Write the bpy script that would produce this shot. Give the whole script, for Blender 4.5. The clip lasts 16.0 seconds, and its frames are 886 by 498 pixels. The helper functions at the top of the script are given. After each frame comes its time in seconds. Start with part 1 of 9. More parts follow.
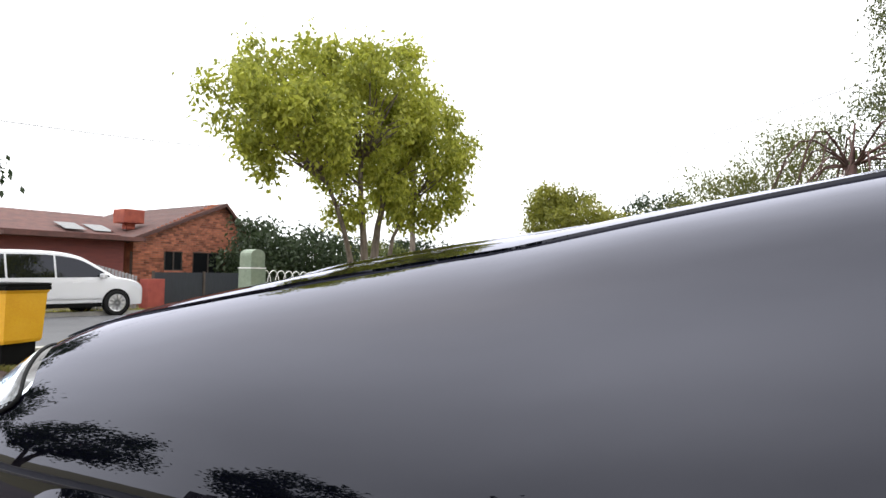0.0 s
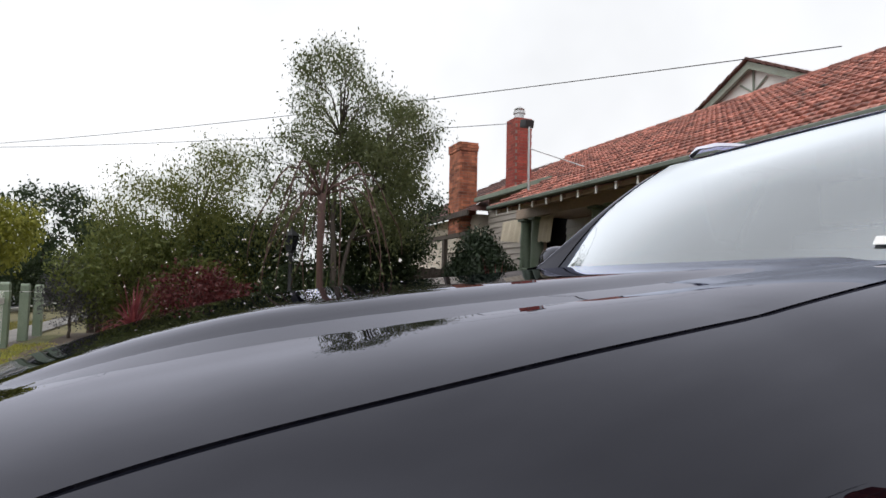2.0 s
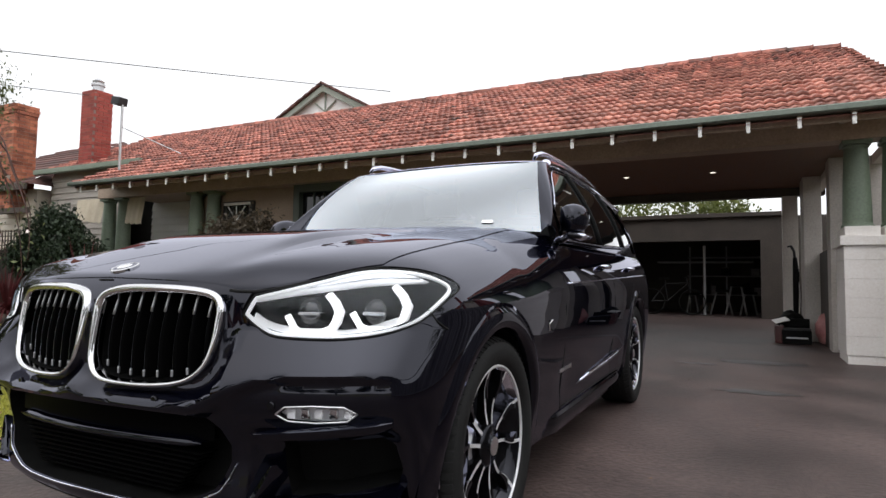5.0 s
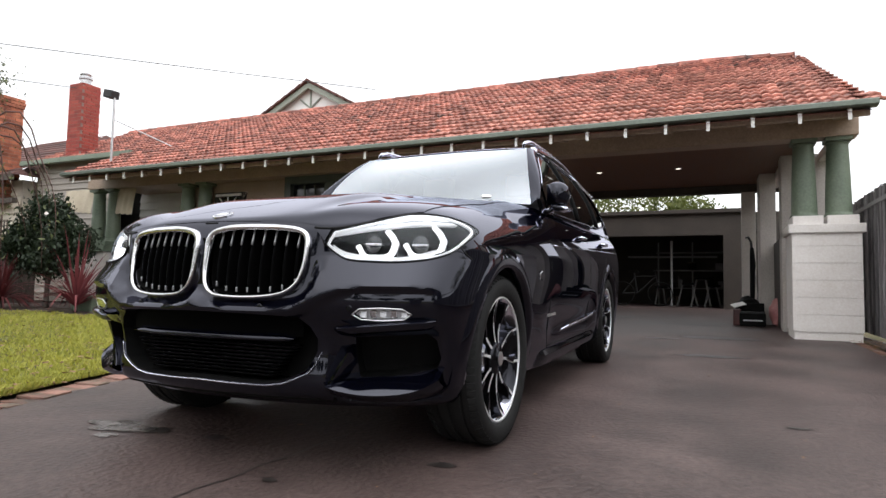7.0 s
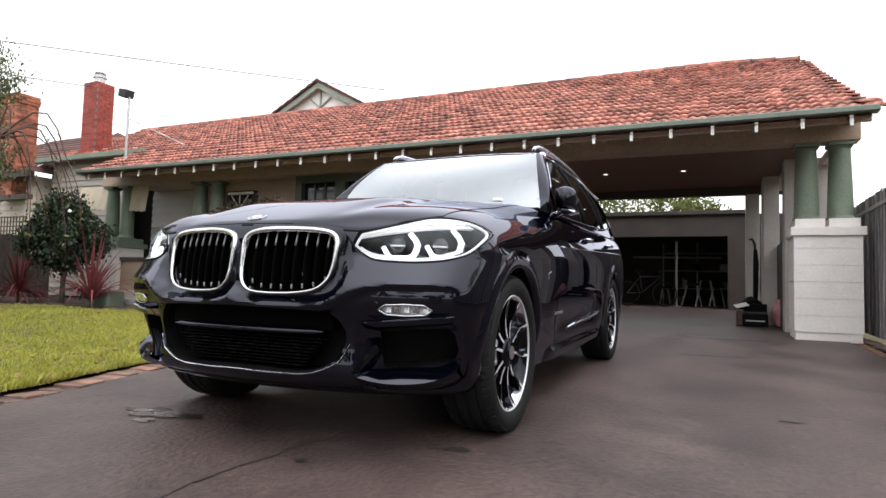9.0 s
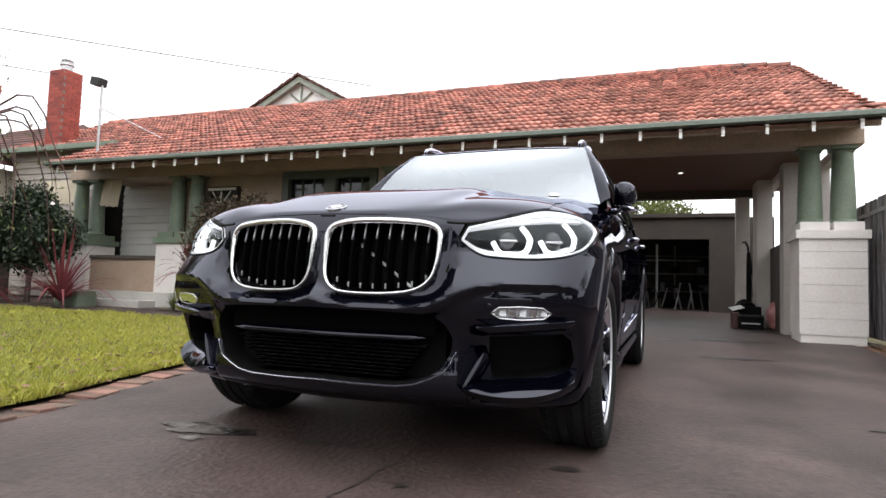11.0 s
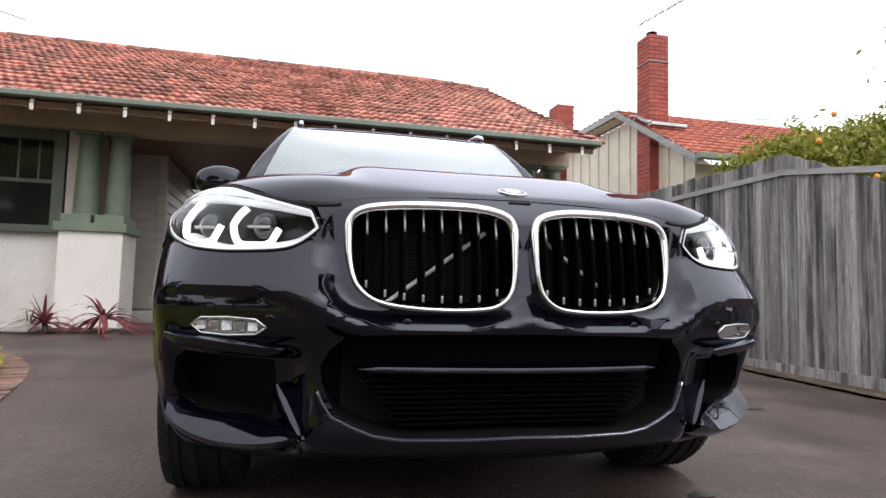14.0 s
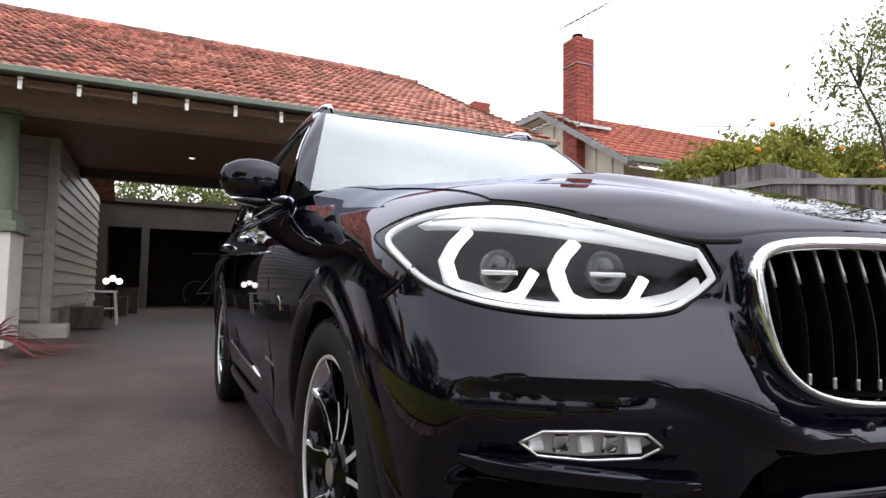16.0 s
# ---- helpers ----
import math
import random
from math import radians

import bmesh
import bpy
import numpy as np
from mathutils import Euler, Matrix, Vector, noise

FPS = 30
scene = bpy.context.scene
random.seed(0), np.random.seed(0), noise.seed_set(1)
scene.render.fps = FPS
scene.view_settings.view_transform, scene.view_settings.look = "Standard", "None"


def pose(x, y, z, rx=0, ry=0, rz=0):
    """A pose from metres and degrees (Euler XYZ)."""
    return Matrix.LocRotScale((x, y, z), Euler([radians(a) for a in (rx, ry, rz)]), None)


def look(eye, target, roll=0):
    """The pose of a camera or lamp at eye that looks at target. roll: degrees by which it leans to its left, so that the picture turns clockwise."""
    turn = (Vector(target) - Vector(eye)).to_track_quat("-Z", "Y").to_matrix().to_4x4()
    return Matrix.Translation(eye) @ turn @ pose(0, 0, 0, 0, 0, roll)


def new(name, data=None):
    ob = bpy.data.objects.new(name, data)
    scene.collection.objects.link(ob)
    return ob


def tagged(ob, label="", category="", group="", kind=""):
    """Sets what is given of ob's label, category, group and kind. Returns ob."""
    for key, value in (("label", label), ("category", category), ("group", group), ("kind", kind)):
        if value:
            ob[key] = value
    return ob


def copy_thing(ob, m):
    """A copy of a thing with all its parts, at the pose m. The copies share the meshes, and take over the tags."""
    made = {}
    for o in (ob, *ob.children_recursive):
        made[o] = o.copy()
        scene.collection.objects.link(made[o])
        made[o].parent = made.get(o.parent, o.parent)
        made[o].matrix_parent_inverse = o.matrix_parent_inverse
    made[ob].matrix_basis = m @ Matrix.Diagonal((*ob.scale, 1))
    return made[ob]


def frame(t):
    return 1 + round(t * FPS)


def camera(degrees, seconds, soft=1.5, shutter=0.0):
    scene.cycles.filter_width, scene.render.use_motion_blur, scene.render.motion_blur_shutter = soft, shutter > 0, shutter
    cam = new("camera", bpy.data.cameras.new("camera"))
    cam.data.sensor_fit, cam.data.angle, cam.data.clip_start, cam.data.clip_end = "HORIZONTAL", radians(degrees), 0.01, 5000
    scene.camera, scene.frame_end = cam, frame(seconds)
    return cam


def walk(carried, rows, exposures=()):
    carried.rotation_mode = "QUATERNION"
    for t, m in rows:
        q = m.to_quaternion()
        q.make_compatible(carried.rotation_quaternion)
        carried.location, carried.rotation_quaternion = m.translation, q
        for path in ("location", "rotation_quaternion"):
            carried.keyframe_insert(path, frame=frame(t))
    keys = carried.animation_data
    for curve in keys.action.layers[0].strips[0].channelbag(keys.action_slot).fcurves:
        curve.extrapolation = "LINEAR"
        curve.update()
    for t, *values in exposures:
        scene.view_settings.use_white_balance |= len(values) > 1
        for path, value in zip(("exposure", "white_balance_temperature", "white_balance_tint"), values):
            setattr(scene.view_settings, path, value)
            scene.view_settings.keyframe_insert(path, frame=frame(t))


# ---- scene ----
cam = camera(72.5, 16.0)
PATH = [
    (0, (1.284, 1.458, 1.09), (-0.4, 0.382, 1.177), 0.7),
    (0.5, (1.214, 1.098, 1.205), (-0.607, 0.275, 1.288), 1.5),
    (1, (1.205, 0.946, 1.247), (-0.753, 0.549, 1.341), 1.6),
    (1.5, (1.196, 0.738, 1.193), (-0.792, 0.928, 1.3), 1.6),
    (2, (1.274, 0.521, 1.148), (-0.578, 1.267, 1.272), 1.3),
    (2.5, (1.367, 0.279, 1.154), (-0.256, 1.439, 1.287), 0.9),
    (3, (1.49, -0.019, 1.122), (0.032, 1.343, 1.259), 1.4),
    (3.5, (1.562, -0.357, 1.077), (0.294, 1.184, 1.206), 0.9),
    (4, (1.618, -0.601, 1.033), (0.53, 1.073, 1.162), 0.7),
    (4.5, (1.667, -0.85, 0.983), (0.701, 0.897, 1.108), 0.8),
    (7, (1.783, -1.699, 0.689), (0.967, 0.123, 0.818), 1.1),
    (7.5, (1.847, -1.761, 0.685), (1.035, 0.062, 0.812), 1.2),
    (8, (1.864, -1.803, 0.696), (1.051, 0.02, 0.821), 1.3),
    (8.5, (1.853, -1.854, 0.701), (1.033, -0.034, 0.824), 1.4),
    (9, (1.814, -1.898, 0.688), (0.983, -0.082, 0.811), 1.6),
    (9.5, (1.744, -1.926, 0.666), (0.905, -0.115, 0.79), 1.7),
    (12, (0.647, -1.741, 0.668), (0.252, 0.214, 0.806), 1.8),
    (12.5, (0.341, -1.681, 0.668), (0.188, 0.309, 0.81), 1.6),
    (13, (0.035, -1.645, 0.679), (0.079, 0.349, 0.826), 1.5),
    (13.5, (-0.26, -1.542, 0.673), (0.014, 0.434, 0.82), 1.4),
    (14, (-0.556, -1.413, 0.682), (-0.096, 0.528, 0.831), 1.4),
    (14.5, (-0.88, -1.247, 0.724), (-0.278, 0.655, 0.871), 1.2),
    (15, (-1.084, -1.044, 0.734), (-0.429, 0.84, 0.877), 0.9),
    (15.5, (-1.217, -0.782, 0.773), (-0.48, 1.073, 0.91), 0.9),
    (16, (-1.297, -0.566, 0.813), (-0.462, 1.246, 0.951), 0.9),
]
walk(cam, [(t, look(e, g, r)) for t, e, g, r in PATH], [(0, -0.32), (0.5, -0.82), (1.0, -1.06), (2.0, -1.12), (3.0, -1.10), (4.0, -1.0), (4.5, -0.88), (7.0, -0.48), (12.0, -0.34), (14.0, -0.32), (16.0, -0.44)])


# ---- world and light: a bright overcast day ----
world = bpy.data.worlds.new("overcast_sky")
scene.world = world
world.use_nodes = True
wn, wl = world.node_tree.nodes, world.node_tree.links
sky = wn.new("ShaderNodeTexSky")
sky.sky_type, sky.sun_disc = "NISHITA", False
sky.sun_elevation, sky.sun_rotation = radians(48), radians(205)
sky.air_density, sky.dust_density = 1.0, 6.0
cloud = wn.new("ShaderNodeMix")
cloud.data_type = "RGBA"
cloud.inputs["Factor"].default_value = 0.93
wl.new(sky.outputs["Color"], cloud.inputs["A"])
sky_at, sky_xyz = wn.new("ShaderNodeTexCoord"), wn.new("ShaderNodeSeparateXYZ")
wl.new(sky_at.outputs["Generated"], sky_xyz.inputs["Vector"])
dome = wn.new("ShaderNodeMapRange")
dome.inputs["From Min"].default_value, dome.inputs["From Max"].default_value = 0.0, 1.0
dome.inputs["To Min"].default_value, dome.inputs["To Max"].default_value = 21.0, 17.5
wl.new(sky_xyz.outputs["Z"], dome.inputs["Value"])
banks = wn.new("ShaderNodeTexNoise")
banks.inputs["Scale"].default_value, banks.inputs["Detail"].default_value = 2.6, 4
wl.new(sky_at.outputs["Generated"], banks.inputs["Vector"])
soften = wn.new("ShaderNodeMapRange")
soften.inputs["From Min"].default_value, soften.inputs["From Max"].default_value = 0.3, 0.7
soften.inputs["To Min"].default_value, soften.inputs["To Max"].default_value = 0.93, 1.15
wl.new(banks.outputs["Fac"], soften.inputs["Value"])
cover = wn.new("ShaderNodeMath")
cover.operation = "MULTIPLY"
wl.new(dome.outputs["Result"], cover.inputs[0])
wl.new(soften.outputs["Result"], cover.inputs[1])
toward = wn.new("ShaderNodeVectorMath")
toward.operation = "DOT_PRODUCT"
toward.inputs[1].default_value = Vector((0.28, -0.36, 0.89)).normalized()
wl.new(sky_at.outputs["Generated"], toward.inputs[0])
ahead = wn.new("ShaderNodeMath")
ahead.operation = "MAXIMUM"
ahead.inputs[1].default_value = 0.0
wl.new(toward.outputs["Value"], ahead.inputs[0])
veil = wn.new("ShaderNodeMath")
veil.operation = "POWER"
veil.inputs[1].default_value = 6.0
wl.new(ahead.outputs["Value"], veil.inputs[0])
glow = wn.new("ShaderNodeMath")
glow.operation = "MULTIPLY_ADD"
glow.inputs[1].default_value = 36.0
wl.new(veil.outputs["Value"], glow.inputs[0])
wl.new(cover.outputs["Value"], glow.inputs[2])
grey = wn.new("ShaderNodeVectorMath")
grey.operation = "SCALE"
grey.inputs[0].default_value = (0.985, 1.0, 1.03)
wl.new(glow.outputs["Value"], grey.inputs["Scale"])
wl.new(grey.outputs["Vector"], cloud.inputs["B"])
wl.new(cloud.outputs["Result"], wn["Background"].inputs["Color"])
wn["Background"].inputs["Strength"].default_value = 0.115
sun = new("sun", bpy.data.lights.new("sun", "SUN"))
sun.data.energy, sun.data.angle, sun.data.color = 0.5, radians(178), (1.0, 0.97, 0.93)
sun.matrix_world = look((0, 0, 30), (0, 0.5, 0))
scene.view_settings.exposure = 0.0


# ---- materials ----
def surf(name, a, b, rough=0.6, scale=6.0, fine=60.0, bump=0.15, metal=0.0, vary=0.0, coat=0.0, stretch=(1, 1, 1), spec=0.5, rvar=0.12, stain=None, stain_at=0.62, grain=0.35):
    """A two-scale procedural surface: broad patches between a and b, fine grain, bump, optional per-piece tint and stains."""
    m = bpy.data.materials.new(name)
    m.use_nodes = True
    n, l = m.node_tree.nodes, m.node_tree.links
    p = n["Principled BSDF"]
    tc = n.new("ShaderNodeTexCoord")
    mp = n.new("ShaderNodeMapping")
    mp.inputs["Scale"].default_value = stretch
    l.new(tc.outputs["Object"], mp.inputs["Vector"])
    src = mp.outputs["Vector"]
    info = n.new("ShaderNodeObjectInfo")
    if vary:
        off = n.new("ShaderNodeVectorMath")
        off.operation = "MULTIPLY_ADD"
        off.inputs[0].default_value = (0, 0, 0)
        sc = n.new("ShaderNodeVectorMath")
        sc.operation = "SCALE"
        sc.inputs[0].default_value = (37, 23, 51)
        l.new(info.outputs["Random"], sc.inputs["Scale"])
        ad = n.new("ShaderNodeVectorMath")
        l.new(src, ad.inputs[0])
        l.new(sc.outputs[0], ad.inputs[1])
        src = ad.outputs[0]
    big = n.new("ShaderNodeTexNoise")
    big.inputs["Scale"].default_value, big.inputs["Detail"].default_value = scale, 5
    small = n.new("ShaderNodeTexNoise")
    small.inputs["Scale"].default_value, small.inputs["Detail"].default_value = fine, 4
    l.new(src, big.inputs["Vector"])
    l.new(src, small.inputs["Vector"])
    r = n.new("ShaderNodeValToRGB")
    r.color_ramp.elements[0].position, r.color_ramp.elements[1].position = 0.32, 0.68
    r.color_ramp.elements[0].color, r.color_ramp.elements[1].color = (*a, 1), (*b, 1)
    l.new(big.outputs["Fac"], r.inputs["Fac"])
    col = r.outputs["Color"]
    g = n.new("ShaderNodeMix")
    g.data_type, g.blend_type = "RGBA", "OVERLAY"
    g.inputs["Factor"].default_value = grain
    l.new(col, g.inputs["A"])
    l.new(small.outputs["Fac"], g.inputs["B"])
    col = g.outputs["Result"]
    if stain:
        st = n.new("ShaderNodeTexNoise")
        st.inputs["Scale"].default_value, st.inputs["Detail"].default_value = scale * 0.45, 8
        st.inputs["Roughness"].default_value = 0.7
        l.new(src, st.inputs["Vector"])
        rr = n.new("ShaderNodeMapRange")
        rr.inputs["From Min"].default_value, rr.inputs["From Max"].default_value = stain_at - 0.08, stain_at + 0.08
        l.new(st.outputs["Fac"], rr.inputs["Value"])
        sm = n.new("ShaderNodeMix")
        sm.data_type = "RGBA"
        l.new(rr.outputs["Result"], sm.inputs["Factor"])
        l.new(col, sm.inputs["A"])
        sm.inputs["B"].default_value = (*stain, 1)
        col = sm.outputs["Result"]
    if vary:
        h = n.new("ShaderNodeHueSaturation")
        mr = n.new("ShaderNodeMapRange")
        mr.inputs["To Min"].default_value, mr.inputs["To Max"].default_value = 1 - vary, 1 + vary
        l.new(info.outputs["Random"], mr.inputs["Value"])
        l.new(mr.outputs["Result"], h.inputs["Value"])
        l.new(col, h.inputs["Color"])
        col = h.outputs["Color"]
    l.new(col, p.inputs["Base Color"])
    rm = n.new("ShaderNodeMapRange")
    rm.inputs["To Min"].default_value, rm.inputs["To Max"].default_value = max(0.02, rough - rvar), min(1, rough + rvar)
    l.new(big.outputs["Fac"], rm.inputs["Value"])
    l.new(rm.outputs["Result"], p.inputs["Roughness"])
    p.inputs["Metallic"].default_value = metal
    p.inputs["Coat Weight"].default_value = coat
    p.inputs["Specular IOR Level"].default_value = spec
    if bump:
        bn = n.new("ShaderNodeBump")
        bn.inputs["Strength"].default_value, bn.inputs["Distance"].default_value = bump, 0.01
        l.new(small.outputs["Fac"], bn.inputs["Height"])
        l.new(bn.outputs["Normal"], p.inputs["Normal"])
    return m


def islands(m, amount):
    """Varies a material's brightness from piece to piece inside one joined mesh."""
    n, l = m.node_tree.nodes, m.node_tree.links
    p = n["Principled BSDF"]
    old = p.inputs["Base Color"].links[0].from_socket
    geo = n.new("ShaderNodeNewGeometry")
    h = n.new("ShaderNodeHueSaturation")
    mr = n.new("ShaderNodeMapRange")
    mr.inputs["To Min"].default_value, mr.inputs["To Max"].default_value = 1 - amount, 1 + amount
    l.new(geo.outputs["Random Per Island"], mr.inputs["Value"])
    l.new(mr.outputs["Result"], h.inputs["Value"])
    l.new(old, h.inputs["Color"])
    l.new(h.outputs["Color"], p.inputs["Base Color"])
    return m


def plain(name, c, rough=0.4, metal=0.0, coat=0.0, emit=None, power=0.0, alpha=1.0, trans=0.0, ior=1.45):
    m = bpy.data.materials.new(name)
    m.use_nodes = True
    p = m.node_tree.nodes["Principled BSDF"]
    p.inputs["Base Color"].default_value = (*c, 1)
    p.inputs["Roughness"].default_value, p.inputs["Metallic"].default_value = rough, metal
    p.inputs["Coat Weight"].default_value, p.inputs["Transmission Weight"].default_value = coat, trans
    p.inputs["IOR"].default_value = ior
    if emit:
        p.inputs["Emission Color"].default_value, p.inputs["Emission Strength"].default_value = (*emit, 1), power
    return m


def leafy(name, a, b, vary=0.35, trans=0.35):
    """Leaves: colour between a and b from leaf to leaf, with some light coming through."""
    m = bpy.data.materials.new(name)
    m.use_nodes = True
    n, l = m.node_tree.nodes, m.node_tree.links
    p = n["Principled BSDF"]
    geo = n.new("ShaderNodeNewGeometry")
    r = n.new("ShaderNodeValToRGB")
    r.color_ramp.elements[0].color, r.color_ramp.elements[1].color = (*a, 1), (*b, 1)
    tc = n.new("ShaderNodeTexCoord")
    nz = n.new("ShaderNodeTexNoise")
    nz.inputs["Scale"].default_value = 1.1
    l.new(tc.outputs["Object"], nz.inputs["Vector"])
    mx = n.new("ShaderNodeMix")
    mx.inputs["Factor"].default_value = 0.5
    l.new(geo.outputs["Random Per Island"], mx.inputs["A"])
    l.new(nz.outputs["Fac"], mx.inputs["B"])
    l.new(mx.outputs["Result"], r.inputs["Fac"])
    l.new(r.outputs["Color"], p.inputs["Base Color"])
    p.inputs["Roughness"].default_value = 0.55
    t = n.new("ShaderNodeBsdfTranslucent")
    l.new(r.outputs["Color"], t.inputs["Color"])
    ms = n.new("ShaderNodeMixShader")
    ms.inputs["Fac"].default_value = trans
    l.new(p.outputs["BSDF"], ms.inputs[1])
    l.new(t.outputs["BSDF"], ms.inputs[2])
    l.new(ms.outputs["Shader"], n["Material Output"].inputs["Surface"])
    return m


M = {}
M["concrete"] = surf("driveway_concrete", (0.042, 0.029, 0.0265), (0.103, 0.073, 0.067), 0.50, 1.4, 38, 0.8, spec=0.3, stain=(0.036, 0.026, 0.024), stain_at=0.60, grain=0.75)
M["soil"] = surf("soil", (0.05, 0.035, 0.026), (0.11, 0.08, 0.06), 0.95, 3, 40, 0.6)
M["verge"] = surf("verge_soil", (0.10, 0.095, 0.04), (0.17, 0.14, 0.07), 0.95, 1.5, 30, 0.6)
M["lawn_soil"] = surf("lawn_thatch", (0.055, 0.062, 0.016), (0.13, 0.115, 0.04), 0.95, 1.3, 60, 0.6)
M["asphalt"] = surf("road_asphalt", (0.10, 0.10, 0.105), (0.14, 0.14, 0.145), 0.85, 0.5, 120, 0.4)
M["kerb"] = surf("kerb_concrete", (0.35, 0.33, 0.30), (0.5, 0.48, 0.44), 0.85, 2, 60, 0.3)
M["path"] = surf("path_concrete", (0.16, 0.15, 0.145), (0.24, 0.225, 0.21), 0.8, 1.2, 70, 0.3, stain=(0.11, 0.10, 0.09))
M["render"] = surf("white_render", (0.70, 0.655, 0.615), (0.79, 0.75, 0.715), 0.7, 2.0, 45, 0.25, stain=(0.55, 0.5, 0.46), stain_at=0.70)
# White render again, darkened for posts in the carport's shade.
M["post"] = surf("shaded_post_render", (0.46, 0.42, 0.385), (0.54, 0.50, 0.465), 0.7, 2.0, 45, 0.2)
M["green"] = surf("green_paint", (0.135, 0.175, 0.122), (0.175, 0.215, 0.158), 0.45, 3, 40, 0.08)
M["gutter"] = surf("gutter_paint", (0.115, 0.14, 0.112), (0.155, 0.18, 0.148), 0.4, 3, 40, 0.08)
M["green_dark"] = surf("dark_green_paint", (0.055, 0.068, 0.052), (0.08, 0.095, 0.075), 0.45, 3, 40, 0.08)
M["sage"] = surf("sage_paint", (0.22, 0.25, 0.20), (0.29, 0.32, 0.27), 0.5, 3, 40, 0.08)
M["beige"] = surf("beige_paint", (0.36, 0.265, 0.195), (0.43, 0.325, 0.245), 0.55, 2, 40, 0.08)
# Cream paint lowered in tone to include the carport wall's shade.
M["cream"] = surf("shade_toned_cream_paint", (0.35, 0.31, 0.27), (0.42, 0.375, 0.33), 0.5, 2, 30, 0.08, stretch=(1, 1, 6))
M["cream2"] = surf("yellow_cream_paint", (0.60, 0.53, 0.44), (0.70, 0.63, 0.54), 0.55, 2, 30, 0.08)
M["ceiling"] = surf("brown_ceiling_boards", (0.14, 0.066, 0.038), (0.20, 0.098, 0.058), 0.5, 2, 40, 0.1, stretch=(8, 1, 1))
M["white"] = surf("white_paint", (0.76, 0.75, 0.73), (0.82, 0.81, 0.79), 0.5, 3, 50, 0.08)
M["paling"] = surf("weathered_paling", (0.17, 0.157, 0.163), (0.36, 0.343, 0.352), 0.85, 3, 25, 0.45, vary=0.45, stretch=(6, 6, 0.45), stain=(0.060, 0.052, 0.052), stain_at=0.55, grain=0.85)
M["rail"] = surf("weathered_rail", (0.24, 0.23, 0.235), (0.38, 0.37, 0.375), 0.85, 4, 30, 0.4, stretch=(1, 0.4, 3))
M["brick"] = surf("red_painted_brick", (0.25, 0.045, 0.035), (0.34, 0.075, 0.05), 0.75, 4, 60, 0.35, vary=0.18)
M["brick_orange"] = islands(surf("orange_brick", (0.23, 0.075, 0.045), (0.42, 0.155, 0.085), 0.85, 4, 60, 0.35), 0.5)
M["mortar"] = surf("mortar", (0.20, 0.15, 0.13), (0.27, 0.21, 0.185), 0.9, 8, 70, 0.3)
M["tile"] = surf("terracotta_tile", (0.185, 0.060, 0.045), (0.53, 0.24, 0.18), 0.75, 13, 70, 0.6, vary=0.42, stain=(0.16, 0.12, 0.10), stain_at=0.68, grain=0.5)
M["tile_joined"] = islands(surf("terracotta_tile_far", (0.155, 0.044, 0.034), (0.48, 0.19, 0.138), 0.78, 11, 70, 0.6, stain=(0.08, 0.058, 0.050), stain_at=0.60, grain=0.6), 0.42)
M["tile_brown"] = islands(surf("brown_roof_tile", (0.070, 0.034, 0.030), (0.13, 0.058, 0.048), 0.85, 3, 40, 0.4), 0.3)
M["tile_red"] = islands(surf("red_roof_tile", (0.23, 0.048, 0.030), (0.36, 0.092, 0.052), 0.8, 3, 50, 0.4), 0.22)
M["edging"] = surf("edging_brick", (0.15, 0.075, 0.058), (0.27, 0.145, 0.112), 0.9, 9, 60, 0.6, vary=0.3, stain=(0.10, 0.085, 0.06), stain_at=0.55)
# Near-black colour stands in for the lack of light inside openings.
M["dark"] = surf("unlit_interior_dark", (0.020, 0.019, 0.018), (0.034, 0.032, 0.030), 0.8, 2, 30, 0.1)
# Board colour darkened to carry the gloom at the back of the carport.
M["garage"] = surf("shaded_garage_board", (0.037, 0.029, 0.023), (0.058, 0.045, 0.037), 0.7, 2, 30, 0.1)
M["bark"] = surf("bark", (0.11, 0.085, 0.065), (0.22, 0.18, 0.145), 0.9, 6, 40, 0.7, stretch=(3, 3, 0.6))
M["bark_dark"] = surf("dark_bark", (0.05, 0.038, 0.032), (0.10, 0.08, 0.066), 0.9, 6, 40, 0.7, stretch=(3, 3, 0.6))
M["glass_dark"] = plain("dark_window_glass", (0.012, 0.013, 0.015), 0.04)
M["wire"] = plain("black_cable", (0.02, 0.02, 0.022), 0.6)
M["metal"] = surf("galvanised_steel", (0.42, 0.42, 0.43), (0.55, 0.55, 0.56), 0.4, 5, 60, 0.05, metal=0.8)
M["steel_white"] = plain("white_wire_paint", (0.78, 0.78, 0.74), 0.45)
M["grass"] = leafy("grass_blades", (0.17, 0.21, 0.028), (0.60, 0.55, 0.11), trans=0.4)
M["verge_grass"] = leafy("verge_grass_blades", (0.07, 0.10, 0.018), (0.34, 0.28, 0.08), trans=0.35)
M["litter"] = leafy("fallen_leaves", (0.10, 0.045, 0.02), (0.33, 0.19, 0.09), trans=0.1)


# ---- mesh helpers ----
def finish(name, bm, material, smooth=False):
    me = bpy.data.meshes.new(name)
    bm.to_mesh(me)
    bm.free()
    for m in (material if isinstance(material, (list, tuple)) else [material]):
        me.materials.append(m)
    if smooth:
        me.polygons.foreach_set("use_smooth", [True] * len(me.polygons))
    return new(name, me)


def part(name, bm, material, parent, label="", smooth=False):
    ob = finish(name, bm, material, smooth)
    ob.parent = parent
    if label:
        ob["label"] = label
    return ob


def thing(name, label, category, group="", kind="", at=None):
    ob = new(name)
    ob.empty_display_size = 0.1
    if at is not None:
        ob.matrix_basis = at
    return tagged(ob, label, category, group, kind)


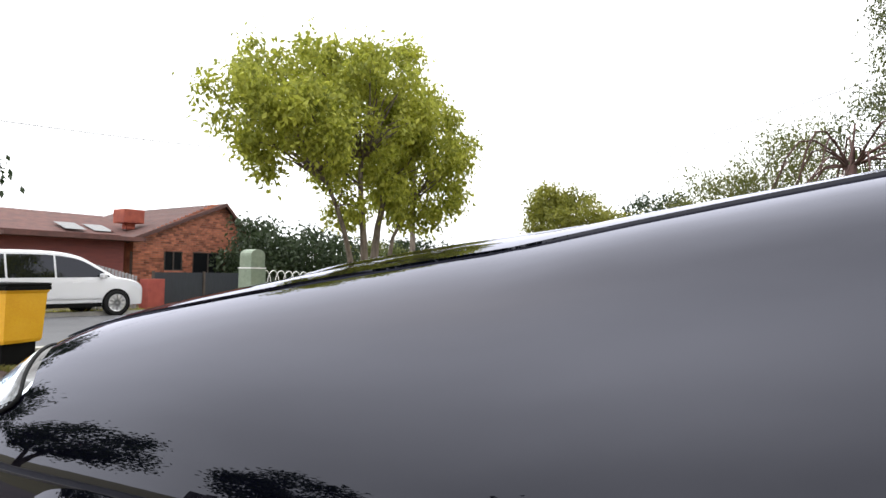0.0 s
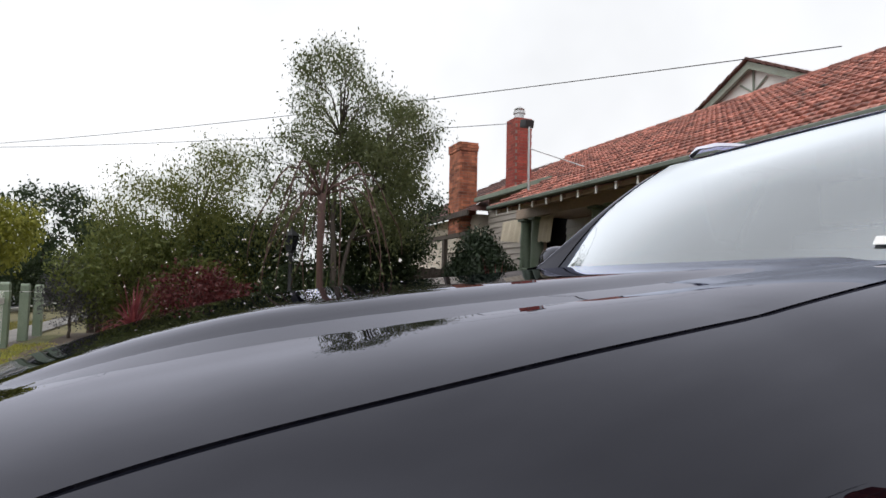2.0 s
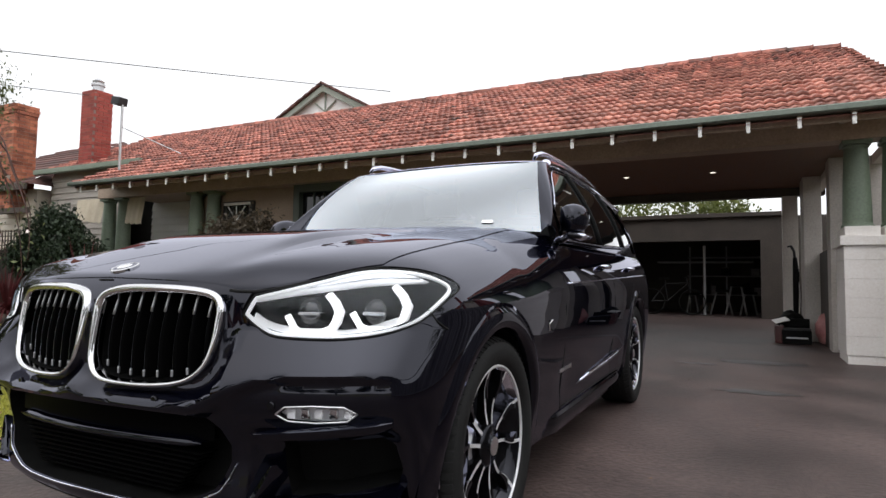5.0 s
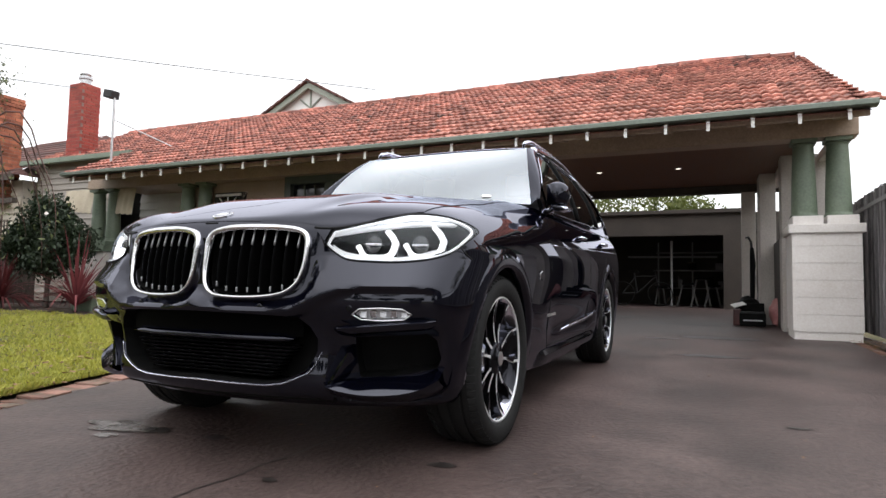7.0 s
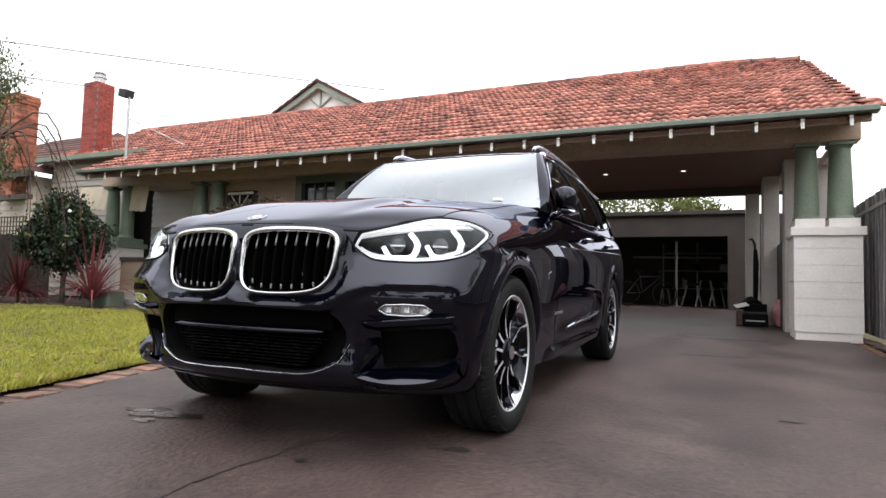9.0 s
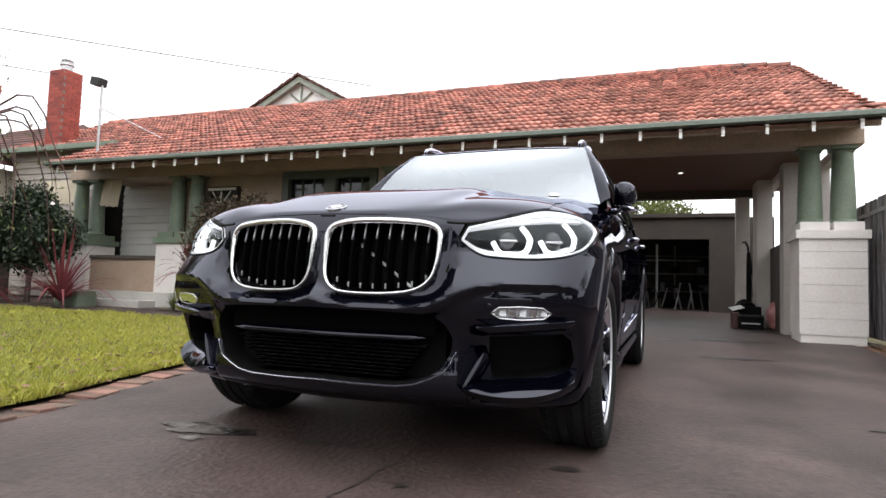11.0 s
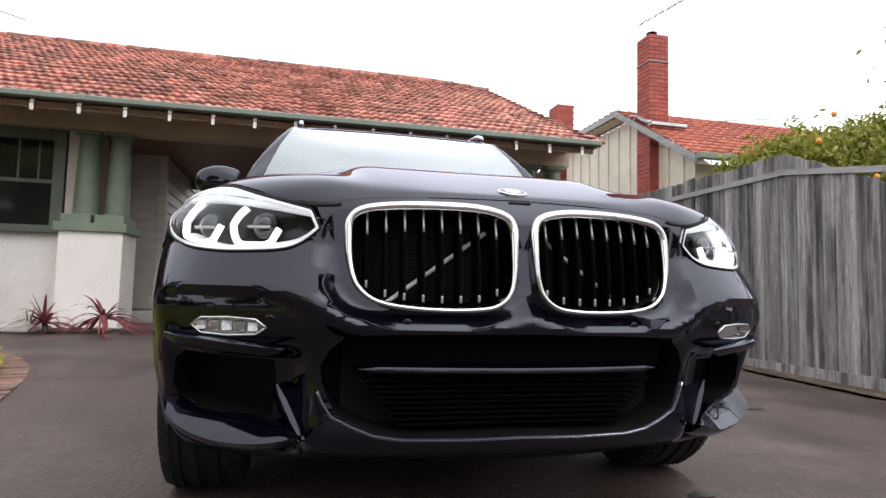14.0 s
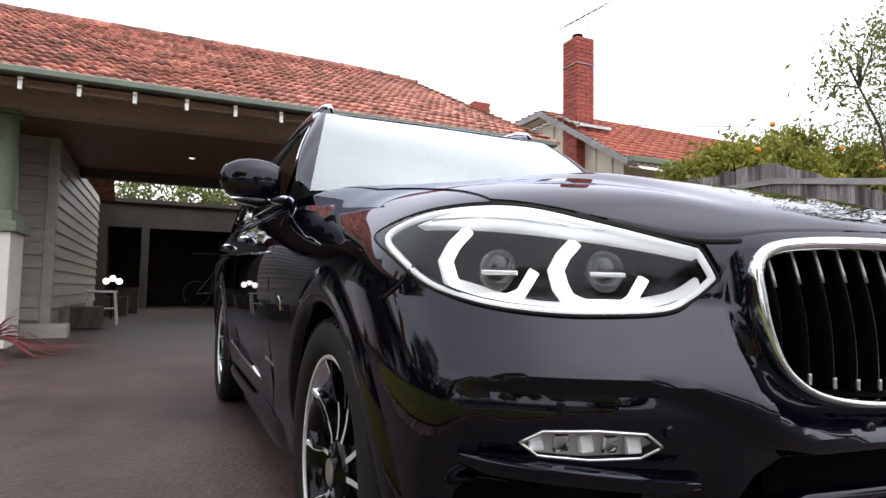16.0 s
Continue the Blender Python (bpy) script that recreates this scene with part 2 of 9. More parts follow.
def solid(name, bm, material, label, category="", kind="", group="", smooth=False):
    return tagged(finish(name, bm, material, smooth), label, category, group, kind)


def pydata(name, verts, faces, material, smooth=False):
    me = bpy.data.meshes.new(name)
    me.from_pydata(verts, [], faces)
    me.materials.append(material)
    if smooth:
        me.polygons.foreach_set("use_smooth", [True] * len(me.polygons))
    return new(name, me)


def add_box(bm, x0, x1, y0, y1, z0, z1, bevel=0.0, m=None):
    vs = [bm.verts.new((x, y, z)) for x in (x0, x1) for y in (y0, y1) for z in (z0, z1)]
    fs = [bm.faces.new([vs[i] for i in f]) for f in ((0, 1, 3, 2), (4, 6, 7, 5), (0, 4, 5, 1), (2, 3, 7, 6), (0, 2, 6, 4), (1, 5, 7, 3))]
    geom = vs
    if bevel:
        es = list({e for f in fs for e in f.edges})
        out = bmesh.ops.bevel(bm, geom=es, offset=bevel, segments=2, affect="EDGES", profile=0.7)
        geom = list({v for f in out["faces"] for v in f.verts} | {v for v in vs if v.is_valid})
    if m is not None:
        bmesh.ops.transform(bm, matrix=m, verts=geom)
    return geom


def box(x0, x1, y0, y1, z0, z1, bevel=0.0):
    bm = bmesh.new()
    add_box(bm, x0, x1, y0, y1, z0, z1, bevel)
    return bm


def add_lathe(bm, profile, n=24, m=None, axis="z"):
    """Turns (radius, height) pairs round an axis; ends are closed."""
    rings, made = [], []
    for r, h in profile:
        ring = []
        for i in range(n):
            a = 2 * math.pi * i / n
            c, s = r * math.cos(a), r * math.sin(a)
            p = (c, s, h) if axis == "z" else ((h, c, s) if axis == "x" else (c, h, s))
            ring.append(bm.verts.new(p))
        rings.append(ring)
        made += ring
    for a, b in zip(rings, rings[1:]):
        for i in range(n):
            bm.faces.new((a[i], a[(i + 1) % n], b[(i + 1) % n], b[i]))
    bm.faces.new(rings[0][::-1])
    bm.faces.new(rings[-1])
    if m is not None:
        bmesh.ops.transform(bm, matrix=m, verts=made)
    return made


def add_tube(bm, pts, r, n=8, closed=False, flat=None):
    """A round tube through points; r may be a list of radii."""
    pts = [Vector(p) for p in pts]
    k = len(pts)
    rs = r if isinstance(r, (list, tuple)) else [r] * k
    rings = []
    up = None
    for i, p in enumerate(pts):
        a = pts[(i - 1) % k] if (i or closed) else p
        b = pts[(i + 1) % k] if (i < k - 1 or closed) else p
        d = (b - a).normalized()
        if up is None:
            up = Vector((0, 0, 1)) if abs(d.z) < 0.9 else Vector((1, 0, 0))
        s = d.cross(up)
        s = s.normalized() if s.length > 1e-5 else Vector((1, 0, 0))
        up = s.cross(d).normalized()
        rings.append([bm.verts.new(p + rs[i] * (math.cos(2 * math.pi * j / n) * s + math.sin(2 * math.pi * j / n) * up)) for j in range(n)])
    for i in range(k if closed else k - 1):
        a, b = rings[i], rings[(i + 1) % k]
        for j in range(n):
            bm.faces.new((a[j], a[(j + 1) % n], b[(j + 1) % n], b[j]))
    if not closed:
        bm.faces.new(rings[0][::-1])
        bm.faces.new(rings[-1])


def tube(pts, r, n=8, closed=False):
    bm = bmesh.new()
    add_tube(bm, pts, r, n, closed)
    return bm


def smooth_keys(keys):
    """A smooth curve through a few (place, value) keys."""
    ks, vs = [k for k, _ in keys], [v for _, v in keys]
    n = len(ks)
    sl = [0.0] * n
    for i in range(n):
        a, b = max(0, i - 1), min(n - 1, i + 1)
        sl[i] = (vs[b] - vs[a]) / (ks[b] - ks[a])

    def f(x):
        if x <= ks[0]:
            return vs[0]
        if x >= ks[-1]:
            return vs[-1]
        i = next(j for j in range(n - 1) if x <= ks[j + 1])
        h = ks[i + 1] - ks[i]
        t = (x - ks[i]) / h
        return (vs[i] * (1 + 2 * t) * (1 - t) ** 2 + sl[i] * h * t * (1 - t) ** 2 + vs[i + 1] * t * t * (3 - 2 * t) + sl[i + 1] * h * t * t * (t - 1))
    return f


def rise(x, y):
    """Height of the land: the drive climbs to the house, the street falls gently to one side."""
    if y > -2.6:
        return 0.02 * y
    return -0.052 - 0.02 * min(1, (-2.6 - y) / 3.0) + 0.014 * max(-30, min(4, x + 2)) * min(1, (-2.6 - y) / 4.0)


# ---- the land ----
def sheet(name, x0, x1, y0, y1, nx, ny, lift, material, label, category):
    vs, fs = [], []
    for j in range(ny + 1):
        for i in range(nx + 1):
            x, y = x0 + (x1 - x0) * i / nx, y0 + (y1 - y0) * j / ny
            vs.append((x, y, rise(x, y) + lift))
    for j in range(ny):
        for i in range(nx):
            a = j * (nx + 1) + i
            fs.append((a, a + 1, a + nx + 2, a + nx + 1))
    return tagged(pydata(name, vs, fs, material), label, category, kind="structure")


land_x = [-600, -200, -90, -50] + [-40 + 2 * i for i in range(31)] + [30, 60, 200, 600]
land_y = [-600, -200, -90, -45] + [-30 + 1.1 * i for i in range(45)] + [24, 40, 90, 200, 600]
lv = [(x, y, rise(x, min(y, 16)) - 0.03) for y in land_y for x in land_x]
lf = [(j * len(land_x) + i, j * len(land_x) + i + 1, (j + 1) * len(land_x) + i + 1, (j + 1) * len(land_x) + i) for j in range(len(land_y) - 1) for i in range(len(land_x) - 1)]
tagged(pydata("ground", lv, lf, M["verge"]), "open ground of dry soil and thin grass", "ground", kind="structure")
sheet("driveway", -13.5, 3.28, -2.62, 15.4, 24, 30, 0.0, M["concrete"], "dark brown-grey concrete driveway with oil stains", "driveway")
sheet("driveway_crossing", -1.9, 3.28, -7.7, -2.62, 8, 10, 0.0, M["concrete"], "concrete crossing between the drive and the road", "driveway")
sheet("road", -60, 40, -15.9, -7.85, 50, 8, 0.0, M["asphalt"], "grey asphalt suburban road", "road")
sheet("footpath", -40, -1.9, -3.5, -2.63, 20, 3, 0.004, M["path"], "grey concrete footpath outside the front fence", "footpath")
for n, y in (("kerb", -7.8), ("kerb_far", -15.95)):
    bm = bmesh.new()
    for i in range(40):
        x = -50 + 2 * i
        if n == "kerb" and -2 < x < 3.3:
            continue
        vs = add_box(bm, x, x + 1.99, y - 0.12, y + 0.12, -0.2, 0.0)
        for v in vs:
            v.co.z += rise(v.co.x, y) + 0.11
    solid(n, bm, M["kerb"], "concrete kerb along the road edge", "kerb", "structure")


# ---- the house ----
EAVE_Y, EAVE_Z, RIDGE_Y, RIDGE_Z = 6.15, 2.82, 10.5, 5.03


def roof_point(x, v):
    """A point of the front roof slope: x along the eave, v from eave to ridge."""
    sag = 0.13 * max(0.0, (x - 1.2) / 2.0) ** 2 * v
    return Vector((x, EAVE_Y + (RIDGE_Y - EAVE_Y) * v, EAVE_Z + (RIDGE_Z - EAVE_Z) * v - sag))


def boards(parent, x0, x1, y, z0, z1, material, step=0.14, side=None, name="weatherboard"):
    """Overlapping weatherboards on a wall that faces -y, or +x when side is given (then x0..x1 run along y)."""
    n = max(1, round((z1 - z0) / step))
    h = (z1 - z0) / n
    for i in range(n):
        z = z0 + i * h
        if side is None:
            vs = [(x0, y - 0.042, z), (x1, y - 0.042, z), (x1, y - 0.008, z + h + 0.012), (x0, y - 0.008, z + h + 0.012), (x0, y, z), (x1, y, z)]
        else:
            vs = [(y + 0.042, x0, z), (y + 0.042, x1, z), (y + 0.008, x1, z + h + 0.012), (y + 0.008, x0, z + h + 0.012), (y, x0, z), (y, x1, z)]
        f = [(0, 1, 2, 3), (4, 5, 1, 0)] if side is None else [(0, 1, 2, 3), (4, 5, 1, 0)]
        ob = pydata(name, vs, f, material)
        ob.parent = parent


house = thing("house", "single-storey bungalow with terracotta tiled roof, cream boards and green columns", "house")
# walls
bm = box(-8.2, -3.2, 7.5, 7.72, 0.1, 2.9)
part("wall", bm, M["beige"], house, "beige painted front wall")
bm = box(-5.55, -3.45, 7.28, 7.5, 0.05, 1.42)
add_box(bm, -7.0, -5.55, 7.32, 7.5, 0.05, 0.9)
part("dado", bm, M["render"], house, "white rendered wall below the window sill")
bm = box(-14.0, -8.2, 9.2, 9.4, 0.1, 3.4)
part("wall", bm, M["beige"], house)
bm = box(-8.2, -8.0, 7.72, 9.2, 0.1, 2.9)
part("wall", bm, M["beige"], house)
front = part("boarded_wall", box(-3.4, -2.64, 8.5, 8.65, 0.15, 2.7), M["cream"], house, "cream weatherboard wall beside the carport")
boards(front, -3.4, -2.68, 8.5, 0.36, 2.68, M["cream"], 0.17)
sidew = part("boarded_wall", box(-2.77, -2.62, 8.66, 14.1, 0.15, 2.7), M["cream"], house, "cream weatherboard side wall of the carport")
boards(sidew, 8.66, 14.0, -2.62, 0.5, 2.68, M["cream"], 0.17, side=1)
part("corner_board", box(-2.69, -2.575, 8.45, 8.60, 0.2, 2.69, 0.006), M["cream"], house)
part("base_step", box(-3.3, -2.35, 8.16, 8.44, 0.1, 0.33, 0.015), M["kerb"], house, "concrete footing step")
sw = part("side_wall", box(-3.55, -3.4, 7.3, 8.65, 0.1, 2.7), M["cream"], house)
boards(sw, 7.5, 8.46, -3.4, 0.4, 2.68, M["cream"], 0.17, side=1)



def column_pair(x0, x1, z_base, z_top, pier_x0, pier_x1, y0=7.0, y1=7.66, cap=True, white_cap=False):
    """A square pier with two stout tapered columns on it."""
    pr = part("pier", box(pier_x0, pier_x1, y0, y1, 0.0, z_base - 0.17, 0.012), M["render"], house, "white rendered masonry pier with block joints")
    capm = M["render"] if white_cap else M["green"]
    c = box(pier_x0 - 0.05, pier_x1 + 0.05, y0 - 0.05, y1 + 0.05, z_base - 0.17, z_base - 0.06, 0.01)
    part("pier_cap", c, capm, pr)
    mid = (pier_x0 + pier_x1) / 2
    for cx0, cx1 in ((pier_x0 + 0.005, mid - 0.02), (mid + 0.02, pier_x1 - 0.005)):
        part("plinth", box(cx0, cx1, y0 + 0.02, y1 - 0.02, z_base - 0.06, z_base + 0.05, 0.008), capm, pr)
    for cx in (x0, x1):
        bm = bmesh.new()
        h = z_top - z_base - 0.05
        prof = [(0.165, 0), (0.165, 0.03), (0.148, 0.05), (0.150, 0.07), (0.146, 0.25), (0.138, h * 0.5), (0.122, h - 0.10), (0.122, h - 0.085), (0.136, h - 0.07), (0.136, h - 0.06), (0.124, h - 0.05)]
        add_lathe(bm, prof, 28, pose(cx, (y0 + y1) / 2, z_base + 0.05))
        add_box(bm, cx - 0.148, cx + 0.148, (y0 + y1) / 2 - 0.148, (y0 + y1) / 2 + 0.148, z_top - 0.05, z_top, 0.008)
        col = part("column", bm, M["green"], house, "green tapered column", smooth=False)
        for p in col.data.polygons:
            p.use_smooth = len(p.vertices) == 4 and abs(p.normal.z) < 0.6 and p.area < 0.05
    return pr


piers = [column_pair(2.87, 3.25, 1.63, 2.70, 2.70, 3.42, white_cap=True), column_pair(-3.31, -2.93, 1.53, 2.70, -3.5, -2.76),
         column_pair(-7.97, -7.50, 1.53, 2.70, -8.13, -7.34), column_pair(-10.62, -10.14, 1.5, 2.70, -10.80, -9.96)]
# block joints of the right-hand pier
for i in range(6):
    z = 0.24 + i * 0.212
    part("block_course", box(2.688, 3.432, 6.988, 7.672, z, z + 0.2085, 0.004), M["render"], piers[0])
part("beam", box(-10.8, 3.46, 7.16, 7.46, 2.70, 2.98, 0.01), M["beige"], house, "beige beam over the columns")
part("fascia_soffit", box(-10.3, 3.42, 6.42, 7.16, 2.93, 2.96), M["beige"], house)
# gutter along the eave
bm = bmesh.new()
prof = [(0.02, -0.045), (-0.10, -0.045), (-0.13, -0.030), (-0.13, 0.02), (-0.115, 0.032), (-0.105, 0.02), (-0.105, -0.03), (0.02, -0.03)]
ends = []
for x in (-10.15, 3.45):
    ends.append([bm.verts.new((x, EAVE_Y + 0.07 + a, EAVE_Z + b)) for a, b in prof])
for i in range(len(prof)):
    j = (i + 1) % len(prof)
    bm.faces.new((ends[0][i], ends[0][j], ends[1][j], ends[1][i]))
bm.faces.new(ends[0])
bm.faces.new(ends[1][::-1])
part("gutter", bm, M["gutter"], house, "grey-green painted gutter")
part("fascia", box(-10.1, 3.40, 6.26, 6.30, 2.70, 2.84, 0.004), M["beige"], house)
bm = bmesh.new()
a, b = [(x, 6.30, 2.745) for x in (-10.1, 3.38)], [(x, 7.18, 2.93) for x in (-10.1, 3.38)]
vs = [bm.verts.new(p) for p in (a[0], a[1], b[1], b[0])]
bm.faces.new(vs)
vs = [bm.verts.new((p[0], p[1], p[2] + 0.02)) for p in (a[0], a[1], b[1], b[0])]
bm.faces.new(vs[::-1])
part("eave_lining", bm, M["beige"], house)
for i in range(28):
    x = -9.85 + 0.483 * i
    bm = box(x - 0.024, x + 0.024, 6.18, 7.1, -0.05, 0.05, 0.004)
    for v in bm.verts:
        v.co.z += 2.745 + (v.co.y - 6.2) * 0.2
    r = part("rafter_tail", bm, M["beige"], house)
    e = box(x - 0.019, x + 0.019, 6.166, 6.184, 2.645, 2.76, 0.002)
    part("rafter_end", e, M["white"], r, "white painted rafter end")
# carport ceiling and beams
ceil = solid("ceiling", box(-3.5, 3.02, 7.46, 10.9, 2.70, 2.76), M["ceiling"], "brown timber board carport ceiling", "ceiling", "structure")
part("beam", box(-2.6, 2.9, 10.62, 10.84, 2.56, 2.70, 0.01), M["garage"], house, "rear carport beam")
for x, y in ((0.03, 8.68), (1.28, 8.72), (-1.0, 8.95)):
    dl = thing("downlight", "small recessed round downlight in the carport ceiling", "downlight", "carport downlights", at=pose(x, y, 2.70))
    bm = bmesh.new()
    add_lathe(bm, [(0.038, -0.004), (0.055, -0.008), (0.058, 0.0)], 20)
    part("trim_ring", bm, M["white"], dl)
    bm = bmesh.new()
    add_lathe(bm, [(0.034, -0.006), (0.036, 0.0)], 16)
    part("lens", bm, M["lamp"] if "lamp" in M else M.setdefault("lamp", plain("lamp_lens", (0.9, 0.88, 0.8), 0.3, emit=(1, 0.93, 0.8), power=3.0)), dl)
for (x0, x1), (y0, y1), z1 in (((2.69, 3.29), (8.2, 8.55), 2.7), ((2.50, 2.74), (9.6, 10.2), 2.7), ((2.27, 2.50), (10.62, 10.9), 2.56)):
    part("carport_post", box(x0, x1, y0, y1, 0.1, z1, 0.012), M["post"], house, "white rendered carport post, toned down for shade")
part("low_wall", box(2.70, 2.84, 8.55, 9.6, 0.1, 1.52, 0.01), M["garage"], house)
part("side_rail", box(2.74, 2.86, 8.55, 10.6, 2.60, 2.70, 0.006), M["render"], house)
part("side_rail", box(3.16, 3.29, 7.46, 8.2, 2.58, 2.70, 0.006), M["render"], house)
part("porch_lining", box(-10.6, -8.1, 7.46, 9.15, 2.78, 2.82), M["beige"], house)
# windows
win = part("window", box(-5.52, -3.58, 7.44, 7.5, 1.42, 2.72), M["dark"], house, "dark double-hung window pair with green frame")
for x0, x1, z1 in ((-5.52, -5.38, 2.72), (-4.62, -4.40, 2.56), (-3.72, -3.58, 2.72)):
    part("frame", box(x0, x1, 7.30, 7.46, 1.42, z1, 0.006), M["green_dark"], win)
part("frame", box(-5.38, -3.72, 7.30, 7.44, 2.56, 2.72, 0.006), M["green_dark"], win)
part("sill", box(-5.62, -3.5, 7.16, 7.32, 1.34, 1.43, 0.008), M["green_dark"], win)
for x0 in (-5.38, -4.40):
    part("pane", box(x0, x0 + 0.76 - (0.08 if x0 > -5 else 0), 7.40, 7.404, 1.43, 2.02), M["glass_dark"], win)
    part("pane", box(x0, x0 + 0.76 - (0.08 if x0 > -5 else 0), 7.41, 7.414, 2.02, 2.56), M["glass_dark"], win)
    part("meeting_rail", box(x0, x0 + 0.76 - (0.08 if x0 > -5 else 0), 7.385, 7.42, 2.0, 2.05, 0.004), M["green_dark"], win)
    for k in (1, 2):
        part("glazing_bar", box(x0 + 0.235 * k, x0 + 0.235 * k + 0.025, 7.39, 7.42, 2.05, 2.56, 0.003), M["green_dark"], win)
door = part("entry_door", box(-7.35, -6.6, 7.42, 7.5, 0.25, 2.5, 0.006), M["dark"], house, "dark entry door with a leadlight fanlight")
bm = box(-7.25, -6.7, 7.405, 7.42, 2.1, 2.42)
part("fanlight", bm, M["glass_dark"], door)
for k in range(3):
    part("fanlight_bar", tube([(-6.98, 7.40, 2.12), (-7.2 + 0.22 * k, 7.40, 2.40)], 0.012, 6), M["white"], door)
part("fanlight_frame", box(-7.3, -6.65, 7.39, 7.42, 2.42, 2.47), M["white"], door)
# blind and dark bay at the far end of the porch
# Solid block: the bay's gloom is in its near-black colour.
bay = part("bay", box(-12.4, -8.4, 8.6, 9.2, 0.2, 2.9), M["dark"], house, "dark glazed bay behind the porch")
M["canvas"] = surf("canvas_blind", (0.55, 0.47, 0.35), (0.64, 0.56, 0.43), 0.8, 3, 80, 0.2)
for x0, x1, za, zb in ((-11.75, -10.78, 2.30, 2.20), (-10.02, -9.48, 2.18, 2.14)):
    n = 24
    bm = bmesh.new()
    rows = []
    for k in range(7):
        f = k / 6
        row = []
        for i in range(n + 1):
            u = i / n
            foot = za + (zb - za) * u - 0.03 * abs(math.sin(u * math.pi * (x1 - x0) / 0.16)) * (k == 6)
            row.append(bm.verts.new((x0 + (x1 - x0) * u, 7.32 - 0.07 * f + 0.012 * math.sin(u * 21 + 2 * f), 2.74 + (foot - 2.74) * f)))
        rows.append(row)
    for p, q in zip(rows, rows[1:]):
        for i in range(n):
            bm.faces.new((p[i], p[i + 1], q[i + 1], q[i]))
    part("porch_blind", bm, M["canvas"], house, "cream canvas blind with a scalloped hem", smooth=True)
bw = part("boarded_wall", box(-10.75, -7.4, 8.5, 8.6, 0.2, 2.8), M["white"], house, "white weatherboard wall on the porch")
boards(bw, -10.75, -7.4, 8.5, 0.3, 2.75, M["white"], 0.16)
part("porch_floor", box(-10.4, -7.0, 6.95, 9.2, 0.1, 0.42, 0.02), M["kerb"], house, "raised concrete porch floor")
part("porch_step", box(-9.5, -8.0, 6.55, 6.96, 0.08, 0.26, 0.02), M["kerb"], house)
part("porch_wall", box(-9.96, -8.13, 7.1, 7.3, 0.42, 1.05, 0.01), M["beige"], house)
part("porch_wall_coping", box(-9.96, -8.13, 7.06, 7.34, 1.05, 1.12, 0.01), M["bark_dark"], house)
part("step_block", box(-9.46, -8.86, 6.0, 6.4, 0.08, 0.42, 0.07), M["green"], house)

# chimney with courses of brick
def chimney(x0, x1, y0, y1, z0, z1, material, name, parent, label, corbel=0.0):
    """Brick by brick, in running bond, joined into one piece round a mortar core."""
    core = part(name, box(x0 + 0.012, x1 - 0.012, y0 + 0.012, y1 - 0.012, z0, z1 - 0.01), M["mortar"], parent, label)
    bm = bmesh.new()
    z, k = z0, 0
    while z < z1 - 0.02:
        g = corbel if z > z1 - 0.24 else 0.0
        for ax in (0, 1):
            a0, a1 = (x0 - g, x1 + g) if ax == 0 else (y0 - g, y1 + g)
            p = a0 - (0.12 if k % 2 else 0)
            while p < a1 - 0.01:
                q0, q1 = max(p, a0), min(p + 0.23, a1)
                if q1 - q0 > 0.02:
                    if ax == 0:
                        add_box(bm, q0, q1, y0 - g, y0 - g + 0.06, z, z + 0.074)
                    else:
                        add_box(bm, x0 - g, x0 - g + 0.06, q0 + 0.061 * (q0 == a0), q1, z, z + 0.074)
                        add_box(bm, x1 + g - 0.06, x1 + g, q0 + 0.061 * (q0 == a0), q1, z, z + 0.074)
                p += 0.24
        z += 0.085
        k += 1
    bk = part("brickwork", bm, material, core)
    bk["kind"] = "stuff"
    return core


M["brick_red_joined"] = islands(surf("red_brick_courses", (0.25, 0.042, 0.033), (0.34, 0.072, 0.05), 0.75, 4, 60, 0.35), 0.22)
c1 = chimney(-12.74, -12.24, 7.9, 8.38, 3.6, 5.5, M["brick_red_joined"], "chimney", house, "tall red painted brick chimney")
bm = bmesh.new()
add_lathe(bm, [(0.13, 0), (0.13, 0.2), (0.16, 0.21), (0.16, 0.27), (0.12, 0.29), (0.14, 0.33), (0.05, 0.4)], 16, pose(-12.49, 8.14, 5.5))
part("chimney_pot", bm, M["metal"], c1, "pale metal chimney cowl")

# flood light on a pole over the eave
fl = thing("flood_light", "black flood light on a thin grey pole above the gutter", "light", at=pose(-9.55, 6.75, 3.1))
part("pole", tube([(0, 0, 0), (0, 0, 1.4)], 0.025), M["metal"], fl)
part("brace", tube([(0, 0, 0.95), (0.75, 0.9, 0.50)], 0.012), M["metal"], fl)
bm = bmesh.new()
add_box(bm, -0.20, 0.06, -0.10, 0.10, -0.085, 0.085, 0.03, pose(-0.03, 0, 1.47, 0, 12, 0))
part("lamp_head", bm, M["wire"], fl)

